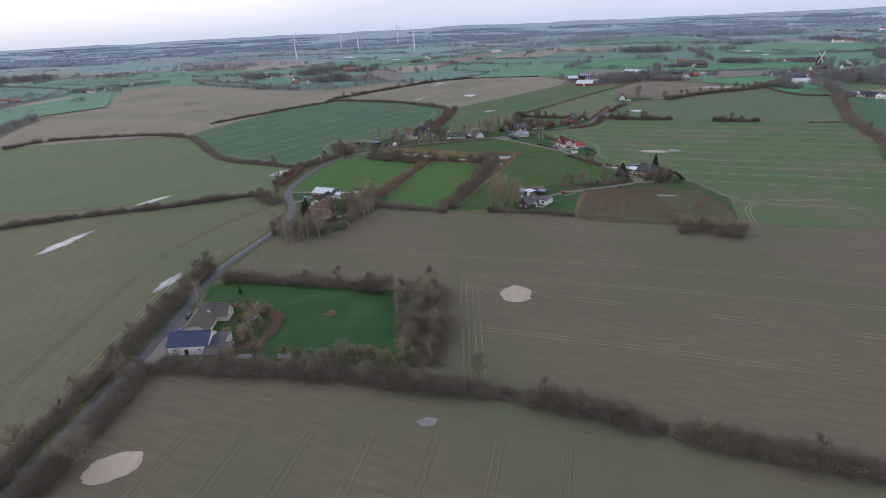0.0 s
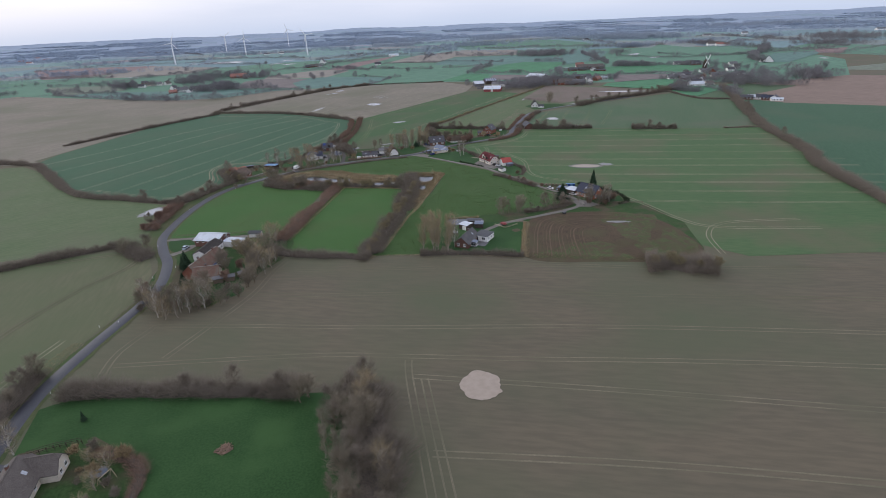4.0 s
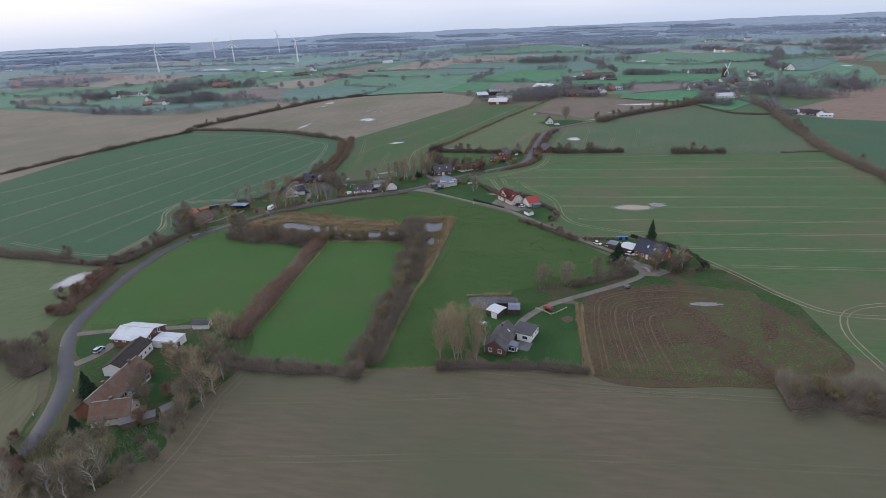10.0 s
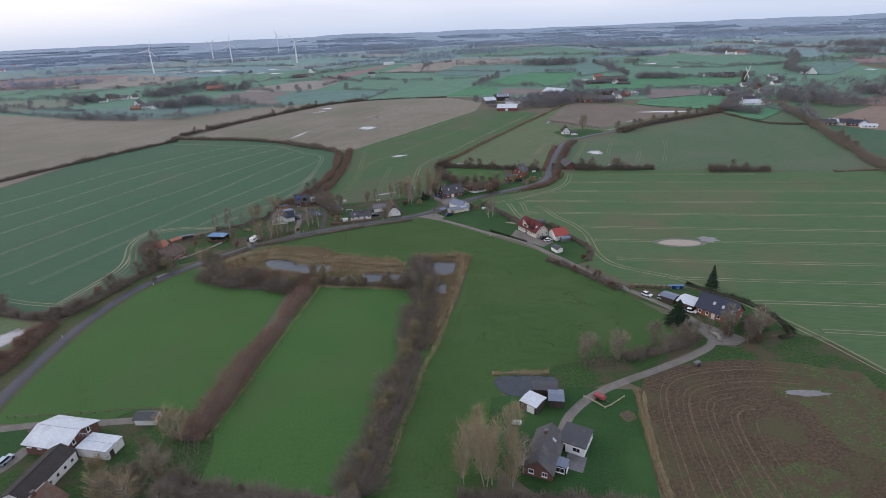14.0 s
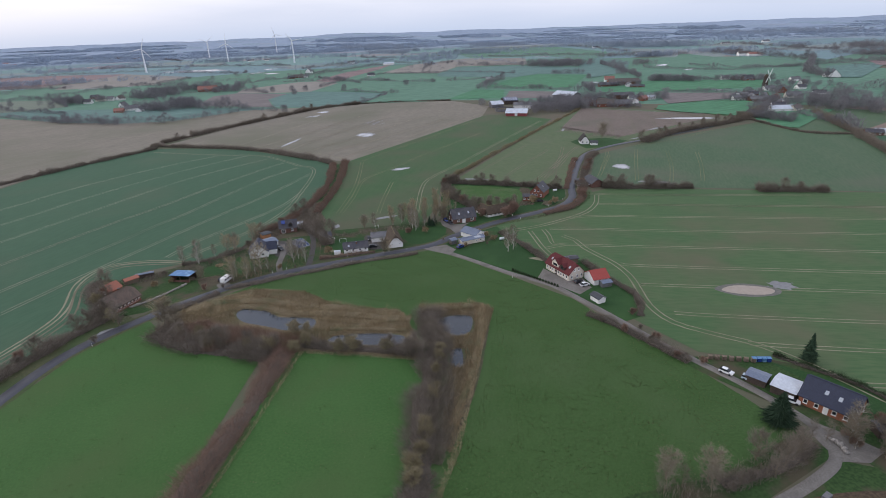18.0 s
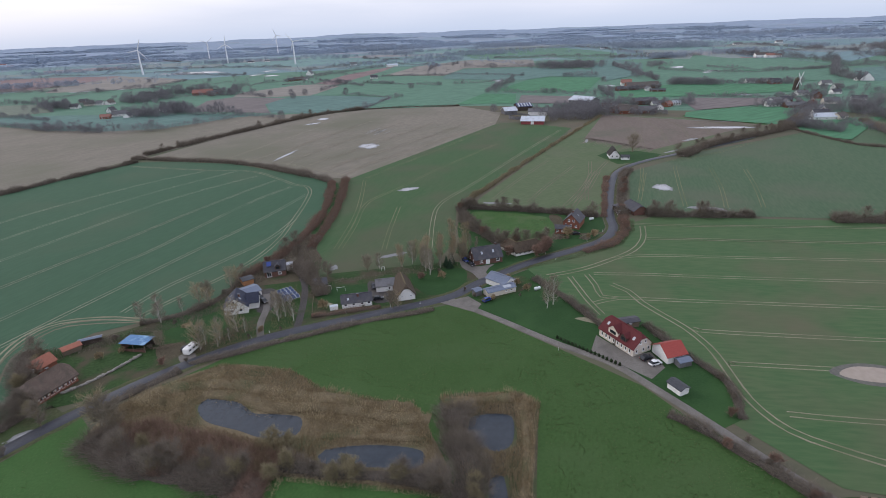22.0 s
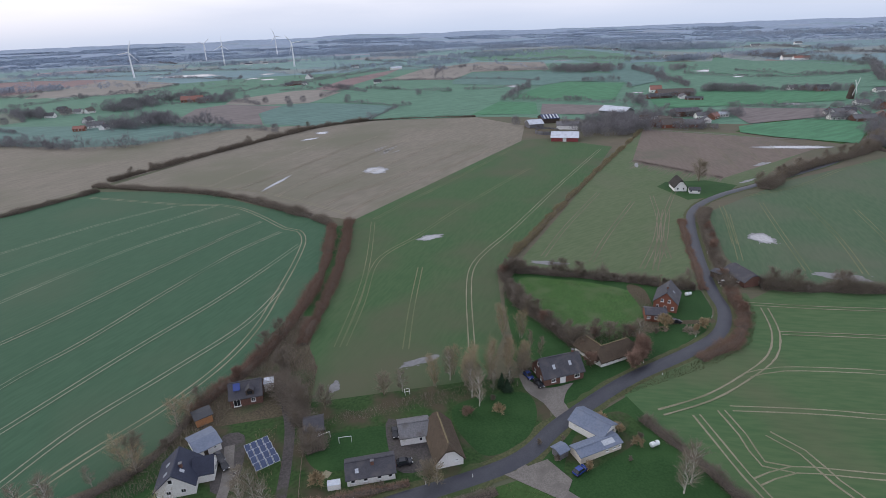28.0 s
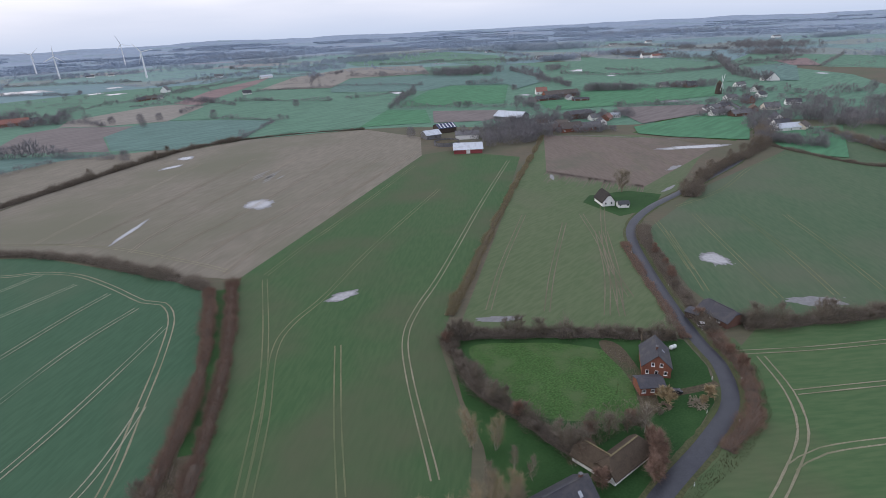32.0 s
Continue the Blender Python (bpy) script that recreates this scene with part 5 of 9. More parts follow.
random.seed(5)
for key, spots in {
        "round": [(-85, 96, 1), (-92, 128, .8), (-30, 131, .8), (8, 122, .8), (-45, 440, 0.6), (30, 446, .7), (235, 639, 1.35), (-104, 300, .8), (-60, 250, .9), (-55, 265, 1), (-48, 278, .9), (-40, 284, .9), (-64, 246, 0.9), (120, 302, .8), (126, 298, .7), (82, 300, .9), (74, 303, .8), (-36, 470, .8), (24, 480, .7), (-48, 403, 1.0), (-45, 400, .9), (64, 479, .8)],
        "round2": [(-4, 165, 1.0), (-10, 150, 1), (-2, 140, 1), (-14, 168, 1), (-5, 178, .9), (-70, 238, .9), (-62, 238, .8), (-44, 262, 1), (-36, 274, .9), (-58, 276, .8), (-42, 392, .8), (-30, 384, .8), (-20, 382, .7), (96, 303, .9), (106, 302, .8), (-96, 306, .8), (-105, 342, .7), (-4, 500, .8), (8, 478, .8), (86, 488, .9), (92, 491, .8), (104, 487, .8), (-98, 160, .8), (-101, 200, .7)],
        "pale": [(-50, 404, 1.1), (-22, 443.6, 1.1), (-32, 436, .9), (-27, 435.6, .8), (-39, 470, .75), (-70, 232, .8), (-64, 240, .8), (-58, 247, .6), (-42, 268, .9), (-44, 276, .9), (32, 446, .55)],
        "aspen": [(48, 478, .9), (54, 480, .95), (60, 482, .8), (44, 484, .7), (65, 501, .8), (70, 498, .75)],
        "tall": [(61, 484, .8), (63, 489, .7), (-66, 232, .7), (50, 476, .75), (72, 486, .7), (70, 490, .7)],
        "birch": [(-49, 457, 0.90), (-9, 447, 0.90), (-4, 446, 0.90), (48, 469, 1.00), (82, 431, 1.00), (-75, 239, 0.97), (-81, 247, 0.90), (-58, 236.5, 1.00), (-66, 236, 1.00), (-57, 239, 1.00), (-73, 234, 0.90), (-89, 172, 0.90), (47, 473, 1.00), (85, 433, 1.00), (-27, 440, 0.74), (-31, 438, 0.83), (-7, 450, 0.83), (-10, 452, 0.83), (122, 303, 0.90), (128, 299, 0.90), (131, 300, 0.90), (104, 486, 0.74), (43, 482, 0.90), (40, 265, 0.90)],
        "willow": [(-54, 288, .8), (-52, 285, .7), (-2, 383, .8), (-6, 385, .9), (-28, 130, 1), (-18, 128, 1), (-36, 132, .8), (-10, 131, .8), (-58, 272, .7), (-36, 408, .5)],
        "shrub": [(-70, 168, .6), (-66, 152, .55), (79, 453, .45), (82, 448, .5), (64, 452, .4), (76, 442, .4), (58, 452, .45), (20, 448.6, .4), (30, 449, .45), (-8, 441, .4), (-18, 439, .4), (-48, 440, .5), (-52, 447, .5), (-44, 455, .5), (-61, 449, .6), (-60, 152, .8), (-63, 156, .7), (-80, 240, .9), (-78, 250, .8), (-52, 250, .8), (-46, 258, .8), (60, 446, .5), (92, 366, .6), (-70, 398, .8), (-98, 380, .8), (52, 470, .6), (112, 489, .6), (124, 306, .5)],
        "redshrub": [(98, 476, 1.2), (95, 474, 1.1), (101, 479, 1.2), (-82, 250, 1), (-76, 244, .9), (-54, 258, .9), (-50, 268, .9), (84, 478, .9), (100, 478, 1), (103, 482, 1), (134, 302, .9), (131, 304, .8), (44, 466, .6), (72, 452, .6)],
        "conifer": [(137, 331, .85), (56, 475, .55), (59, 477, .5), (72, 477, .3), (-77, 181, .35)],
        "broad_spruce": [(110, 312, 0.95)],
        "spruce": [(-72, 274, 0.72), (-74.5, 278, .6), (-70, 270, .6), (-70, 259, .62), (-67, 294, .35), (57, 473, .5)],
        "dry": [(-71, 150, 1.3), (-67, 160, 1.1), (-74, 168, 1), (-64, 148, 1.2), (-62, 164, 1.2), (78, 451, .9), (80, 446, .8), (76, 456, .8), (66, 442, .7), (-62, 438, .8), (-56, 440, .7), (117, 492, 1.5), (128, 488, 1.2), (52, 465, 1), (-14, 441, .8), (6, 452, 1.2), (125, 487, .8)]}.items():
    for x, y, s in spots:
        plant(key, x, y, s)
for k in range(17):
    plant("thuja", 77.6 + 11.2 * k / 16, 412 - 18 * k / 16, 0.9, group="row of evergreen cones along the yard")



def fur(name, pts, density, height, material, label, seed, hole=(), w=0.05):
    """Dry stalks scattered over a piece of ground, leaving out the water."""
    r = np.random.default_rng(seed)

    def inside(q, poly):
        poly = np.array(poly, float)
        x, y, ok = q[:, 0], q[:, 1], np.zeros(len(q), bool)
        for (x0, y0), (x1, y1) in zip(poly, np.roll(poly, -1, 0)):
            ok ^= ((y0 > y) != (y1 > y)) & (x < (x1 - x0) * (y - y0) / (y1 - y0 + 1e-9) + x0)
        return ok
    p = np.array(pts, float)
    lo, hi = p.min(0), p.max(0)
    q = r.uniform(lo, hi, (int(np.prod(hi - lo) * density), 2))
    q = q[inside(q, p)]
    for h in hole:
        q = q[~inside(q, h)]
    m = len(q)
    g = np.array([0.7 + 0.6 * noise.noise((x * 0.18, y * 0.18, seed)) for x, y in q])
    base = np.c_[q, np.full(m, 0.05)]
    tip = base + np.c_[r.normal(0, 0.3, (m, 2)) * height, height * g * r.uniform(0.6, 1.2, m)]
    side = np.c_[r.normal(0, 1, (m, 2)), np.zeros(m)]
    side *= (w * r.uniform(0.5, 1.4, m) / np.maximum(0.05, np.linalg.norm(side, axis=1)))[:, None]
    v = np.stack([base - side, base + side, tip], 1).reshape(-1, 3)
    tagged(new(name, mesh_of(name, v, np.arange(3 * m).reshape(-1, 3), material)), label, "reeds", kind="stuff")


PONDS = [[(-28, 406), (-23, 410), (-16, 405), (-6, 398), (1, 395), (0, 387), (-9, 388), (-16, 392), (-25, 398)], [(4, 381), (18, 380), (29, 376), (27, 369), (14, 373), (4, 377)], [(39, 383), (46, 384), (53, 381), (50, 371), (44, 370), (39, 376)], [(40, 363), (45, 363), (43, 354), (38, 356)]]
BED1 = [(-48, 412), (-24, 425), (-4, 417), (6, 405), (29.5, 391), (31, 382), (33, 366), (30, 361), (-6, 376), (-36, 387), (-52, 398)]
BED2 = [(36, 393), (58, 390), (61, 384), (52, 366), (42, 345), (31, 321), (29, 325), (40, 362)]
fur("reeds", BED1, 19.8, 1.3, M_REED, "dry pale reeds and rough grass round the ponds", 91, PONDS)
fur("reeds", BED2, 19.8, 1.6, M_REED, "dry pale reeds along the ditch", 92, PONDS)
fur("reeds", [(-46, 411), (-36, 418), (-22, 421), (-24, 412), (-34, 405)], 16, 1.5, M_STRAW, "pale straw reed clumps by the pond", 98, PONDS)
fur("reeds", [(-12, 410), (2, 404), (20, 394), (30, 390), (30.5, 384), (16, 386), (2, 393), (-6, 399)], 12, 1.5, M_STRAW, "pale straw reed clumps between the ponds", 99, PONDS)
fur("reeds", [(10.5, 272), (27, 311), (33.5, 322), (60, 384), (58, 389), (51, 366), (43, 346), (32, 323), (25.5, 311), (9, 272)], 18, 1.4, M_STRAW, "pale straw reed edge of the ditch", 100, PONDS)
fur("reeds", [(-44, 393), (-10, 379), (30, 363), (36, 366), (34, 362), (30, 360.5), (-10, 376), (-46, 390)], 16, 1.0, M_STRAW, "pale straw edge of the thicket", 101, PONDS)
fur("reeds", [(-3.8, 376), (-18.2, 335), (-32.2, 295), (-31.2, 295), (-17.2, 335), (-2.6, 376)], 18, 0.8, M_STRAW, "pale dry grass along the beech hedge", 125)
fur("brushwood", [(-48, 404), (-36, 402), (-26, 396), (-10, 386), (2, 378), (-12, 374), (-38, 384), (-52, 396)], 15.4, 3.2, M_TWIG_R, "dense reddish brown brushwood beside the pond", 93, PONDS)
fur("brushwood", [(33, 384), (41, 380), (42, 366), (34, 330), (28, 318), (24, 322), (34, 360)], 15.4, 3.4, M_TWIG_G, "dense bare brushwood along the ditch", 94, PONDS)
fur("verge_grass", [(-100, 60), (-98, 120), (-97.5, 170), (-98, 197), (-92, 222), (-96, 224), (-103, 200), (-104, 120), (-106, 60)], 6.6, 0.6, M_REED, "dry grass tufts on the verge", 95)
fur("verge_grass", [(117, 473), (134, 480), (147, 493), (152, 504), (156, 502), (150, 490), (136, 476), (119, 469.5), (84, 463), (84, 465)], 11, 0.6, M_ROUGH, "rough grass tufts on the road bank", 96)
fur("brushwood", [(70, 297), (88, 296), (104, 298), (113, 304), (110, 310), (98, 304), (84, 302), (70, 303)], 5, 2.2, M_TWIG, "bare undergrowth beside the lane", 103)
fur("garden_brush", [(-84, 256), (-74, 240), (-56, 236), (-52, 241), (-60, 244), (-66, 252), (-76, 262)], 7, 1.2, M_TWIG_O, "yellowish undergrowth at the garden edge", 102)
fur("garden_brush", [(-84, 262), (-76, 248), (-58, 236), (-50, 250), (-40, 265), (-31, 280), (-34, 298), (-46, 290), (-46, 268), (-50, 256)], 5.5, 1.6, M_TWIG, "bare undergrowth in the garden", 97)

fur("garden_scrub", [(-86, 448), (-70, 450), (-52, 455), (-36, 464), (-26, 484), (-14, 504), (-8, 498), (-20, 478), (-31, 460), (-48, 449), (-70, 443), (-80, 436)], 7, 1.7, M_TWIG, "bare brown scrub between gardens and field", 110)
fur("garden_scrub", [(-34, 431), (-20, 436), (-14, 441), (-18, 446), (-28, 442), (-36, 436)], 6, 1.0, M_TWIG_R, "low reddish scrub beside the village road", 111)
fur("garden_scrub", [(-12, 441), (-4, 442), (-4, 474), (-9, 474), (-11, 456)], 4, 1.0, M_TWIG_O, "brown tangle between two drives", 112)
fur("garden_scrub", [(4, 474), (30, 477), (60, 480), (68, 484), (60, 474), (40, 472), (10, 471)], 4, 1.3, M_TWIG, "scrubby garden ends at the field", 113)
fur("garden_scrub", [(82, 484), (94, 488), (112, 489), (116, 495), (104, 499), (90, 496), (82, 492)], 5, 1.6, M_TWIG, "bare scrub behind the thatched house", 114)
fur("garden_scrub", [(-22, 490), (-10, 510), (-3, 530), (4, 530), (3, 512), (6, 498), (4, 480), (-3, 480), (-6, 496), (-14, 498)], 7, 1.9, M_TWIG, "bare brown scrub where the hedges end", 119)
fur("garden_scrub", [(119, 519), (116.5, 506), (112, 496), (116, 496), (120, 505), (124, 518)], 4, 1.0, M_TWIG, "bare scrub between paddock and brick house", 126)
fur("field_edge_straw", [(65, 246), (67, 245), (81.4, 285), (79.5, 286), (78, 284)], 16, 0.6, M_REED, "dry straw along the plough", 115)
fur("field_edge_straw", [(66, 245), (99, 231), (124, 227), (138, 231), (137, 236), (124, 232), (100, 236), (70, 249)], 9, 0.5, M_CLOD, "straw and clods along the plough", 116)
fur("field_edge_straw", [(-30, 276), (4, 262.5), (6, 265.5), (24, 260), (42, 255.5), (65, 245), (65, 247), (42, 258), (24, 262), (4, 266.5), (-28, 279)], 16, 0.5, M_STRAW, "pale dry grass between field and meadow", 117)
MEADOW_POLY = [(51, 443), (20, 439), (-1, 437), (-24, 428), (-10, 422), (4, 412), (34, 394), (60, 392), (62, 384), (46, 344), (32, 320), (8, 268), (30, 262), (47, 300), (86, 300), (109, 322), (104, 340), (94, 370), (90, 384), (73, 411), (62, 428)]
fur("grass_tufts", MEADOW_POLY, 2.2, 0.3, M_TUFT, "pale tufts in the large meadow", 120, w=0.17)
fur("grass_tufts", [(-88, 316), (-81, 366), (-57, 406), (-46, 394), (-15, 377), (-31, 318), (-38, 303)], 0.7, 0.25, M_TUFT, "pale tufts in the meadow beside the road", 121, w=0.17)
fur("grass_tufts", [(-6, 375), (33, 360), (20, 316), (2, 269), (-30, 280), (-30, 299)], 0.7, 0.25, M_TUFT, "pale tufts in the hedged meadow", 122, w=0.17)
fur("grass_tufts", [(84, 537), (99, 532), (113, 523), (119, 514), (111, 497), (92, 498), (84, 506)], 2.0, 0.3, M_TUFT, "pale tufts in the paddock", 123, w=0.17)
fur("regrowth_tufts", [(115, 279), (128, 284), (139, 276), (139, 246), (134, 231), (112, 231), (100, 240), (84, 245), (76, 250), (92, 255), (112, 250), (126, 256), (128, 268)], 3.2, 0.45, M_REGROW, "green regrowth tufts on the plough", 118)

# trees and shrubs standing in the hedges
random.seed(17)
for pts, keys, gap, s0, jit in [
        ([(-80, 133), (-38, 127), (-7, 119), (15, 113), (41, 102), (90, 82)], ("shrub", "shrub", "round2", "willow"), 8, 0.7, 1.5),
        ([(-104, 80), (-101, 130), (-100, 183), (-97, 206)], ("shrub", "round2", "round"), 6, 0.7, 1.5),
        ([(-92, 70), (-90, 110), (-89, 132)], ("round", "shrub", "round2"), 6, 0.7, 1.5),
        ([(-84, 193), (-60, 189), (-25, 179)], ("shrub", "round2", "shrub"), 6, 0.75, 1.5),
        ([(-20, 176), (-15, 168), (-14, 150), (-12, 134), (-6, 170), (-5, 150), (-6, 130)], ("tall", "pale", "round2", "tall", "round"), 3.4, 0.85, 3),
        ([(-128, 393), (-98, 376), (-86, 394), (-72, 414)], ("shrub", "round2"), 6, 0.75, 2),
        ([(-104, 330), (-101, 350), (-97, 371), (-88, 392)], ("shrub", "redshrub"), 4, 0.9, 2),
        ([(-46, 396), (-34, 386), (-14, 378), (12, 371), (32, 364)], ("shrub", "willow", "round2"), 3.2, 0.8, 2.5),
        ([(37, 362), (22, 317), (3, 268)], ("willow", "willow", "shrub"), 4, 0.75, 1),
        ([(-34, 280), (3, 264)], ("shrub",), 5, 0.6, 1),
        ([(-82, 248), (-74, 239), (-58, 236), (-50, 238), (-44, 252), (-36, 274)], ("pale", "round", "round2", "shrub", "birch"), 3.2, 0.75, 2),
        ([(-46, 266), (-45, 284), (-38, 296)], ("pale", "round", "round2", "shrub"), 3.0, 0.8, 3),
        ([(-70, 240), (-78, 248), (-82, 258)], ("redshrub", "round2", "conifer"), 3.5, 0.55, 2),
        ([(26, 266), (37, 263), (30, 270), (38, 272)], ("aspen",), 4.6, 1.2, 1.5),
        ([(72, 299), (88, 298.5), (104, 300), (114, 306)], ("thin", "thin", "shrub"), 3.4, 0.85, 2.2),
        ([(-4, 500), (1, 482), (5, 464)], ("round2", "shrub", "tall"), 3.2, 0.7, 2),
        ([(-24, 490), (-16, 501), (-6, 520)], ("redshrub", "round2"), 7, 0.7, 2),
        ([(-26, 484), (-36, 467), (-56, 458)], ("shrub", "birch", "pale"), 6, 0.65, 1.5),
        ([(-80, 444), (-78, 428), (-72, 415), (-66, 408)], ("shrub", "round2", "willow"), 3.5, 0.8, 2),
        ([(79, 545), (77, 522), (80, 506), (86, 486), (92, 490), (104, 489)], ("shrub", "redshrub", "round2"), 3.5, 0.75, 1.5),
        ([(82, 547), (107, 535), (140, 514)], ("shrub", "round2"), 4, 0.75, 2),
        ([(196, 578), (168, 535), (152, 505), (146, 490)], ("shrub", "redshrub"), 5, 0.7, 1),
        ([(166, 508), (188, 499), (214, 490)], ("shrub", "round2"), 5, 0.85, 2),
        ([(244, 474), (276, 461)], ("shrub", "round2"), 6, 0.85, 2),
        ([(258, 614), (320, 646), (388, 667), (430, 690)], ("round2", "shrub"), 9, 0.95, 3),
        ([(425, 578), (348, 451), (309, 364)], ("round2", "shrub"), 14, 0.8, 2),
        ([(30, 480), (46, 478), (58, 476), (68, 482)], ("aspen", "pale", "birch"), 5.5, 0.75, 2),
        ([(108, 225), (118, 220), (129, 216)], ("shrub", "willow"), 2.6, 0.75, 3),
        ([(-60, 708), (-20, 672), (8, 634)], ("shrub",), 12, 0.7, 1),
        ([(-138, 772), (-82, 848), (3, 944)], ("shrub", "round2"), 18, 0.8, 2),
        ([(94, 366), (108, 338), (100, 352), (112, 380)], ("shrub", "redshrub"), 7, 0.5, 1.5),
        ([(130, 300), (126, 296), (120, 302), (134, 304)], ("redshrub", "round2", "birch"), 2.6, 0.55, 2),
        ([(-64, 162), (-66, 152), (-64, 144), (-70, 166)], ("shrub", "pale", "shrub", "dry"), 3.4, 0.5, 2.0),
        ([(-66, 138), (-50, 136), (-30, 132), (-14, 128)], ("willow", "willow", "shrub"), 4, 0.8, 2),
        ([(-42, 428), (-30, 434), (-18, 442), (-24, 448)], ("shrub", "birch", "redshrub"), 5, 0.5, 2)]:
    p = spline(pts, gap)
    for x, y in p:
        plant(random.choice(keys), x + random.uniform(-jit, jit), y + random.uniform(-jit, jit), s0 * random.uniform(0.7, 1.2))

# ---- buildings ----


def roof_bm(L, W, eave, ridge, over, half, th):
    """A pitched roof of real thickness. half: share of the gable that is hipped (0 gable, 1 full hip)."""
    rise = ridge - eave
    lx, wy = L / 2 + over, W / 2 + over
    ze = eave - rise * over / (W / 2)
    zk = ridge - half * rise
    yk = (ridge - zk) / rise * W / 2
    hx = half * W / 2 * 0.9 + (over * half)
    R0, R1 = (-lx + hx, 0, ridge), (lx - hx, 0, ridge)
    tops = []
    for s in (-1, 1):
        q = [(-lx, s * wy, ze), (lx, s * wy, ze)]
        q += [(lx, s * yk, zk)] if half else []
        q += [R1, R0]
        q += [(-lx, s * yk, zk)] if half else []
        tops.append(q)
    if half:
        tops += [[(lx, -yk, zk), (lx, yk, zk), R1], [(-lx, yk, zk), (-lx, -yk, zk), R0]]
        if half >= 1:
            tops = [[(-lx, -wy, ze), (lx, -wy, ze), R1, R0], [(lx, wy, ze), (-lx, wy, ze), R0, R1], [(lx, -wy, ze), (lx, wy, ze), R1], [(-lx, wy, ze), (-lx, -wy, ze), R0]]
    bm = bmesh.new()
    for q in tops:
        bm.faces.new([bm.verts.new(p) for p in q])
    bmesh.ops.remove_doubles(bm, verts=bm.verts, dist=0.001)
    bmesh.ops.recalc_face_normals(bm, faces=bm.faces)
    if sum(f.normal.z for f in bm.faces) < 0:
        bmesh.ops.reverse_faces(bm, faces=bm.faces)
    r = bmesh.ops.extrude_face_region(bm, geom=bm.faces[:])
    for v in r["geom"]:
        if isinstance(v, bmesh.types.BMVert):
            v.co.z += th
    return bm


def wall_bm(L, W, eave, ridge, half):
    rise = ridge - eave
    zk = ridge - half * rise
    yk = (ridge - zk) / rise * W / 2 if rise else 0
    prof = [(-W / 2, 0), (W / 2, 0), (W / 2, eave)]
    if half < 1:
        prof += [(yk, zk), (-yk, zk)] if half else [(0, ridge)]
    prof += [(-W / 2, eave)]
    bm = bmesh.new()
    a = [bm.verts.new((-L / 2, y, z)) for y, z in prof]
    b = [bm.verts.new((L / 2, y, z)) for y, z in prof]
    bm.faces.new(a), bm.faces.new(b)
    for i in range(len(prof)):
        j = (i + 1) % len(prof)
        bm.faces.new((a[i], a[j], b[j], b[i]))
    return bm


def opening(ob, side, u, z, w, h, L, W, door=None, frame_m=None):
    """A window (frame, pane) or a door on one outer wall, a little proud of it."""
    rz = {"S": 0, "N": 180, "E": 90, "W": -90}[side]
    d = (W if side in "SN" else L) / 2
    m = pose(0, 0, 0, 0, 0, rz) @ pose(u, -d, z)
    if door:
        o = part("door", box(0, -0.03, h / 2, w, 0.1, h, 0.02), door, ob)
        o.matrix_basis = m
        f = part("door_frame", box(0, -0.02, h + 0.06, w + 0.2, 0.12, 0.12), frame_m or M_FRAME, o)
        return
    bm = bmesh.new()
    t = 0.12
    ring = []
    for y in (-0.09, 0.03):
        for k in (0, t):
            ring.append([bm.verts.new((sx * (w / 2 - k), y, sz * (h / 2 - k))) for sx, sz in ((-1, -1), (1, -1), (1, 1), (-1, 1))])
    fo, fi, bo, bi = ring
    for k in range(4):
        n = (k + 1) % 4
        bm.faces.new((fo[k], fo[n], fi[n], fi[k])), bm.faces.new((bo[k], bo[n], bi[n], bi[k]))
        bm.faces.new((fo[k], fo[n], bo[n], bo[k])), bm.faces.new((fi[k], fi[n], bi[n], bi[k]))
    o = part("window", bm, frame_m or M_FRAME, ob)
    o.matrix_basis = m
    if w > 1.0:
        part("mullion", box(0, -0.03, 0, 0.07, 0.1, h - 2 * t), frame_m or M_FRAME, o)
    part("sill", box(0, -0.12, -h / 2 - 0.035, w + 0.16, 0.2, 0.06), frame_m or M_FRAME, o)
    part("pane", box(0, -0.005, 0, w - 2 * t, 0.05, h - 2 * t), M_GLASS, o)


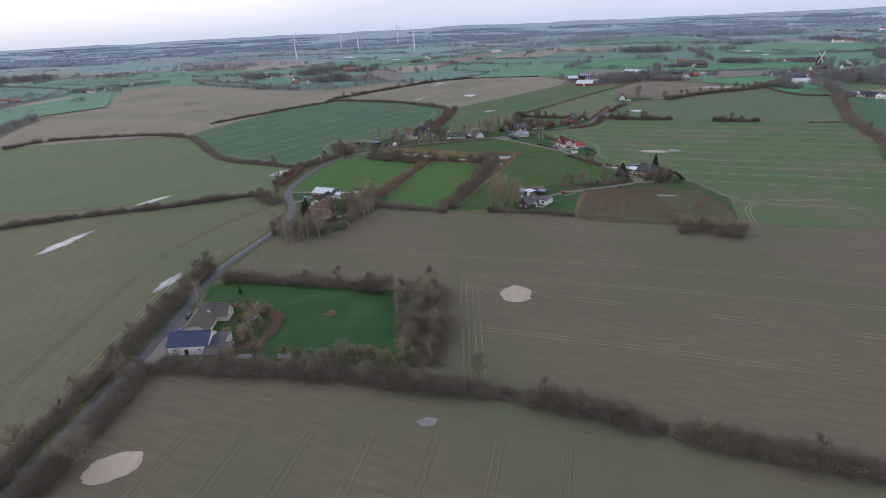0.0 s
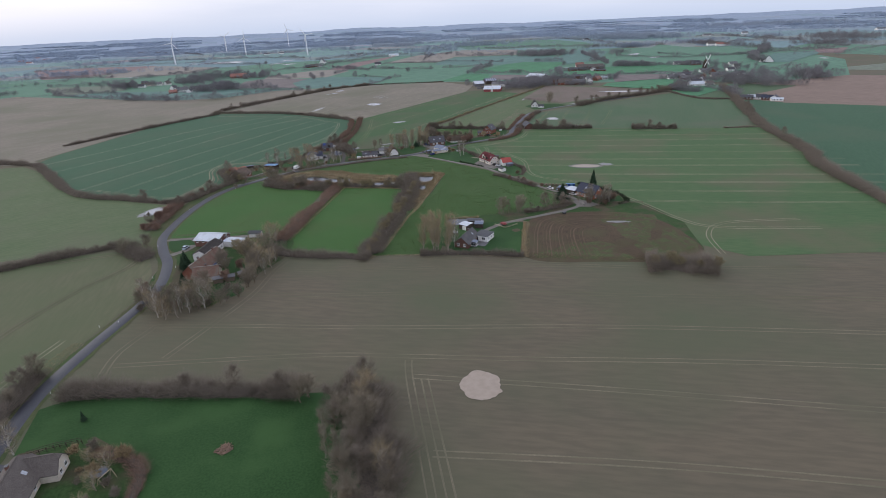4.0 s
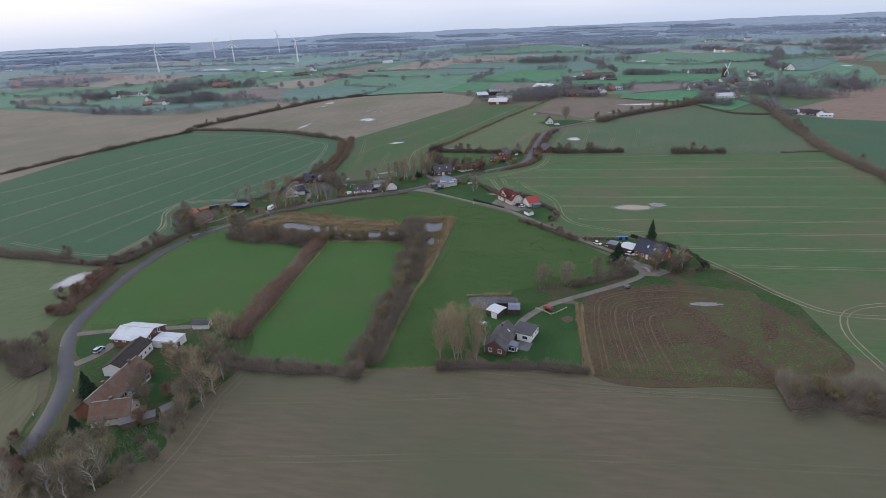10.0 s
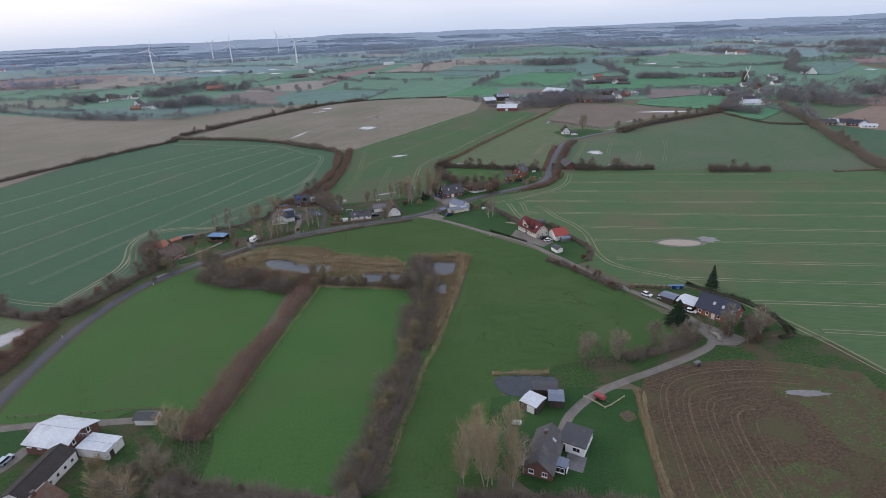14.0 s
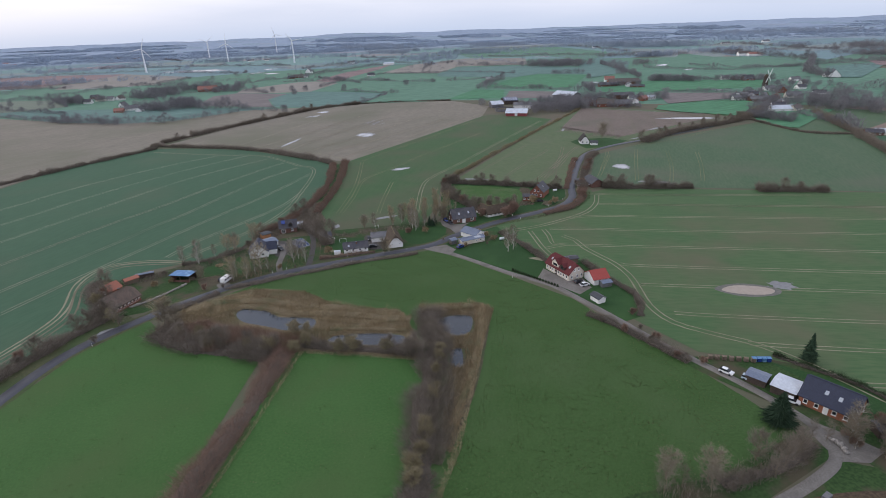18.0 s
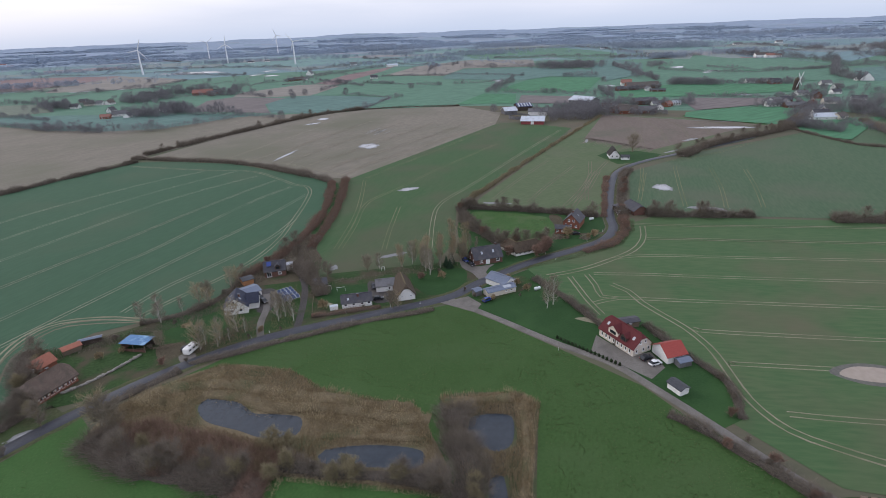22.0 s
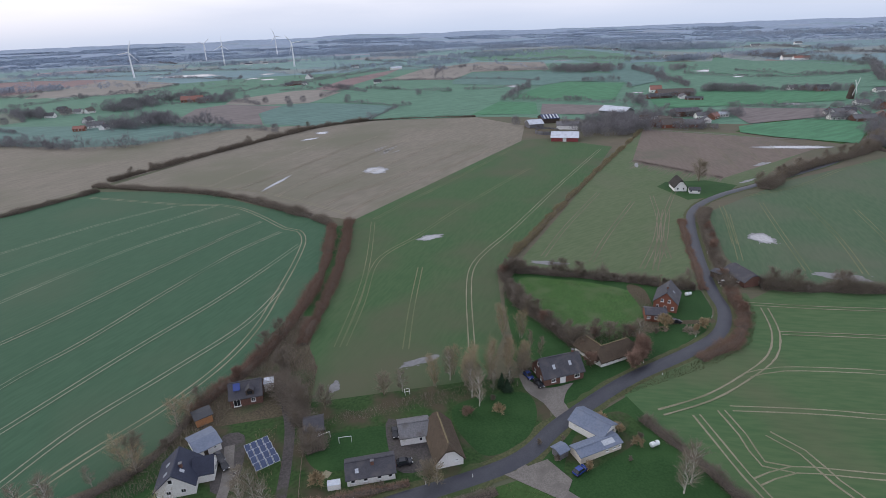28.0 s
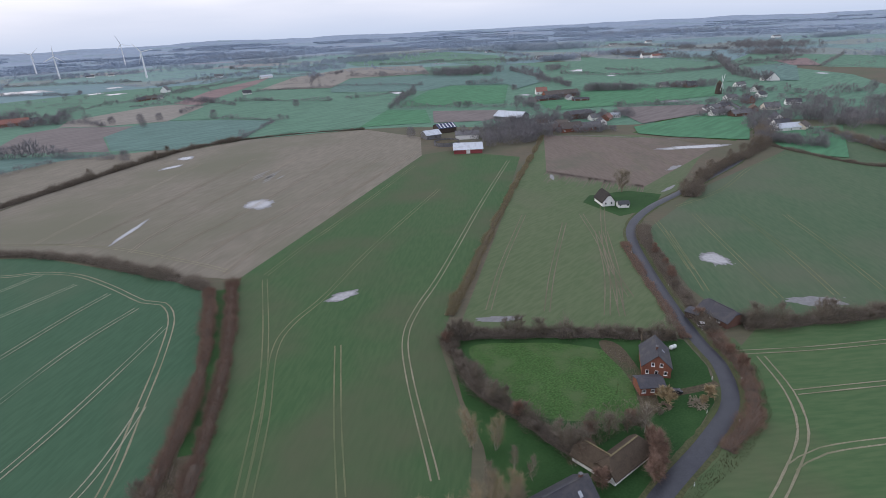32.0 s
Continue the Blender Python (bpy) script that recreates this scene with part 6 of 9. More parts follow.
def house(name, label, x, y, rot, L, W, eave, ridge, wall_m, roof_m, half=0.0, over=0.35, th=0.16, wins=(), doors=(), chim=(), sky=(), category="house", dormer=(), frame_m=None, gable_m=None):
    ob = thing(name, label, category, x, y, 0, rot)
    part("wall", wall_bm(L, W, eave, ridge, half), wall_m, ob)
    part("roof", roof_bm(L, W, eave, ridge, over, half, th), roof_m, ob)
    slope = math.degrees(math.atan2(ridge - eave, W / 2))
    if L > 7 and half < 1:
        part("ridge_cap", box(0, 0, ridge + th + 0.03, L - half * W * 0.9, 0.4, 0.14, 0.04), {M_THATCH: M_CLOD, M_TILE_B: M_STONE}.get(roof_m, roof_m), ob)
    for side, us, z, w, h in wins:
        for u in us:
            opening(ob, side, u, z, w, h, L, W, frame_m=frame_m)
    for side, u, w, h, m in doors:
        opening(ob, side, u, 0, w, h, L, W, door=m)
    for cx, cy in chim:
        z = ridge - abs(cy) / (W / 2) * (ridge - eave)
        c = part("chimney", box(cx, cy, z + 0.35, 0.7, 0.6, 1.5, 0.03), M_BRICK_D, ob)
        part("chimney_cap", box(cx, cy, z + 1.14, 0.85, 0.75, 0.1), M_ETERNIT, c)
    for s, u, k, w, h in sky:
        sy = -1 if s == "S" else 1
        o = part("skylight", box(0, 0, 0, w, h, 0.08, 0.02), M_SKYLIGHT, ob)
        o.matrix_basis = pose(u, sy * W / 2 * (1 - k), eave + (ridge - eave) * k + th + 0.03, -sy * slope, 0, 0)
    for s, u, w, dm in dormer:
        sy = -1 if s == "S" else 1
        d = part("dormer", wall_bm(W / 2 - 0.6, w, 1.5, 1.5 + w * 0.42, 0), dm or wall_m, ob)
        d.matrix_basis = pose(u, sy * (W / 4 + 0.1), eave + 0.25, 0, 0, 90 * sy)
        r = part("dormer_roof", roof_bm(W / 2 - 0.6, w, 1.5, 1.5 + w * 0.42, 0.2, 0, 0.12), roof_m, d)
        g = part("dormer_window", box((W / 2 - 0.6) / 2 + 0.02, 0, 0.85, 0.06, w * 0.6, 1.0), M_GLASS, d)
    return ob


def spread(n, L, margin=1.2):
    return [(-L / 2 + margin) + (L - 2 * margin) * i / max(1, n - 1) for i in range(n)] if n > 1 else [0]


# the south farmstead at the meadow
house("barn", "white barn with a navy solar roof", -79.2, 144.2, 0, 12.2, 8.2, 3.4, 6.0, M_WHITE, M_SOLAR, wins=[("S", [-4, 3.4], 1.9, 1.1, 0.8)], doors=[("S", -0.6, 1.2, 2.1, M_GLASS), ("S", 1.4, 2.6, 2.3, M_FRAME)], category="barn")
house("farmhouse", "brown half-hipped farmhouse with a weathered tile roof", -82, 157.6, 94, 14.5, 8.2, 2.5, 6.2, M_CREAM, M_TILE_G, 0.45, 0.5, wins=[("S", spread(5, 15), 1.5, 1.1, 1.2), ("E", [-2, 2], 1.5, 1.1, 1.2)], chim=[(2, 0.3)], sky=[("S", 2, 0.45, 0.9, 1.2)])
house("annexe", "brown-tiled cross wing of the farmhouse", -78, 163, 0, 7.4, 5.6, 2.5, 5.4, M_CREAM, M_TILE_G, 0.3, 0.4, wins=[("E", [-1.2, 1.2], 1.5, 1.1, 1.2)])
house("shed", "grey flat-pitched lean-to shed", -69.5, 139.5, 4, 7.5, 6, 2.3, 2.9, M_WOOD, M_TILE_D, category="shed")
house("lean_to", "small pale lean-to beside the barn", -70.8, 145, 0, 4, 7, 2.6, 3.5, M_WHITE, M_TILE_D, category="shed")
for k, (x, y, w) in enumerate([(-61, 136.8, 4.4), (-49, 136.2, 4)]):
    house("greenhouse", "low glazed cold frame", x, y, 2, w, 2.6, 0.7, 1.1, M_WOOD, M_ETERNIT, over=0.05, th=0.05, category="greenhouse")

# the long farm by the road bend
house("barn", "broad barn with a pale metal roof", -66.8, 303.2, -24, 11.8, 10.0, 3.2, 4.9, M_BRICK_D, M_METAL, 0, 0.5, 0.12, wins=[("S", [-4.5, -1.5, 1.5], 2.6, 1.3, 0.8), ("E", [-2.4, 2.0], 3.2, 0.9, 1.6)], category="barn")
house("annexe", "white flat-roofed annexe with a terrace", -56.4, 297.4, -24, 8.4, 5.2, 2.6, 2.75, M_WHITE, M_METAL, 0, 0.15, 0.12, doors=[("E", -1.2, 1.2, 2.0, M_WOOD_D)])
house("longhouse", "long low farmhouse wing with a dark thatch and white wall", -66.2, 289.6, 73, 14.5, 6.5, 2.9, 4.5, M_WHITE, M_THATCH_D, 0, 0.25, 0.2, wins=[("S", spread(6, 13.6), 1.4, 1.0, 1.0)])
house("longhouse", "long farmhouse with a mossy brown tile roof", -64.6, 273, 70, 20.5, 8, 2.5, 5.8, M_BRICK, M_TILE_B, 0, 0.4, wins=[("S", spread(6, 18), 1.5, 1.0, 1.1)], chim=[(-3, 0.3), (7, -0.2)])
house("annexe", "tiled gabled cross wing with cream gable", -61.6, 262.6, -2, 9.5, 7, 2.5, 5.3, M_CREAM, M_TILE_B, 0, 0.4, wins=[("E", [-1.6, 1.6], 1.6, 1.0, 1.2), ("E", [0], 4.4, 0.8, 0.8)], chim=[(0, 0.2)])
house("solar_veranda", "glazed veranda with dark panels", -59.9, 275, 70, 9, 2.2, 2.2, 2.6, M_FRAME, M_SOLAR, 0, 0.1, 0.08, wins=[("S", spread(5, 9), 1.3, 1.2, 1.4)], category="veranda")
for x, y, r, L, W in [(-57, 258, 12, 3.6, 2.8), (-52.5, 258.5, 12, 3.2, 2.6), (-48.4, 260.6, 30, 2.8, 2.4), (-46, 264, 34, 2.2, 2.0)]:
    house("shed", "weathered grey garden shed", x, y, r, L, W, 2.0, 2.6, M_WOOD, M_ETERNIT, category="shed")
house("shed", "white garden shed with a dark roof", -48, 306, -14, 5.4, 3.2, 2.1, 2.9, M_WHITE, M_BITUMEN, doors=[("E", 0, 1.2, 1.8, M_WOOD_O)], category="shed")

# the white house at the plough
house("house", "brick house with a long weathered grey roof", 46.2, 268.0, 54, 12.5, 6.4, 2.2, 4.9, M_BRICK_D, M_SLATE, 0, 0.4, 0.18, wins=[("W", [-1.5, 1.5], 1.5, 1.2, 1.2)], chim=[(3, 0.5)], sky=[("S", 2.5, .5, .8, 1.1)])
house("annexe", "white flat-roofed wing with black felt roof", 54.9, 270.4, -42, 6.2, 6.8, 2.6, 2.7, M_WHITE, M_BITUMEN, 0, 0.2, 0.14, wins=[("S", [1.2], 1.5, 1.8, 1.3), ("E", [-2, 0.4, 2.4], 1.6, 0.9, 1.0)], doors=[("S", -2.2, 1.6, 2.1, M_GLASS)])
house("porch", "small porch with a grey lean-to roof", 48.4, 263.8, 54, 2.6, 2.6, 2.1, 2.4, M_GLASS, M_METAL_B, 0, 0.2, 0.1, wins=[("W", [0], 1.2, 2.0, 1.4), ("S", [0], 1.2, 2.0, 1.4)], category="porch")
house("garage", "garage with a pale sheet roof and white door", 50.2, 285.6, -52, 4.8, 5.0, 2.4, 2.7, M_WOOD_D, M_METAL, 0, 0.15, 0.1, doors=[("S", 0.8, 2.2, 2.0, M_FRAME)], category="garage")
house("shed", "low dark shed with a felt roof", 55.4, 290.2, -20, 6.4, 3.6, 2.2, 2.4, M_WOOD_D, M_BITUMEN, 0, 0.2, 0.1, category="shed")
house("shed", "dark garden shed with a blue grey roof", 56.6, 285.8, -20, 3.8, 4.6, 2.2, 2.6, M_WOOD_D, M_METAL_B, 0, 0.2, 0.1, category="shed")

# the farm at the end of the lane
house("farmhouse", "orange brick farmhouse with a navy tile roof", 126.4, 313.4, -63, 11.8, 8.4, 2.7, 6.5, M_ORANGE, M_TILE_N, 0, 0.4, wins=[("E", [-2.6, 2.6], 1.6, 1.1, 1.4), ("E", [0], 5.0, 1.2, 1.3), ("S", [-4.4, -2, 1.8, 4.2], 1.5, 1.0, 1.2)], doors=[("S", 0, 1.1, 2.1, M_FRAME)], sky=[("S", -1, .5, .8, 1.1), ("S", 2, .45, .8, 1.1), ("N", 3, .6, 1, 1.2), ("N", 4.4, .6, 1, 1.2)])
house("garage", "low garage with a pale metal roof", 120.8, 321.4, -60, 5.6, 6.6, 2.4, 3.1, M_WOOD_D, M_METAL, 0, 0.3, 0.1, category="garage")
house("shed", "dark open shed with a bluish roof", 117, 327, -58, 5, 4.4, 2.0, 2.4, M_WOOD_D, M_METAL_B, 0, 0.2, 0.1, category="shed")
house("shed", "dark brown garden shed", 130, 302.5, -20, 4.5, 3.5, 2.2, 2.7, M_WOOD_D, M_TILE_D, category="shed")

# the thatched half-timbered house and its outbuildings
timbered = house("thatched_house", "thatched house with cream half-timbered front", -70.4, 424.2, 58, 12.0, 7.6, 2.3, 5.6, M_CREAM, M_THATCH_R, 0.35, 0.5, 0.35, wins=[("S", spread(7, 11.6), 1.35, 1.0, 1.2)], doors=[("S", 0.9, 1.0, 2.0, M_WHITE)], chim=[(1.5, 0.2)])
for k in range(13):
    part("timber_post", box(-5.8 + 11.6 * k / 12, -3.84, 1.1, 0.2, 0.12, 2.2), M_BRICK, timbered)
part("timber_rail", box(0, -3.86, 0.55, 12.0, 0.12, 0.9), M_BRICK, timbered)
house("outbuilding", "brick outbuilding with a dull red tile roof", -77, 436.6, 58, 5.4, 5, 2.3, 4.3, M_BRICK, M_TILE_F, wins=[("W", [0], 1.4, 0.9, 1.0)], category="outbuilding")
house("shed", "low shed with a faded red roof", -72.6, 445.4, 38, 5, 3, 1.8, 2.4, M_WOOD, M_TILE_F, category="shed")
house("lean_to", "narrow open lean-to with a pale roof", -68.4, 449.2, 14, 6.6, 1.5, 1.8, 2.0, M_WOOD_D, M_METAL_B, 0, .2, .08, category="shed")

# the white house, garage and neighbours
house("house", "white house with a navy tile roof", -24.0, 460.4, 92, 8.4, 7.8, 2.9, 6.3, M_WHITE, M_TILE_N, 0, 0.5, wins=[("W", [-1.4, 1.6], 1.6, 1.1, 1.1), ("W", [-0.6], 4.6, 1.0, 1.2)], chim=[(-1, -1.2)], sky=[("S", -2, .6, .8, 1.1), ("N", 1, .5, .8, 1.1), ("N", -2, .5, .8, 1.1)])
house("annexe", "navy-roofed side wing of the white house", -18.6, 461.8, 2, 3.8, 5.2, 2.7, 5.2, M_WHITE, M_TILE_N, 0, 0.4, wins=[("E", [0], 1.6, 1.1, 1.2)])
house("garage", "white garage with a shallow blue grey roof", -20.8, 471, 30, 5.6, 7.0, 2.3, 3.1, M_WHITE, M_METAL_B, 0, 0.4, 0.12, wins=[("S", [1.4], 1.6, 0.7, 0.6)], doors=[("S", -0.8, 0.9, 1.9, M_WOOD_D)], category="garage")
house("shed", "orange timber shed with a dark flat roof", -23.2, 481.5, 25, 4, 4, 2.4, 2.7, M_WOOD_O, M_BITUMEN, category="shed")
house("house", "brick house with dormer and dark tile roof", -12.8, 488.4, 3, 8.2, 6.6, 2.7, 5.6, M_BRICK_D, M_TILE_D, 0, 0.35, wins=[("S", [-2.4], 1.3, 1.8, 2.0), ("S", [1.8], 1.6, 1.2, 1.2)], dormer=[("S", 1.2, 2.0, M_WOOD_D)])
house("carport", "white carport box beside the brick house", -7.2, 491.5, 3, 2.6, 3, 2.6, 2.7, M_WHITE, M_METAL, 0, .1, .08, category="shed")
house("outbuilding", "dark-roofed small garden house", 5.4, 470.6, 2, 4.4, 5.6, 2.1, 3.6, M_WOOD_D, M_TILE_D, wins=[("S", [-1, 1], 1.4, 0.9, 0.9)], category="shed")
house("cottage", "long white cottage with a dark mossy roof", 18, 453, -1, 10.6, 6.2, 2.1, 3.9, M_WHITE, M_TILE_D, 0, 0.35, wins=[("S", [-4, -1.2, 1.8, 4.2], 1.4, 1.0, 0.9)], chim=[(0.5, -1.0)], sky=[("S", -3, .4, .8, 1)])
house("shed", "small white trailer shed", 9.8, 450.6, -2, 2.8, 1.6, 1.5, 1.6, M_WHITE, M_METAL, 0, .05, .06, category="shed")
house("thatched_house", "thatched house with a white gable", 35.6, 456.6, 92, 12.6, 6.4, 2.1, 5.8, M_WHITE, M_THATCH, 0.3, 0.5, 0.4, wins=[("W", [-1.6, 1.6], 1.7, 0.7, 0.5)])
house("annexe", "grey-roofed wing of the thatched house", 29.6, 462.8, -2, 7.4, 6.8, 2.3, 3.7, M_WHITE, M_ETERNIT, 0, 0.3, wins=[("S", [1.2, 2.6], 1.4, 0.8, 1.1)])

# houses along the road
house("house", "dark brick house with dark roof and skylights", 73.2, 476.8, 4, 12, 8, 2.7, 6.4, M_BRICK_D, M_TILE_D, 0, 0.4, wins=[("S", [-3.2], 1.5, 1.3, 1.1), ("S", [4.0], 1.5, 1.6, 1.1), ("W", [-2, 2], 1.5, 1.0, 1.2), ("W", [0], 4.8, 1.0, 1.1)], doors=[("S", -0.4, 1.7, 2.1, M_FRAME)], sky=[("S", -2.4, .45, .8, 1.3), ("S", 2.6, .5, .8, 1.3)], chim=[(4.5, 0.2)])
house("thatched_house", "long thatched house with white walls", 92.4, 480.8, 12, 13, 5.8, 2.0, 4.9, M_WHITE, M_THATCH, 0.6, 0.5, 0.35, wins=[("S", [-4.6, -2.2, 0, 2.2, 4.4], 1.2, 0.9, 0.8)])
house("thatched_house", "thatched back wing with white wall", 87.2, 483.2, 108, 9.4, 5.4, 2.0, 4.7, M_WHITE, M_THATCH, 0.6, 0.5, 0.35, wins=[("N", [-2, 0, 2], 1.2, 0.9, 0.8)])
house("house", "blue grey metal-roofed house", 72.4, 453.6, -58, 9.2, 6.6, 2.4, 4.0, M_WHITE, M_METAL_B, 0, 0.3, 0.12, wins=[("E", [-1, 1.4], 1.6, 1.0, 1.3), ("N", [2], 1.6, 1.0, 1.1)])
house("annexe", "low metal-roofed front wing with roof windows", 69.9, 446.8, 11, 11.4, 4.0, 2.1, 2.7, M_CREAM, M_METAL_B, 0, 0.3, 0.12, wins=[("S", [1.6, 3.6, 5.0], 1.3, 0.9, 0.6)], sky=[("S", 2.6, .55, 3.2, 1.4)])
house("shed", "small grey pent-roof shed", 61.4, 447.6, 20, 2.6, 2.6, 2.1, 2.5, M_ETERNIT, M_METAL_B, category="shed")
house("manor_house", "long cream house with a dark red tile roof", 96.2, 404.6, -75, 14.0, 7.2, 2.8, 6.4, M_CREAM, M_TILE_R, 0.3, 0.4, wins=[("S", spread(8, 13.8), 1.5, 0.8, 1.3), ("E", [-2.2, 0.4, 2.4], 1.5, 0.8, 1.2), ("E", [-1.0, 1.0], 4.1, 0.8, 1.0)], doors=[("S", -0.6, 1.2, 2.2, M_WOOD_D)], chim=[(1.5, 0.3)], sky=[("S", -5.2, .5, .8, 1.1), ("S", 5.2, .5, .8, 1.1)], dormer=[("S", -1.6, 3.9, M_CREAM), ("S", 2.6, 2.4, M_WOOD_D)])
house("garage", "white garage with a bright red tile roof", 104.8, 394.8, 4, 6.2, 7.0, 2.5, 4.7, M_WHITE, M_TILE_O, 0, 0.4, category="garage")
house("lean_to", "grey sheet lean-to of the garage", 106, 389.9, 4, 4, 2.6, 1.8, 2.3, M_ETERNIT, M_METAL_B, 0, .2, .08, category="shed")
house("shed", "small white shed with a black felt roof", 97.8, 380, -77, 4.4, 3.0, 1.9, 2.6, M_WHITE, M_BITUMEN, doors=[("W", 0, 0.9, 1.8, M_WOOD_D)], category="shed")
house("shed", "dark timber shed behind the red house", 102.6, 413.4, 0, 5.8, 3.2, 2.1, 2.5, M_WOOD, M_TILE_D, category="shed")
house("house", "red brick house with a dark tile roof", 126, 505, 50, 10.4, 7.6, 3.4, 7.1, M_BRICK, M_TILE_D, 0, 0.35, wins=[("W", [-2.4, 0, 2.4], 1.6, 0.9, 1.2), ("W", [-1.1, 1.1], 4.1, 0.9, 1.1)], chim=[(-2, 0.1)], sky=[("S", 0, .5, .8, 1.1)])
house("annexe", "brick annexe with a shallow dark roof", 117, 498, -23, 6.6, 5.4, 2.6, 3.6, M_BRICK, M_TILE_D, 0, 0.3, wins=[("S", [-2.4, 0, 2.4], 1.6, 1.1, 1.0)])
house("house", "dark-roofed bungalow beside the road", 164, 514.6, -90, 11.4, 7.6, 2.4, 5.1, M_BRICK_D, M_TILE_D, 0.3, 0.5, wins=[("S", [-4, -1, 2.5], 1.5, 1.2, 1.1)])
house("carport", "open dark carport by the road", 157.5, 519.5, -70, 4, 4, 2.3, 2.5, M_WOOD_D, M_TILE_D, category="shed")
house("thatched_house", "white cottage with a steep thatched roof", 213.6, 628.6, -108, 11, 6.8, 2.5, 6.8, M_WHITE, M_THATCH_D, 0.25, 0.5, 0.4, wins=[("E", [-1.6, 1.6], 1.7, 1.0, 1.3), ("N", spread(4, 10), 1.6, 1.0, 1.2)])
house("garage", "small white garage with a black roof", 217.6, 619, -24, 5.6, 4.4, 2.1, 3.3, M_WHITE, M_BITUMEN, wins=[("S", [-2, 2], 1.5, 1.2, 1.0)], category="garage")

# the big farm beyond the strip field
house("barn", "red barn with a pale sheet roof", 214, 790, -25, 22, 20, 3.4, 6.6, M_RED, M_METAL, 0, 0.8, 0.2, doors=[("S", 0, 3, 3.4, M_FRAME)], category="barn")
house("barn", "barn with striped solar roof", 236, 880, -4, 17, 18, 4.5, 7.5, M_WOOD_D, M_SOLAR, 0, 0.6, 0.2, category="barn")
house("barn", "grey sheet barn at the farm", 212, 858, 0, 14, 14, 4, 7, M_ETERNIT, M_METAL, 0, 0.6, 0.2, category="barn")
house("barn", "long barn with white front", 238, 838, -25, 20, 14, 4, 6.5, M_WHITE, M_ETERNIT, 0, 0.6, 0.2, category="barn")
house("barn", "large barn with a pale roof", 318, 892, -60, 30, 20, 5, 9, M_ETERNIT, M_METAL, 0, 0.8, 0.2, category="barn")

# ---- the middle distance: named fields, hedges, woods and hamlets ----
LAYER = [0.10]


def mid_field(pts, m, label, z=0.0, smooth=0.0):
    LAYER[0] += 0.02
    return sheet("field_far", pts, z or LAYER[0], m, label, smooth)


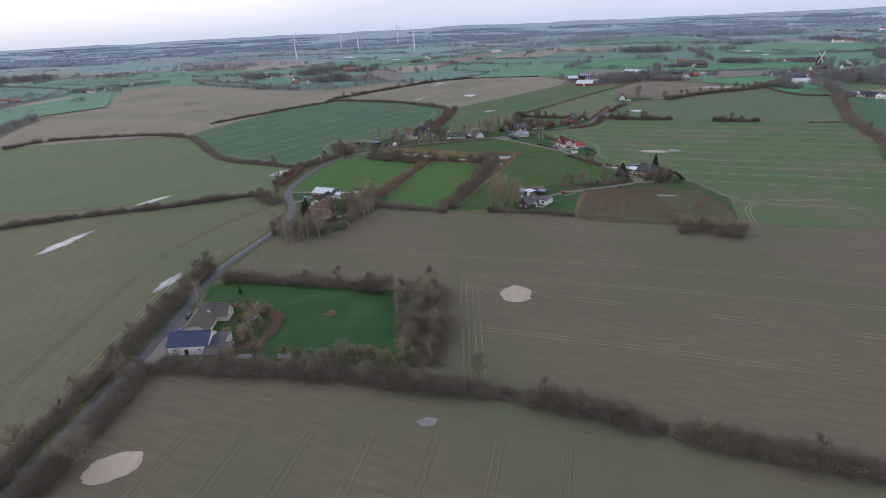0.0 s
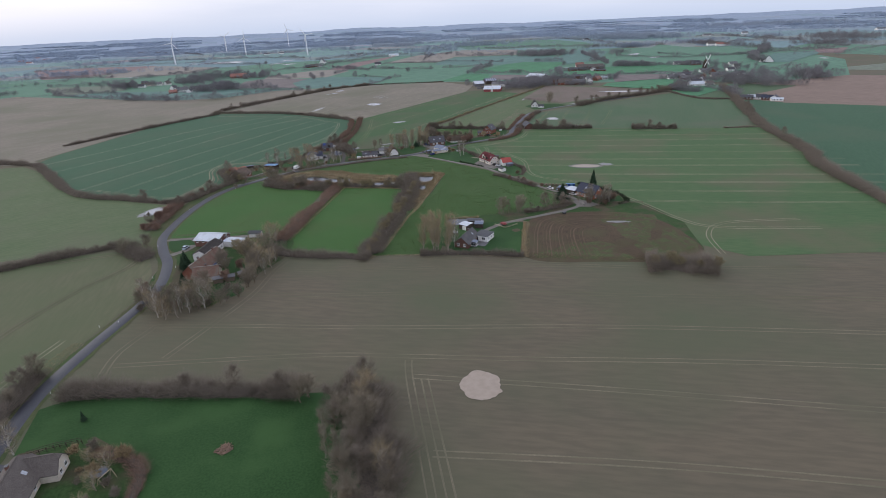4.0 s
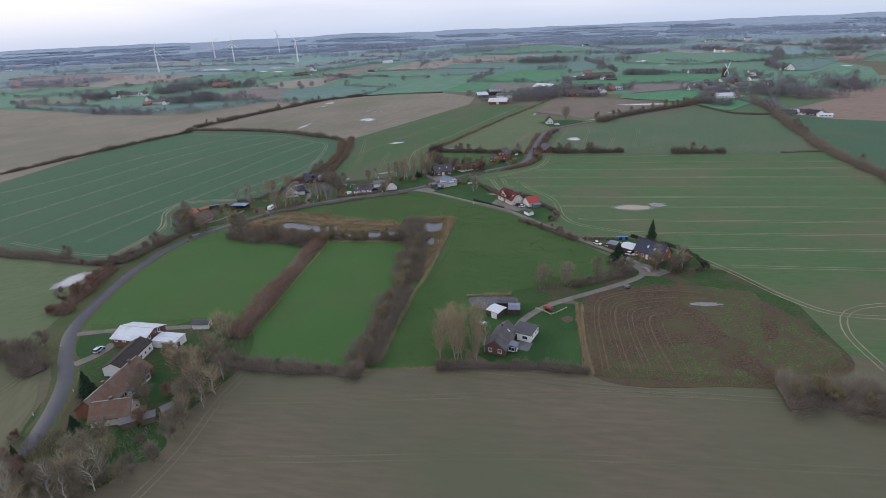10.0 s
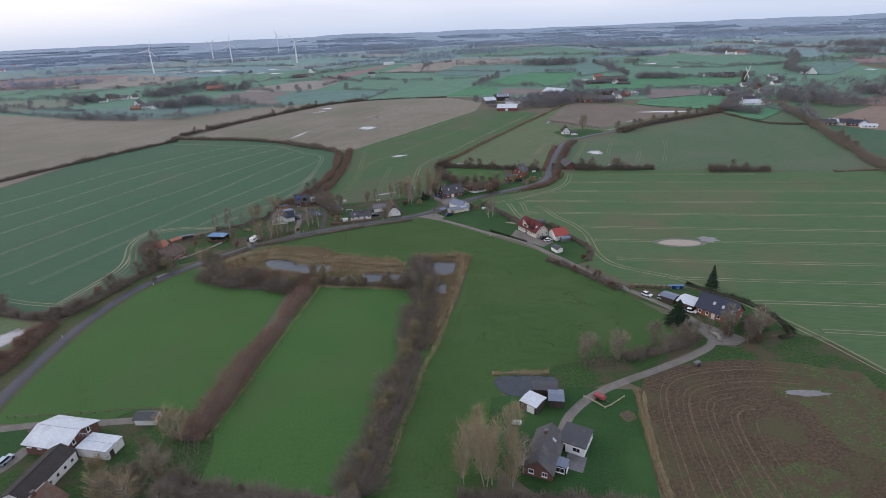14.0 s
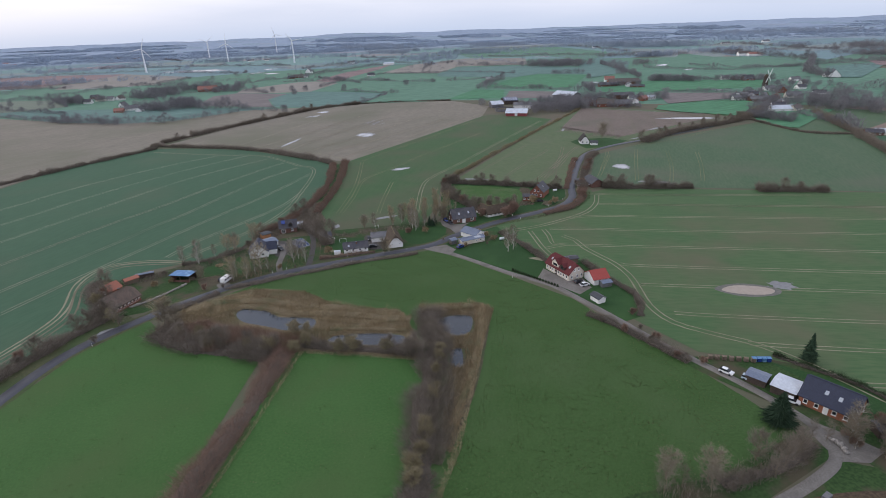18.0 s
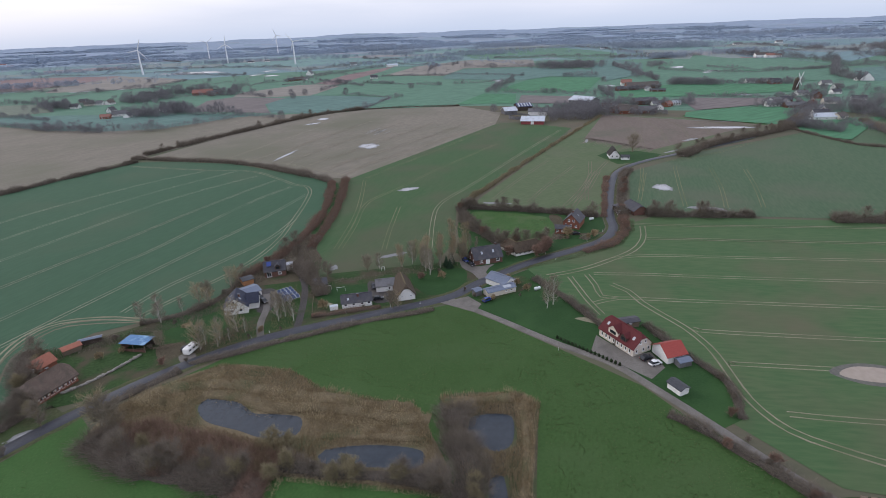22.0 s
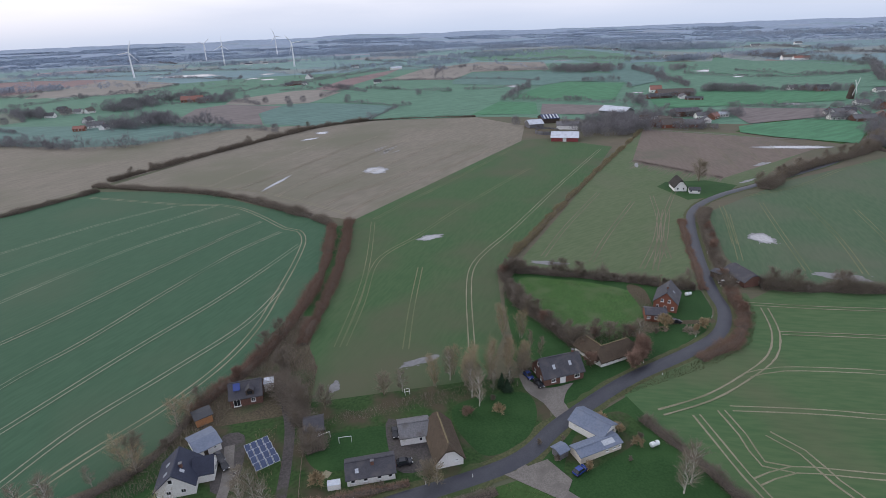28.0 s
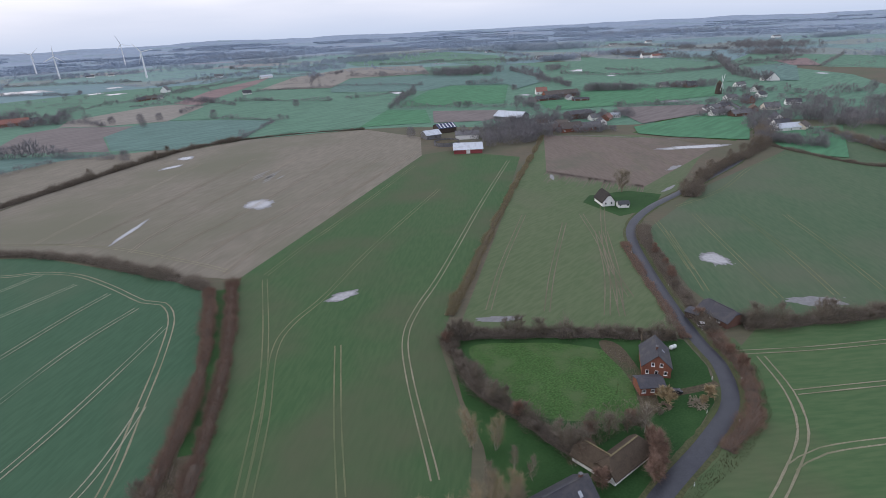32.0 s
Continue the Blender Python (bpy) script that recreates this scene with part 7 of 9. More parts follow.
# the nearest of the three palettes: only a light haze tint in the colour
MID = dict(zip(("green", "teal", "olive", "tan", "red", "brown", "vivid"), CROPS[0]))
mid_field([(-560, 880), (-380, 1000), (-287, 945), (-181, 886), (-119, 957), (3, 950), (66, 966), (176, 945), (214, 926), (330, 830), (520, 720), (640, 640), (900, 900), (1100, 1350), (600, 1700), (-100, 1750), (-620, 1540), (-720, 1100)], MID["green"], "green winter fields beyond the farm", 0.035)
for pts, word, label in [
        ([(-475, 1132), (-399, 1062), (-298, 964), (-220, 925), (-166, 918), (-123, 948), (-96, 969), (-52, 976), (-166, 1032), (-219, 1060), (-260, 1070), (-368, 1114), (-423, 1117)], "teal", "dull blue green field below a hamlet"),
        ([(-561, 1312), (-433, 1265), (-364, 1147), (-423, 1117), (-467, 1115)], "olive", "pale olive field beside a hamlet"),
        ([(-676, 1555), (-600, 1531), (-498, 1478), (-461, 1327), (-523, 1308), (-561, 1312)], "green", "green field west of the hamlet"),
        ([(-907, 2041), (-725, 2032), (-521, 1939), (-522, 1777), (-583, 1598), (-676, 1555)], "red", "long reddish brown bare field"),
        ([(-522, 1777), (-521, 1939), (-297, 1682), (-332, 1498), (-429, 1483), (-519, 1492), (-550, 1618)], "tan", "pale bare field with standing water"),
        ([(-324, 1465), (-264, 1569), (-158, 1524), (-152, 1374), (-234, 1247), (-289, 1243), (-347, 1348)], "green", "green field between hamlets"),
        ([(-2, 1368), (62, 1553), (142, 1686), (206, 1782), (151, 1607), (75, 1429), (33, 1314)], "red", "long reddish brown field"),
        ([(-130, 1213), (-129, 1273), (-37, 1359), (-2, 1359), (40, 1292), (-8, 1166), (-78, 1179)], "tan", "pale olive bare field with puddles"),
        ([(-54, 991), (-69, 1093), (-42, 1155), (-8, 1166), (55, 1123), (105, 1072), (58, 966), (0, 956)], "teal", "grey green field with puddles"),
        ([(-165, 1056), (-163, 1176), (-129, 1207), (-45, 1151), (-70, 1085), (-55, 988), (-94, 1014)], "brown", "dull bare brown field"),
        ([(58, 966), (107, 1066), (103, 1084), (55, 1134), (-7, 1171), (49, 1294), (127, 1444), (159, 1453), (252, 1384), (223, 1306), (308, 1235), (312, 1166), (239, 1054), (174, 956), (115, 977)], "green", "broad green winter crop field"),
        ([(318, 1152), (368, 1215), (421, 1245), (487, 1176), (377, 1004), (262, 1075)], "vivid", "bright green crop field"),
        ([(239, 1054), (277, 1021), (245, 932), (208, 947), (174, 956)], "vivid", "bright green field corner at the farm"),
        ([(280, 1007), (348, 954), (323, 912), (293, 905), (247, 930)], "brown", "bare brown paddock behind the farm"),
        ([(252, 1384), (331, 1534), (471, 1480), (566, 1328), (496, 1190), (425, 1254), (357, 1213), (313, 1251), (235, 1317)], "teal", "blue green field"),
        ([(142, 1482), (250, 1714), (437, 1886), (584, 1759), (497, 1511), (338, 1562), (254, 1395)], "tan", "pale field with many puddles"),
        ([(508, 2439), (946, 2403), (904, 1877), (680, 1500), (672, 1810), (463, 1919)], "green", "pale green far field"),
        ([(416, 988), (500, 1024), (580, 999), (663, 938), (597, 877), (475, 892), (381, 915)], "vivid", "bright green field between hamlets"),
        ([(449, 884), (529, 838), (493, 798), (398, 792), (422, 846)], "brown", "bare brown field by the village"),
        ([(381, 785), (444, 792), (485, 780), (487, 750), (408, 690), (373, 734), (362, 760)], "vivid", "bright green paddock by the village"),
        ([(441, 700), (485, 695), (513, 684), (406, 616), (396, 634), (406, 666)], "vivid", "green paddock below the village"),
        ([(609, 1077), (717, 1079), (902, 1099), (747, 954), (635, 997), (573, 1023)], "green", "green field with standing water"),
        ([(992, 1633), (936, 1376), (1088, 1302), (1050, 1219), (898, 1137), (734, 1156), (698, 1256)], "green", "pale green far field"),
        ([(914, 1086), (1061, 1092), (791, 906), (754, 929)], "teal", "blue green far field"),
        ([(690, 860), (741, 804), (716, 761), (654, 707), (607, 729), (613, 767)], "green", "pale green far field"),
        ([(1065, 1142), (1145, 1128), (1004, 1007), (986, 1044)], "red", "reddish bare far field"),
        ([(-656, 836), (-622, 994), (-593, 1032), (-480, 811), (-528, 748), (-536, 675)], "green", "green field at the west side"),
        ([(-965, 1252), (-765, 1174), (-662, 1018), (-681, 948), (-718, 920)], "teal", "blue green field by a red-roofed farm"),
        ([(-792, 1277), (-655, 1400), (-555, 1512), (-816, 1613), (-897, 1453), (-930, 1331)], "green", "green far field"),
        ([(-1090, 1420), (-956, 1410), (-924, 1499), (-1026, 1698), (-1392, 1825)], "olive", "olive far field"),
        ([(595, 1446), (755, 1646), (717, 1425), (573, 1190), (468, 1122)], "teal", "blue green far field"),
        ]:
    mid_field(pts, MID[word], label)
mid_field([(490, 680), (700, 700), (760, 640), (640, 520), (520, 470), (449, 536), (435, 575)], M_STUBBLE, "light brown stubble field behind the hedge", 0.06)
mid_field([(405, 680), (480, 726), (490, 686), (428, 584), (398, 604)], M_MEADOW, "green paddock below the village", 0.06)

FT = []
far_rng = np.random.default_rng(21)


def brush(c, r, h, n, w):
    """Twig blades of bare far trees: c centres (k, 2), r radii and h heights (k), n blades a tree, w their width."""
    k = len(c)
    i = np.repeat(np.arange(k), n)
    m = k * n
    up = far_rng.random(m) ** 0.8
    reach = r[i] * np.sqrt(far_rng.random(m)) * (0.35 + 0.75 * np.sin(np.pi * np.minimum(1, up * 0.75 + 0.18)))
    t = far_rng.uniform(0, 2 * np.pi, m)
    p = np.c_[c[i, 0] + reach * np.cos(t), c[i, 1] + reach * np.sin(t), h[i] * up * 0.8]
    out = np.c_[np.cos(t) * 0.5, np.sin(t) * 0.5, np.full(m, 0.9)] + far_rng.normal(0, 0.35, (m, 3))
    a = far_rng.uniform(0, np.pi, m)
    side = np.c_[np.cos(a), np.sin(a), np.zeros(m)] * (w * r[i] * far_rng.uniform(0.5, 1.4, m))[:, None]
    tip = p + out * (h[i] * far_rng.uniform(0.12, 0.26, m))[:, None]
    FT.append(np.stack([p - side, p + side, tip], 1).reshape(-1, 3))


def flush(name, label, material, category="trees"):
    """Closes the twigs gathered so far into one object."""
    if FT:
        v = np.concatenate(FT)
        tagged(new(name, mesh_of(name, v, np.arange(len(v)).reshape(-1, 3), material)), label, category, kind="stuff")
        FT.clear()


def far_hedge_line(pts, w, h):
    """An uneven hedge of twigs with low gaps and a few standing trees."""
    p = spline(pts, 2.2)
    g = np.array([noise.noise((x * 0.03, y * 0.03, 4.0)) + 0.6 * noise.noise((x * 0.11, y * 0.11, 9.0)) for x, y in p])
    c = p + far_rng.normal(0, w * 0.3, p.shape)
    high = 1.3 * h * np.clip(0.85 + 0.8 * g, 0.2, 1.6) * far_rng.uniform(0.75, 1.2, len(p))
    brush(c, np.full(len(p), 0.5 * w + 1.0), high, 40, 0.085)
    tall = far_rng.random(len(p)) < 0.035
    if tall.any():
        brush(c[tall], far_rng.uniform(2.5, 4.5, tall.sum()), far_rng.uniform(6, 10, tall.sum()), 220, 0.03)


def far_wood(pts, deep, h, n):
    """A wood or a row of trees: n bare trees about a line."""
    p = spline(pts, 4.0)
    c = p[far_rng.integers(0, len(p), n)] + far_rng.normal(0, deep * 0.5, (n, 2)) + far_rng.uniform(-3, 3, (n, 2))
    d = np.hypot(c[:, 0], c[:, 1] - 400).mean()
    r = far_rng.uniform(0.26, 0.42, n) * h
    brush(c, r, h * far_rng.uniform(0.55, 1.1, n), 220 if d < 900 else 130 if d < 1800 else 60, 0.03 if d < 900 else 0.045 if d < 1800 else 0.10)
    return d


def lone_tree(x, y):
    """A bare field tree with a trunk and a round crown."""
    brush(np.array([(x, y)], float), np.array([4.2]), np.array([10.0]), 700, 0.022)


for pts, w, h in [
        ([(-467, 1115), (-390, 1041), (-296, 958)], 3, 5),
        ([(-296, 958), (-217, 914), (-163, 907)], 5, 9),
        ([(-163, 907), (-121, 936), (-96, 963)], 3, 5),
        ([(-189, 1050), (-140, 1015), (-89, 986)], 8, 10),
        ([(-88, 979), (-48, 947)], 4, 5),
        ([(-302, 1230), (-260, 1213), (-244, 1244), (-185, 1250), (-120, 1236), (-78, 1179)], 3, 5),
        ([(7, 1232), (32, 1290), (55, 1333)], 2.5, 5),
        ([(42, 1144), (81, 1105), (105, 1072), (122, 1072)], 3, 4),
        ([(58, 966), (81, 1016), (104, 1063)], 3, 3),
        ([(111, 1307), (163, 1240), (208, 1205)], 3, 4),
        ([(232, 1212), (261, 1206), (312, 1221)], 3, 4),
        ([(263, 1088), (300, 1150), (330, 1188)], 5, 8),
        ([(247, 1066), (283, 1035), (320, 1014)], 4, 6),
        ([(320, 1014), (357, 970), (381, 947)], 4, 6),
        ([(116, 1441), (198, 1432), (254, 1395)], 2.5, 4),
        ([(347, 1591), (376, 1580), (402, 1534)], 4, 8),
        ([(407, 1548), (447, 1524), (482, 1507)], 4, 7),
        ([(446, 1235), (473, 1223), (492, 1205)], 5, 9),
        ([(672, 1927), (693, 1855)], 4, 6),
        ([(460, 897), (501, 862), (545, 842)], 3, 5),
        ([(519, 1025), (575, 1004), (616, 978), (685, 953)], 3, 4),
        ([(651, 1257), (713, 1134), (832, 1112), (943, 1121), (1093, 1114)], 3, 5),
        ([(374, 926), (388, 971), (399, 1014)], 3, 7),
        ([(755, 928), (781, 973), (811, 1024), (929, 1137), (1025, 1229)], 7, 10),
        ([(1045, 1433), (1040, 1343), (1034, 1241)], 7, 11),
        ([(1078, 1619), (1057, 1526), (1055, 1452)], 6, 9),
        ([(1168, 1550), (1269, 1559), (1376, 1502)], 5, 7),
        ([(523, 841), (491, 870), (450, 888)], 3, 4),
        ([(-561, 1312), (-498, 1294), (-433, 1265), (-364, 1147)], 3, 6),
        ([(-467, 1330), (-438, 1384), (-410, 1422), (-379, 1463), (-278, 1461)], 3, 6),
        ([(-379, 1502), (-326, 1522), (-285, 1619)], 3, 5),
        ([(-149, 1346), (-112, 1429), (-43, 1487), (50, 1622), (203, 1816)], 3, 6),
        ([(-63, 1379), (40, 1347), (136, 1276)], 3, 5),
        ([(6, 1433), (80, 1264)], 3, 5),
        ([(462, 679), (459, 653), (446, 612), (434, 589)], 6, 8),
        ([(665, 839), (692, 794), (749, 789)], 4, 8),
        ([(567, 698), (558, 655), (573, 638)], 6, 10),
        ([(345, 922), (369, 899), (391, 909)], 3, 6),
        ([(-865, 1952), (-756, 2034), (-601, 2025), (-389, 1999)], 3, 5),
        ([(-365, 1880), (-193, 1718), (-178, 1770)], 4, 5),
        ([(-693, 1590), (-555, 1527), (-503, 1506)], 3, 5),
        ([(-705, 2298), (-527, 2232), (-369, 2150), (-74, 1966)], 4, 6),
        ([(-1728, 3768), (-1369, 3576), (-818, 3101), (-533, 2693)], 4, 7),
        ([(-36, 1767), (59, 1868), (210, 2017)], 4, 6),
        ([(169, 1442), (290, 1397), (387, 1296)], 3, 4),
        ([(221, 1829), (301, 1717), (370, 1738)], 3, 6),
        ([(528, 1933), (571, 1836), (666, 1845), (793, 1721), (968, 1569)], 4, 6),
        ([(634, 1406), (573, 1190), (536, 1083)], 4, 8),
        ([(1006, 1239), (1010, 1154), (1186, 1163)], 4, 6),
        ([(756, 1258), (795, 1135), (881, 1110)], 3, 5),
        ([(1360, 1979), (1427, 1919), (1348, 1588), (1324, 1450)], 5, 7),
        ([(154, 2251), (256, 2086), (418, 2024)], 4, 7),
        ([(-667, 852), (-681, 948), (-683, 1026), (-685, 1099)], 4, 6),
        ([(-481, 602), (-501, 665), (-506, 696)], 6, 7),
        ([(-701, 1125), (-640, 1139), (-608, 1167), (-553, 1175)], 5, 7),
        ([(-1017, 1321), (-878, 1235), (-747, 1146)], 3, 5),
        ([(-963, 1359), (-984, 1498), (-873, 1487)], 4, 6),
        ([(-900, 1535), (-739, 1586), (-547, 1627)], 3, 5),
        ([(-512, 1190), (-415, 1119), (-326, 1045)], 3, 6),
        ([(522, 2382), (773, 2429), (997, 2372), (953, 1843)], 4, 6),
        ]:
    far_hedge_line(pts, w, h)
flush("far_hedges", "dark uneven hedgerows between fields", M_MIDWOOD, "hedge")
for x, y in [(-362, 1616), (-71, 1197), (-39, 1193), (-17, 1184), (46, 1165), (-38, 932), (153, 1183), (340, 1682), (600, 974), (457, 1110), (199, 874), (-311, 1456), (-406, 1443), (-379, 1134), (-463, 1201), (-33, 1133)]:
    lone_tree(x, y)
flush("far_field_trees", "single bare trees standing in the fields", M_MIDWOOD)
for pts, deep, h, n in [
        ([(499, 1450), (543, 1422), (591, 1427)], 45, 16, 150),
        ([(1107, 2211), (1164, 2075), (1261, 2013)], 110, 22, 360),
        ([(768, 2906), (822, 2782), (919, 2772)], 80, 18, 170),
        ([(146, 3280), (312, 3066), (458, 2966)], 90, 20, 260),
        ([(227, 2596), (306, 2477)], 40, 12, 60),
        ([(309, 2158), (395, 2121), (489, 2203)], 50, 14, 70),
        ([(1213, 1303), (1224, 1248), (1257, 1227)], 55, 14, 110),
        ([(1059, 1524), (1046, 1468)], 30, 12, 40),
        ([(528, 1025), (550, 1007), (570, 991)], 16, 12, 60),
        ([(679, 1431), (589, 1244), (540, 1139)], 14, 10, 40),
        ([(667, 1324), (732, 1369)], 30, 12, 30),
        ([(756, 1656), (813, 1643), (886, 1605)], 40, 12, 80),
        ([(-237, 1321), (-214, 1319), (-192, 1317)], 35, 17, 44),
        ([(-274, 1263), (-258, 1258), (-244, 1255)], 20, 15, 34),
        ([(-195, 1070), (-181, 1059), (-166, 1050)], 18, 16, 34),
        ([(-300, 1224), (-279, 1216), (-258, 1207)], 25, 13, 40),
        ([(-160, 1245), (-145, 1259), (-128, 1266)], 22, 12, 34),
        ([(-247, 1073), (-230, 1054), (-211, 1030), (-193, 1020)], 20, 12, 40),
        ([(-409, 1226), (-370, 1188), (-345, 1189)], 24, 14, 44),
        ([(-187, 1099), (-168, 1067)], 14, 12, 14),
        ([(-211, 1043), (-189, 1031)], 14, 11, 12),
        ([(-258, 1272), (-241, 1282)], 14, 13, 12),
        ([(-289, 1243), (-270, 1279), (-230, 1329)], 12, 9, 26),
        ([(-167, 1322), (-131, 1335)], 16, 9, 16),
        ([(-299, 974), (-259, 944), (-224, 927)], 10, 10, 26),
        ([(254, 834), (274, 828), (299, 826)], 24, 12, 64),
        ([(246, 803), (260, 795), (275, 792)], 14, 11, 30),
        ([(290, 856), (313, 852), (336, 853)], 16, 12, 44),
        ([(288, 808), (295, 803)], 10, 13, 12),
        ([(306, 822), (324, 798), (353, 790)], 8, 8, 40),
        ([(348, 857), (394, 839), (427, 834)], 12, 10, 44),
        ([(404, 996), (437, 985), (484, 991)], 10, 9, 36),
        ([(477, 785), (494, 782), (508, 765)], 12, 9, 34),
        ([(541, 829), (565, 822), (577, 814)], 18, 10, 34),
        ([(626, 880), (653, 873), (657, 856)], 18, 10, 28),
        ([(444, 714), (482, 736), (512, 751)], 10, 10, 34),
        ([(417, 679), (448, 698), (514, 733)], 9, 10, 30),
        ([(526, 742), (568, 752), (603, 750)], 18, 11, 24),
        ([(417, 675), (420, 661), (425, 649)], 9, 9, 50),
        ([(621, 974), (639, 959), (665, 953)], 14, 10, 44),
        ([(615, 812), (616, 786), (636, 771)], 20, 10, 20),
        ([(526, 722), (526, 694), (544, 658)], 26, 14, 70),
        ([(640, 715), (641, 696)], 30, 14, 60),
        ([(877, 1848), (914, 1792)], 30, 12, 30),
        ([(-1122, 1463), (-1087, 1475), (-1046, 1484)], 70, 18, 120),
        ([(-696, 1066), (-670, 1074), (-598, 1062)], 10, 9, 34),
        ([(-594, 915), (-576, 909)], 8, 8, 8),
        ([(-633, 1136), (-577, 1175)], 10, 9, 30),
        ([(-827, 1431), (-834, 1499), (-796, 1511)], 24, 12, 30),
        ([(-1386, 1975), (-1257, 1898)], 30, 10, 20),
        ([(-1340, 2482), (-1290, 2687), (-1120, 2726)], 70, 10, 90),
        ([(-1197, 3068), (-844, 2889)], 80, 10, 70),
        ([(-1348, 2970), (-1100, 2608), (-945, 2608)], 60, 12, 90),
        ([(64, 1990), (161, 1891)], 24, 12, 30),
        ([(-1357, 3688), (-1134, 3709), (-745, 3320)], 60, 12, 90),
        ([(-53, 2664), (87, 2604)], 50, 12, 50),
        ([(279, 1682), (298, 1663)], 12, 12, 10),
        ([(-54, 1447), (-6, 1442), (62, 1331)], 12, 8, 26),
        ([(2149, 2857), (2428, 2742), (2485, 2529)], 200, 26, 240),
        ([(1479, 1528), (1428, 1371)], 90, 20, 120),
        ([(-572, 4027), (-294, 3609)], 60, 12, 60),
        ([(275, 3842), (445, 3495)], 90, 18, 120),
        ([(1314, 3006), (1456, 2967)], 120, 16, 90),
        ]:
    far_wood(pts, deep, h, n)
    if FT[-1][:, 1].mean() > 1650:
        flush("far_woods", "bare winter wood in the distance, haze-tinted", M_FARWOOD)
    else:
        flush("far_trees", "bare trees round farms and hamlets, slightly haze-tinted", M_MIDWOOD)

# hamlets and single farms
# M_TILE_P is a red dulled to stand in for haze
LAB = {M_WHITE: "white", M_BRICK: "red brick", M_CREAM: "cream", M_BRICK_D: "dark brick", M_TILE_D: "dark tile", M_TILE_B: "brown tile", M_TILE_G: "grey brown tile", M_METAL: "pale metal", M_ETERNIT: "grey sheet", M_METAL_B: "blue grey sheet", M_TILE_P: "dull red tile", M_TILE_N: "navy tile"}


def village_house(x, y, L, W, rot, eave, ridge, wm, rm):
    kind, cat = ("barn", "barn") if L > 24 else ("village_house", "house")
    house(kind, LAB[wm] + (" barn" if L > 24 else " village house") + " with a " + LAB[rm] + " roof", x, y, rot, L, W, eave, ridge, wm, rm, over=0.4, wins=[("S", spread(3, L, 2.5), 1.6, 1.3, 1.3), ("E", [-1.5, 1.5], 1.6, 1.1, 1.2)] if y < 1500 else (), chim=[(L * 0.2, 0.2)] if L < 20 and y < 1500 else (), category=cat)


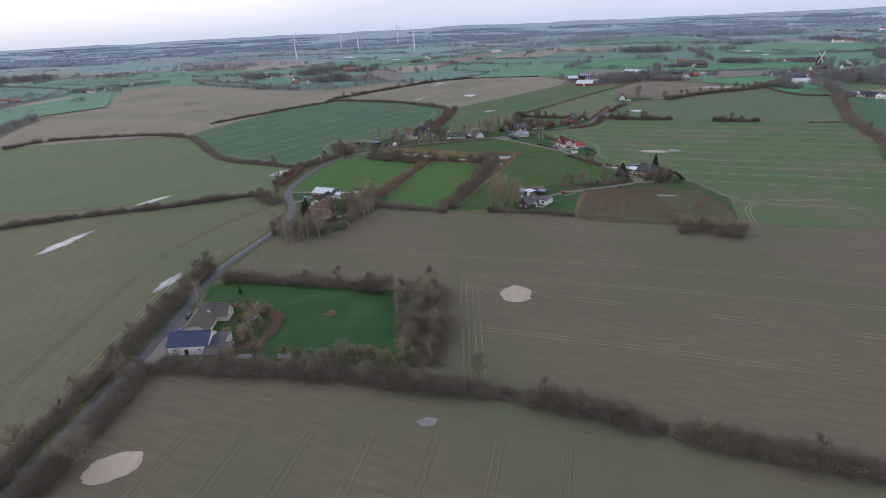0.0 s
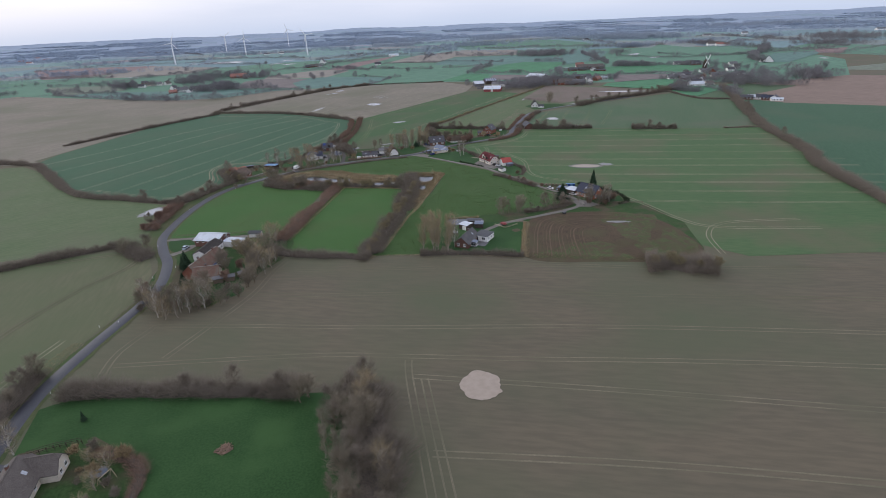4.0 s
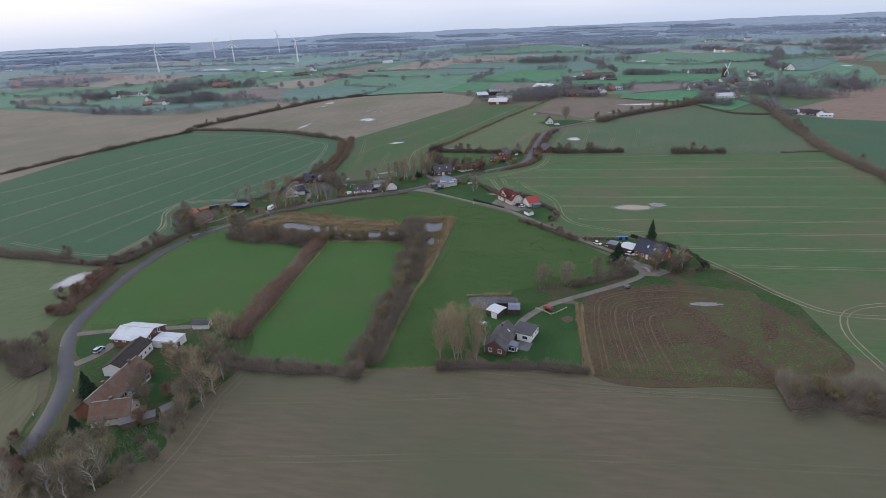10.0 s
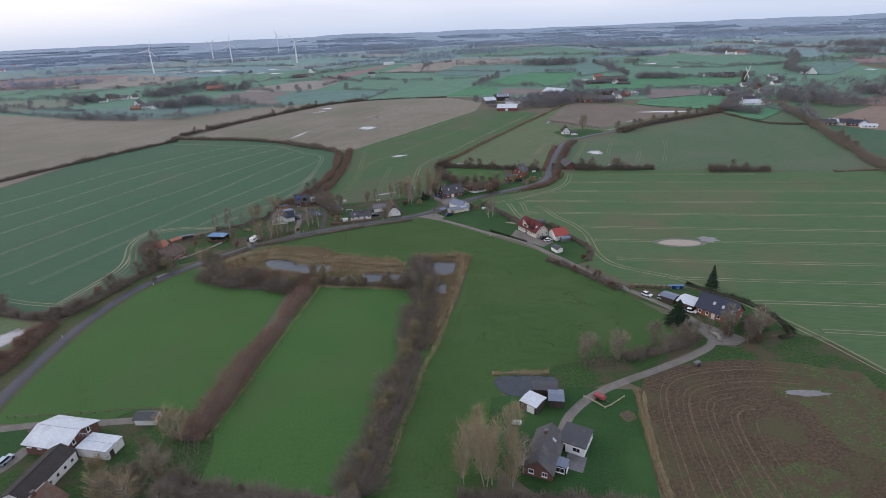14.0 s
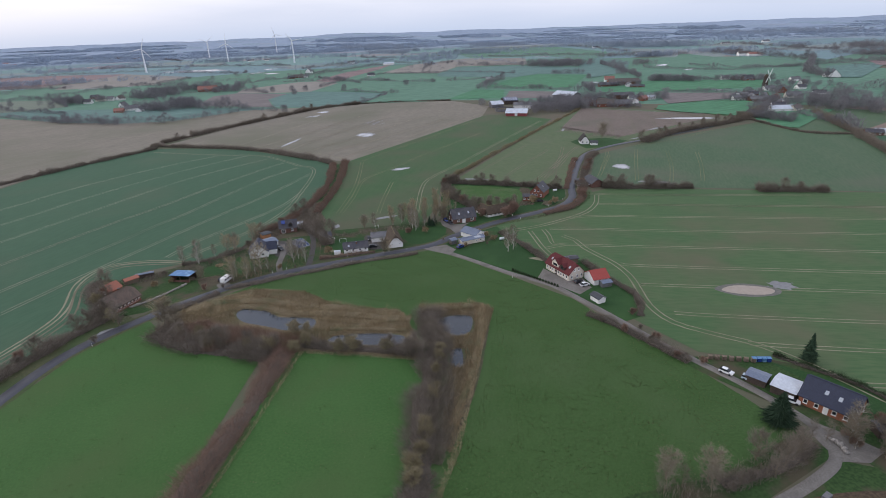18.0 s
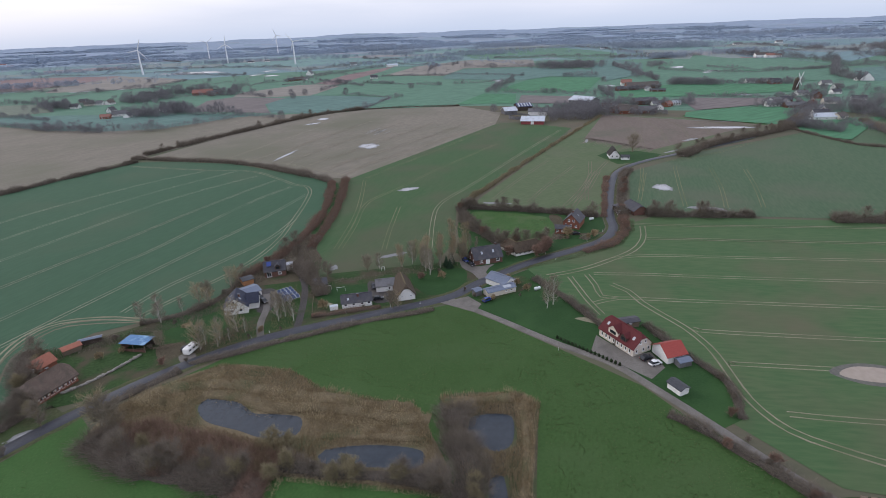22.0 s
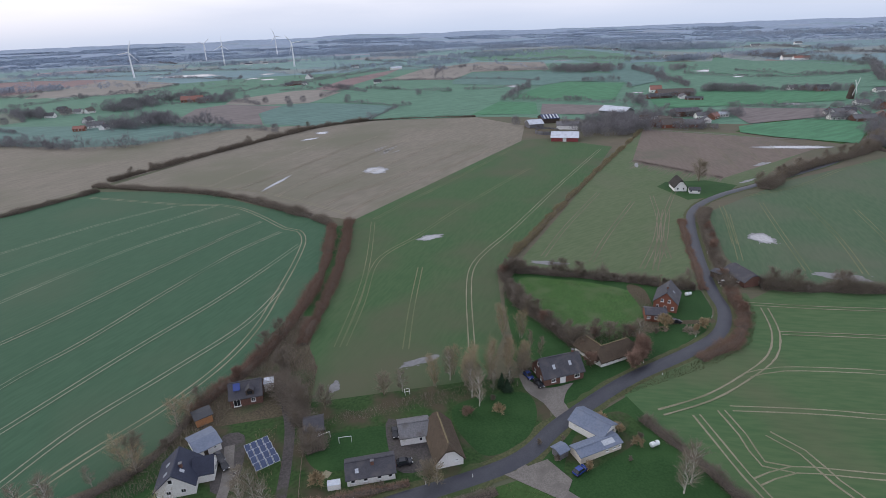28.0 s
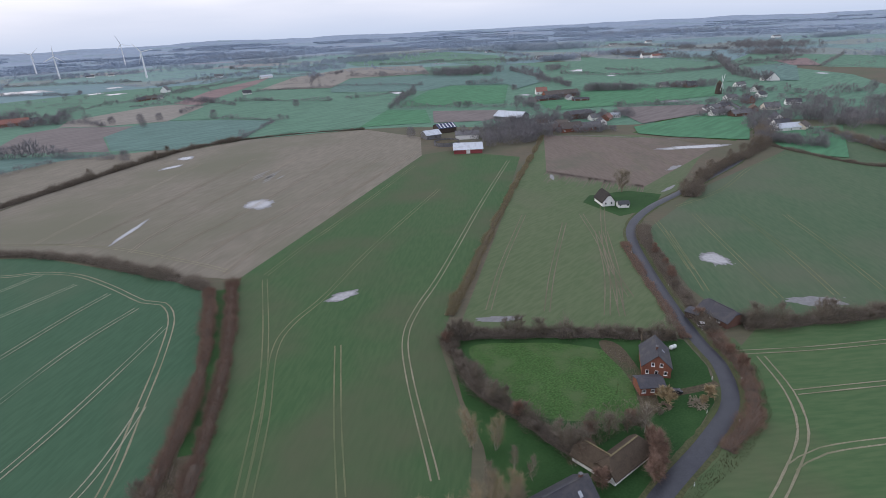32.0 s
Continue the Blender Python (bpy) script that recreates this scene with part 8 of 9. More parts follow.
for x, y, L, W, rot, eave, ridge, wm, rm in [
        (-347, 1182, 12, 8, -10, 3, 6.5, M_WHITE, M_TILE_D),
        (-339, 1211, 14, 8, 15, 3, 7, M_CREAM, M_TILE_G),
        (-323, 1210, 12, 8, -20, 3, 6.5, M_WHITE, M_ETERNIT),
        (-309, 1210, 12, 8, 60, 3, 7, M_WHITE, M_TILE_G),
        (-273, 1104, 11, 8, 70, 3, 7, M_WHITE, M_TILE_D),
        (-247, 1056, 18, 9, 5, 3, 7, M_WHITE, M_ETERNIT),
        (-258, 1037, 12, 7, 0, 3, 5.5, M_BRICK, M_TILE_P),
        (-230, 1067, 11, 7, -20, 3, 6, M_CREAM, M_ETERNIT),
        (-199, 1077, 12, 8, 30, 3, 6, M_WHITE, M_TILE_D),
        (-363, 1259, 12, 8, 0, 3, 6, M_BRICK_D, M_TILE_D),
        (-232, 1035, 10, 7, 80, 3, 6, M_WHITE, M_TILE_D),
        (-188, 1280, 32, 11, 4, 4, 9, M_BRICK, M_TILE_P),
        (-168, 1289, 15, 9, 0, 3, 7, M_BRICK, M_TILE_D),
        (-170, 1258, 12, 8, 80, 3, 7, M_BRICK_D, M_TILE_G),
        (114, 1419, 14, 9, 0, 3, 7, M_WHITE, M_TILE_D),
        (-16, 1608, 16, 13, 70, 4, 11, M_WHITE, M_ETERNIT),
        (-37, 1476, 20, 9, 5, 3, 7, M_BRICK_D, M_TILE_G),
        (-24, 1477, 12, 8, 5, 3, 6, M_WHITE, M_ETERNIT),
        (-51, 1466, 14, 8, 0, 3, 6, M_BRICK_D, M_TILE_D),
        (101, 1919, 20, 12, 0, 4, 8, M_WHITE, M_ETERNIT),
        (195, 1772, 30, 9, 20, 4, 7, M_WHITE, M_METAL),
        (-175, 2367, 16, 9, 0, 3, 6, M_WHITE, M_ETERNIT),
        (-230, 2366, 22, 9, 0, 3, 6, M_WHITE, M_TILE_D),
        (461, 1047, 15, 10, -20, 4, 9, M_WHITE, M_TILE_P),
        (460, 1002, 46, 13, -12, 4.5, 9, M_BRICK, M_TILE_G),
        (430, 990, 30, 11, -12, 3, 6, M_BRICK_D, M_TILE_D),
        (453, 973, 14, 9, 70, 3, 6, M_WHITE, M_ETERNIT),
        (457, 957, 20, 8, -30, 2.5, 4, M_BRICK_D, M_TILE_D),
        (339, 855, 11, 8, 10, 3, 6, M_WHITE, M_ETERNIT),
        (336, 831, 13, 8, -60, 3, 6, M_WHITE, M_TILE_G),
        (377, 859, 26, 14, -8, 5, 7.5, M_BRICK_D, M_TILE_D),
        (326, 806, 20, 9, -10, 3.5, 8, M_BRICK, M_TILE_G),
        (345, 801, 18, 9, -10, 3, 7, M_BRICK, M_ETERNIT),
        (389, 831, 12, 8, 30, 3, 6, M_BRICK, M_TILE_P),
        (404, 837, 10, 7, -10, 3, 5, M_WHITE, M_METAL),
        (318, 818, 11, 8, 20, 3, 6, M_BRICK_D, M_TILE_B),
        (370, 816, 12, 8, 60, 3, 6, M_WHITE, M_TILE_D),
        (323, 846, 10, 7, -20, 3, 6, M_CREAM, M_TILE_B),
        (383, 838, 16, 8, -10, 3, 6, M_WHITE, M_ETERNIT),
        (482, 782, 13, 8, -15, 3, 6.5, M_WHITE, M_ETERNIT),
        (500, 807, 11, 8, 60, 3, 6, M_WHITE, M_TILE_D),
        (578, 844, 14, 8, -10, 3, 6, M_WHITE, M_ETERNIT),
        (497, 768, 22, 9, -12, 3, 6, M_BRICK_D, M_ETERNIT),
        (572, 817, 13, 9, 60, 4, 8, M_BRICK, M_TILE_D),
        (655, 871, 12, 8, 20, 3, 7, M_WHITE, M_TILE_G),
        (548, 774, 16, 9, -20, 3, 7, M_CREAM, M_ETERNIT),
        (466, 706, 13, 9, -20, 4, 8, M_WHITE, M_TILE_D),
        (463, 698, 22, 9, -15, 3, 6, M_WHITE, M_METAL),
        (591, 780, 14, 9, -40, 3, 6, M_WHITE, M_TILE_D),
        (687, 918, 14, 8, -10, 3, 6, M_WHITE, M_ETERNIT),
        (521, 806, 12, 8, -30, 3, 6, M_BRICK_D, M_TILE_D),
        (477, 695, 14, 9, 20, 3, 6, M_CREAM, M_TILE_G),
        (529, 778, 11, 8, 45, 3, 6, M_BRICK, M_TILE_B),
        (619, 837, 12, 8, 0, 3, 6, M_WHITE, M_TILE_D),
        (625, 987, 12, 8, -10, 3, 6, M_WHITE, M_ETERNIT),
        (636, 978, 11, 8, 20, 3, 6, M_BRICK_D, M_TILE_D),
        (641, 957, 16, 9, -10, 3, 8, M_BRICK, M_TILE_D),
        (649, 975, 10, 8, 0, 3, 6, M_WHITE, M_TILE_G),
        (771, 933, 18, 16, 50, 3, 11, M_WHITE, M_TILE_D),
        (765, 938, 12, 7, -10, 3, 6, M_WHITE, M_ETERNIT),
        (1080, 1528, 34, 11, -15, 5, 9, M_CREAM, M_ETERNIT),
        (1025, 1429, 30, 12, -15, 6, 11, M_WHITE, M_TILE_G),
        (1039, 1409, 34, 11, -15, 5, 9, M_WHITE, M_TILE_P),
        (1415, 1991, 30, 10, -10, 4, 8, M_WHITE, M_ETERNIT),
        (1569, 1980, 24, 10, -10, 5, 9, M_WHITE, M_ETERNIT),
        (892, 1673, 26, 10, 0, 4, 8, M_WHITE, M_ETERNIT),
        (1921, 1743, 36, 12, 0, 5, 9, M_WHITE, M_ETERNIT),
        (993, 2138, 20, 9, 0, 4, 8, M_WHITE, M_TILE_D),
        (434, 573, 12, 7, -32, 2.5, 4.6, M_BRICK_D, M_TILE_D),
        (442, 572, 11, 7, -32, 2.5, 4.6, M_WHITE, M_METAL),
        (447, 567, 10, 7, -32, 2.5, 5, M_WHITE, M_TILE_D),
        (450, 562, 11, 7, -32, 2.5, 4.6, M_BRICK_D, M_TILE_N),
        (455, 557, 10, 7, 40, 2.6, 5, M_WHITE, M_TILE_D),
        (451, 549, 11, 6, -32, 2.2, 3.4, M_WHITE, M_METAL),
        (-684, 1080, 14, 8, 0, 3, 6, M_WHITE, M_TILE_D),
        (-667, 1072, 14, 8, 10, 3, 6, M_BRICK_D, M_TILE_D),
        (-651, 1066, 16, 8, -5, 3, 6, M_WHITE, M_ETERNIT),
        (-641, 1080, 13, 8, 5, 3, 6, M_WHITE, M_TILE_D),
        (-723, 942, 20, 9, 10, 3, 7, M_WHITE, M_TILE_P),
        (-714, 946, 16, 9, 80, 3, 7, M_BRICK, M_TILE_P),
        (-877, 1489, 18, 9, 0, 3, 6, M_WHITE, M_TILE_P),
        (-856, 1545, 22, 9, 5, 3, 6, M_WHITE, M_ETERNIT),
        (-839, 1553, 18, 9, 0, 3, 7, M_WHITE, M_ETERNIT),
        (-873, 1504, 16, 9, 30, 3, 6, M_CREAM, M_TILE_P),
        (-1304, 1926, 16, 9, 0, 3, 6, M_WHITE, M_ETERNIT),
        (-1291, 1942, 14, 9, 30, 3, 6, M_WHITE, M_ETERNIT),
        (-1507, 2822, 22, 10, 0, 4, 8, M_WHITE, M_TILE_P),
        (-1324, 2547, 20, 10, 20, 4, 8, M_CREAM, M_TILE_P),
        (-1366, 2706, 22, 10, 0, 4, 8, M_BRICK, M_TILE_P),
        (-1563, 3238, 24, 10, 10, 4, 8, M_WHITE, M_TILE_P),
        (-1585, 3384, 24, 10, 0, 4, 8, M_BRICK, M_TILE_P),
        (-1548, 3413, 24, 10, 0, 4, 8, M_CREAM, M_TILE_P),
        (-1186, 2644, 22, 10, -10, 4, 8, M_WHITE, M_TILE_P),
        (-1403, 3208, 24, 10, 0, 4, 8, M_WHITE, M_TILE_P),
        (-1308, 2844, 20, 10, 10, 4, 8, M_BRICK, M_TILE_P),
        (-1165, 2348, 18, 9, 0, 4, 8, M_CREAM, M_TILE_P),
        (-1692, 2927, 22, 9, 0, 4, 7, M_WHITE, M_TILE_P),
        (-1255, 2952, 20, 9, 0, 4, 7, M_BRICK, M_TILE_P),
        (505, 806, 14, 9, -20, 3, 6, M_BRICK_D, M_ETERNIT),
        (500, 782, 13, 9, 60, 3, 7, M_WHITE, M_ETERNIT),
        (489, 726, 14, 10, 50, 4, 8, M_WHITE, M_TILE_D),
        (532, 819, 10, 7, 20, 3, 5, M_WHITE, M_ETERNIT),
        ]:
    village_house(x, y, L, W, rot, eave, ridge, wm, rm)

# windmill in the village
mill = thing("windmill", "old windmill with four latticed sails", "windmill", 609, 886, 0, 28)
v, f = [], []
tube(v, f, (0, 0, 0), (0, 0, 13), 4.2, 2.8, 8)
part("tower", mesh_of("tower", v, f, M_WOOD_D), M_WOOD_D, mill)
v, f = [], []
tube(v, f, (0, 0, 13), (0, 0, 16), 2.9, 0.5, 8)
part("cap", mesh_of("cap", v, f, M_THATCH), M_THATCH, mill)
for k in range(4):
    bm = bmesh.new()
    add_box(bm, 0, 0, 6, 0.45, 0.25, 12), add_box(bm, 0.85, 0, 7, 1.5, 0.1, 9.5)
    b = part("sail", bm, M_WHITE, mill)
    b.matrix_basis = pose(0, -3.4, 13.6, 0, 40 + 90 * k, 0)

# pale standing water
for x, y, a, b, r in [
        (-324, 1921, 76, 47, -14),
        (152, 1199, 5, 11, -33),
        (100, 1060, 6, 7, -30),
        (124, 1034, 3, 7, -33),
        (320, 1117, 6, 10, -37),
        (313, 1225, 13, 13, 28),
        (-54, 1053, 7, 8, -30),
        (-7, 1004, 12, 4, 52),
        (-14, 971, 6, 4, -28),
        (-104, 1234, 4, 9, 6),
        (-19, 1269, 6, 10, -9),
        (-31, 1324, 9, 9, -16),
        (-124, 1842, 16, 21, -17),
        (-146, 1708, 10, 18, -40),
        (-106, 1659, 16, 16, -41),
        (667, 2259, 23, 71, -16),
        (567, 1958, 24, 30, 29),
        (490, 1665, 11, 26, 0),
        (398, 1663, 21, 17, -48),
        (257, 1590, 6, 14, -45),
        (527, 1995, 17, 27, -7),
        (579, 1421, 11, 15, -48),
        (648, 1789, 18, 20, -15),
        (735, 1286, 27, 35, 28),
        (790, 1300, 40, 37, -3),
        (725, 1202, 12, 20, -18),
        (865, 1403, 17, 20, -23),
        (691, 1170, 7, 10, -45),
        (956, 1553, 23, 25, -28),
        (525, 882, 10, 7, -36),
        (440, 1055, 7, 6, -36),
        (-378, 1491, 9, 12, 17),
        (-466, 1846, 5, 21, 33),
        (-634, 2698, 12, 47, 57),
        (-416, 1952, 9, 21, 3),
        (967, 2770, 24, 63, -68),
        (2057, 4468, 77, 169, -88),
        (-159, 1056, 7, 6, 41),
        (9, 910, 6, 6, 80),
        (-617, 1811, 17, 32, 30),
        (-571, 1768, 16, 24, -7),
        (-452, 1821, 12, 25, -39),
        (-670, 1738, 14, 19, -4),
        (-730, 1688, 9, 22, 10),
        (-320, 1051, 6, 9, 41),
        (-281, 1039, 3, 8, 26),
        (-430, 1179, 4, 10, 20),
        (-452, 1479, 6, 18, 84),
        (-499, 1778, 17, 21, 67),
        (637, 737, 7, 9, -32),
        (650, 762, 4, 5, -90),
        (895, 940, 7, 10, -41),
        ]:
    puddle(x, y, a, b, r, M_PALEWATER, "pale standing water on a field")

# ---- the far country: a patchwork of fields with hedges, woods and hills ----
NX, NY, CX, CY = 44, 26, 210.0, 185.0


def knot(i, j):
    r = random.Random(i * 131 + j * 977)
    return ((i - NX / 2) * CX + r.uniform(-80, 80) + 70 * math.sin(j * 0.9), 120 + j * CY + r.uniform(-65, 65) + 60 * math.sin(i * 0.7))


def near(x, y):
    return -560 < x < 900 and y < 1480 and not (x > 640 and y < 560) and not (x > 460 and y < 420)


random.seed(21)
knots = {(i, j): knot(i, j) for i in range(NX + 1) for j in range(NY + 1)}
fv, ff, fm = [], [], []
late = []
for i in range(NX):
    for j in range(NY):
        q = [knots[i, j], knots[i + 1, j], knots[i + 1, j + 1], knots[i, j + 1]]
        cx, cy = sum(p[0] for p in q) / 4, sum(p[1] for p in q) / 4
        d = math.hypot(cx, cy - 200)
        # farther bands take the paler, bluer haze-tinted colours
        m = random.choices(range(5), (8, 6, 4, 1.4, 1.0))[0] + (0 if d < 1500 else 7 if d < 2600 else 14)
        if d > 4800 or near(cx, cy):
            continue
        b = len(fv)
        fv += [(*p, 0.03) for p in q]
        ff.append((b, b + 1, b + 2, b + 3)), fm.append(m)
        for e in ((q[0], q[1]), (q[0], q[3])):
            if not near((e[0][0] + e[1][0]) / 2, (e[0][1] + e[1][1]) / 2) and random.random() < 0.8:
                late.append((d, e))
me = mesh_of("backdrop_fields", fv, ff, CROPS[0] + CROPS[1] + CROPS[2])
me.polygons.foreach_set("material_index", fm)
tagged(new("backdrop_fields", me), "patchwork of green, olive, tan and brown winter fields, hazed by distance", kind="structure")
# each band farther out uses a paler, bluer twig colour as haze
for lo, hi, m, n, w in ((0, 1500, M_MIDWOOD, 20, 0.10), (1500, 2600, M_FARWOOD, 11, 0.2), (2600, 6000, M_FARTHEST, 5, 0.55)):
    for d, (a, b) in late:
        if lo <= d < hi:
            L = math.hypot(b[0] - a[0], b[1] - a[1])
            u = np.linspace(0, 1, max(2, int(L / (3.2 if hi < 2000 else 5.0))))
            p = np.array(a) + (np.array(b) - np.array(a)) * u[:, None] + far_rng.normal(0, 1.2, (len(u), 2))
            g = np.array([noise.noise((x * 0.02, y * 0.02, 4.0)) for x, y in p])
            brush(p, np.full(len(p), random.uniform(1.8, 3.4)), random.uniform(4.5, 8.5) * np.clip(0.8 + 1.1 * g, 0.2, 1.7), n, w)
    flush("far_hedges", "uneven hedgerows between far fields, haze-tinted by distance", m, "hedge")
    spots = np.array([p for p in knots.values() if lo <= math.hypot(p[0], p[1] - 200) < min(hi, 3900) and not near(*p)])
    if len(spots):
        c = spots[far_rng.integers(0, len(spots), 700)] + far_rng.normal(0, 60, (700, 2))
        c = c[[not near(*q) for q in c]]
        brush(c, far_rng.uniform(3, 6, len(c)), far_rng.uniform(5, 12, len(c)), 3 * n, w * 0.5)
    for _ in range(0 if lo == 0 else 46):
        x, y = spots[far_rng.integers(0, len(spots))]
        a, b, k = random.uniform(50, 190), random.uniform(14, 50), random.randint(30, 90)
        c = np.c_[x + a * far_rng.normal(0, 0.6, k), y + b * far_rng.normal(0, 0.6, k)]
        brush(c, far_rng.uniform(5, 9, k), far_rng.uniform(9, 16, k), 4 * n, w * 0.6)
    flush("far_woods", "bare woods and trees in the distance, haze-tinted", m)

# backdrop rim of hills, raised to meet the horizon line in the camera's view
v, f, n, rings = [], [], 460, 22
for i in range(n + 1):
    a = radians(-80 + 170 * i / n)
    for j in range(rings):
        d = 2950 + 1900 * j / (rings - 1)
        u = j / (rings - 1)
        x, y = d * math.sin(a), d * math.cos(a)
        z = 60 * u ** 2.6 + (6 + 9 * u) * noise.noise((x * 0.0016, y * 0.0016, 3)) * min(1, 3 * u) + 5 * u * noise.noise((x * 0.006, y * 0.006, 5)) + 2.5 * u * noise.noise((x * 0.02, y * 0.02, 7))
        v.append((x, y, max(z, -0.5) if j else -2))
f = [(rings * i + q, rings * i + q + 1, rings * (i + 1) + q + 1, rings * (i + 1) + q) for i in range(n) for q in range(rings - 1)]
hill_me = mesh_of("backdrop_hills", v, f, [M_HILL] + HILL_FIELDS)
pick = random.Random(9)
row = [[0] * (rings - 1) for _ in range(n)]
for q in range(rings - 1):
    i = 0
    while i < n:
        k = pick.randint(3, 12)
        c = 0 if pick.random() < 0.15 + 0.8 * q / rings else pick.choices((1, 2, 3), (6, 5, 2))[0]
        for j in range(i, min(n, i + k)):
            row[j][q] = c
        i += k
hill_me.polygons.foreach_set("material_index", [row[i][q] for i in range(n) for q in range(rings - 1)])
tagged(new("backdrop_hills", hill_me), "haze-tinted backdrop of fields and wooded hills on the horizon", kind="structure")

# hedges, copses and woods standing on the rising land
v2 = np.array(v).reshape(n + 1, rings, 3)
pick = random.Random(31)
for _ in range(520):
    i, j = pick.randrange(n), pick.randrange(0, rings - 4)
    x, y, z = v2[i, j]
    a, b = (pick.uniform(80, 220), 6) if pick.random() < 0.55 else (pick.uniform(50, 170), pick.uniform(15, 60))
    k, t = int(26 + a * 0.5), math.atan2(x, y) + pick.uniform(-0.25, 0.25)
    s, o = far_rng.uniform(-1, 1, k) * a, far_rng.uniform(-1, 1, k) * b
    c = np.c_[x + s * math.cos(t) + o * math.sin(t), y - s * math.sin(t) + o * math.cos(t)]
    brush(c, far_rng.uniform(6, 10, k), far_rng.uniform(5, 11, k), 7, 0.8)
    FT[-1][:, 2] += z - 1
flush("far_woods", "haze-tinted woods and hedges on the far rising land", M_FARTHEST)


# ---- wind turbines ----
def turbine(x, y, hub, blade_l, spin, face):
    ob = thing("wind_turbine", "white three-bladed wind turbine", "wind turbine", x, y, 0, face, "wind farm on the horizon")
    v, f = [], []
    tube(v, f, (0, 0, 0), (0, 0, hub), 2.6, 1.5, 14)
    part("tower", mesh_of("tower", v, f, M_STEEL), M_STEEL, ob)
    part("nacelle", box(0, 1.2, hub + 0.6, 3.2, 8.5, 3.2, 0.5), M_STEEL, ob)
    part("rotor_hub", box(0, -3.8, hub + 0.6, 2.4, 2.0, 2.4, 0.6), M_STEEL, ob)
    for k in range(3):
        v = []
        for z, c, t in ((0, 0.8, 0.7), (blade_l * 0.2, 1.5, 0.45), (blade_l * 0.6, 0.95, 0.25), (blade_l, 0.25, 0.08)):
            v += [(-c, 0, z), (0, -t, z), (c, 0, z), (0, t, z)]
        f = [(4 * i + q, 4 * i + (q + 1) % 4, 4 * i + 4 + (q + 1) % 4, 4 * i + 4 + q) for i in range(3) for q in range(4)] + [(12, 13, 14, 15)]
        b = part("blade", mesh_of("blade", v, f, M_STEEL), M_STEEL, ob)
        b.matrix_basis = pose(0, -4.0, hub + 0.6, 0, spin + 120 * k, 0)


turbine(-470, 1960, 62, 30, 20, 10)
turbine(-462, 2900, 66, 33, 50, 15)
turbine(-312, 2400, 62, 32, 5, 12)
turbine(-186, 3090, 84, 36, 100, 10)
turbine(-69, 2130, 66, 32, 80, 14)

# ---- vehicles ----


def extrude_profile(prof, w, taper=1.0):
    bm = bmesh.new()
    a = [bm.verts.new((x, -w / 2 * (taper if z > 0.95 else 1), z)) for x, z in prof]
    b = [bm.verts.new((x, w / 2 * (taper if z > 0.95 else 1), z)) for x, z in prof]
    bm.faces.new(a), bm.faces.new(b)
    for i in range(len(prof)):
        j = (i + 1) % len(prof)
        bm.faces.new((a[i], a[j], b[j], b[i]))
    return bm


def wheel_mesh(r, w):
    bm = bmesh.new()
    bmesh.ops.create_cone(bm, cap_ends=True, segments=14, radius1=r, radius2=r, depth=w, matrix=pose(0, 0, 0, 90, 0, 0))
    return bm


def car(x, y, rot, paint, label, L=3.8, z=0.12, van=False):
    ob = thing("car", label, "car", x, y, z, rot)
    h = L / 2
    top = [(-h + 0.1, 0.35), (h - 0.1, 0.35), (h, 0.6), (h - 0.15, 0.82), (h * 0.48, 0.94), (-h + 0.1, 0.94), (-h, 0.7)]
    part("body", extrude_profile(top, 1.6), paint, ob)
    cab = [(h * 0.50, 0.94), (h * 0.14, 1.44), (-h * (0.9 if van else 0.62), 1.46), (-h * 0.95, 0.94)]
    part("window_band", extrude_profile(cab, 1.52, 0.86), M_GLASS, ob)
    part("car_roof", box(-h * (0.38 if van else 0.24), 0, 1.47, h * (1.0 if van else 0.74), 1.28, 0.06, 0.02), paint, ob)
    for sx in (-0.6, 0.62):
        for sy in (-0.74, 0.74):
            w = part("wheel", wheel_mesh(0.33, 0.22), M_RUBBER, ob)
            w.matrix_basis = pose(sx * h, sy, 0.33)
    for sy in (-0.6, 0.6):
        part("headlight", box(h - 0.06, sy, 0.68, 0.14, 0.34, 0.14, 0.02), M_FRAME, ob)
        part("tail_light", box(-h + 0.05, sy * 1.15, 0.74, 0.1, 0.24, 0.16, 0.02), M_RED, ob)
    return ob


for x, y, r, m, lab, van in [
        (97.6, 394.8, 12, M_CAR_K, "black parked car on the gravel yard", False), (98.6, 391.8, 9, M_CAR_W, "white parked car on the gravel yard", False),
        (63.5, 441.6, 25, M_CAR_B, "blue parked car beside a shed", False), (64.8, 477.6, -80, M_CAR_B, "dark blue car on a gravel drive", False),
        (66.2, 473.4, -78, M_CAR_K, "black car before the brick house", False), (-78, 299.2, 70, M_CAR_S, "silver blue estate car on the drive", True),
        (-16.6, 466, -60, M_CAR_K, "black car beside a white house", False), (-15.2, 463, -60, M_CAR_K, "dark car beside a white house", False),
        (155.2, 513.4, -40, M_CAR_W, "white car parked at the road", False), (121.6, 493.2, -10, M_CAR_K, "dark tractor-like car on the drive", False),
        (115, 327.6, -55, M_CAR_S, "pale van at the farm lane", True), (111.4, 332, -60, M_CAR_W, "white car at the farm lane", False), (25, 463.8, -90, M_CAR_K, "black car in the farmyard", False), (25.8, 453.6, 0, M_CAR_K, "dark car beside the cottage", False),
        (-88.8, 164, 85, M_CAR_K, "black car on the paved yard", False), (-87.6, 154, 85, M_CAR_B, "dark blue car on the yard", False), (118.6, 317.2, -50, M_CAR_W, "white car beside the farmhouse", False)]:
    car(x, y, r, m, lab, van=van)

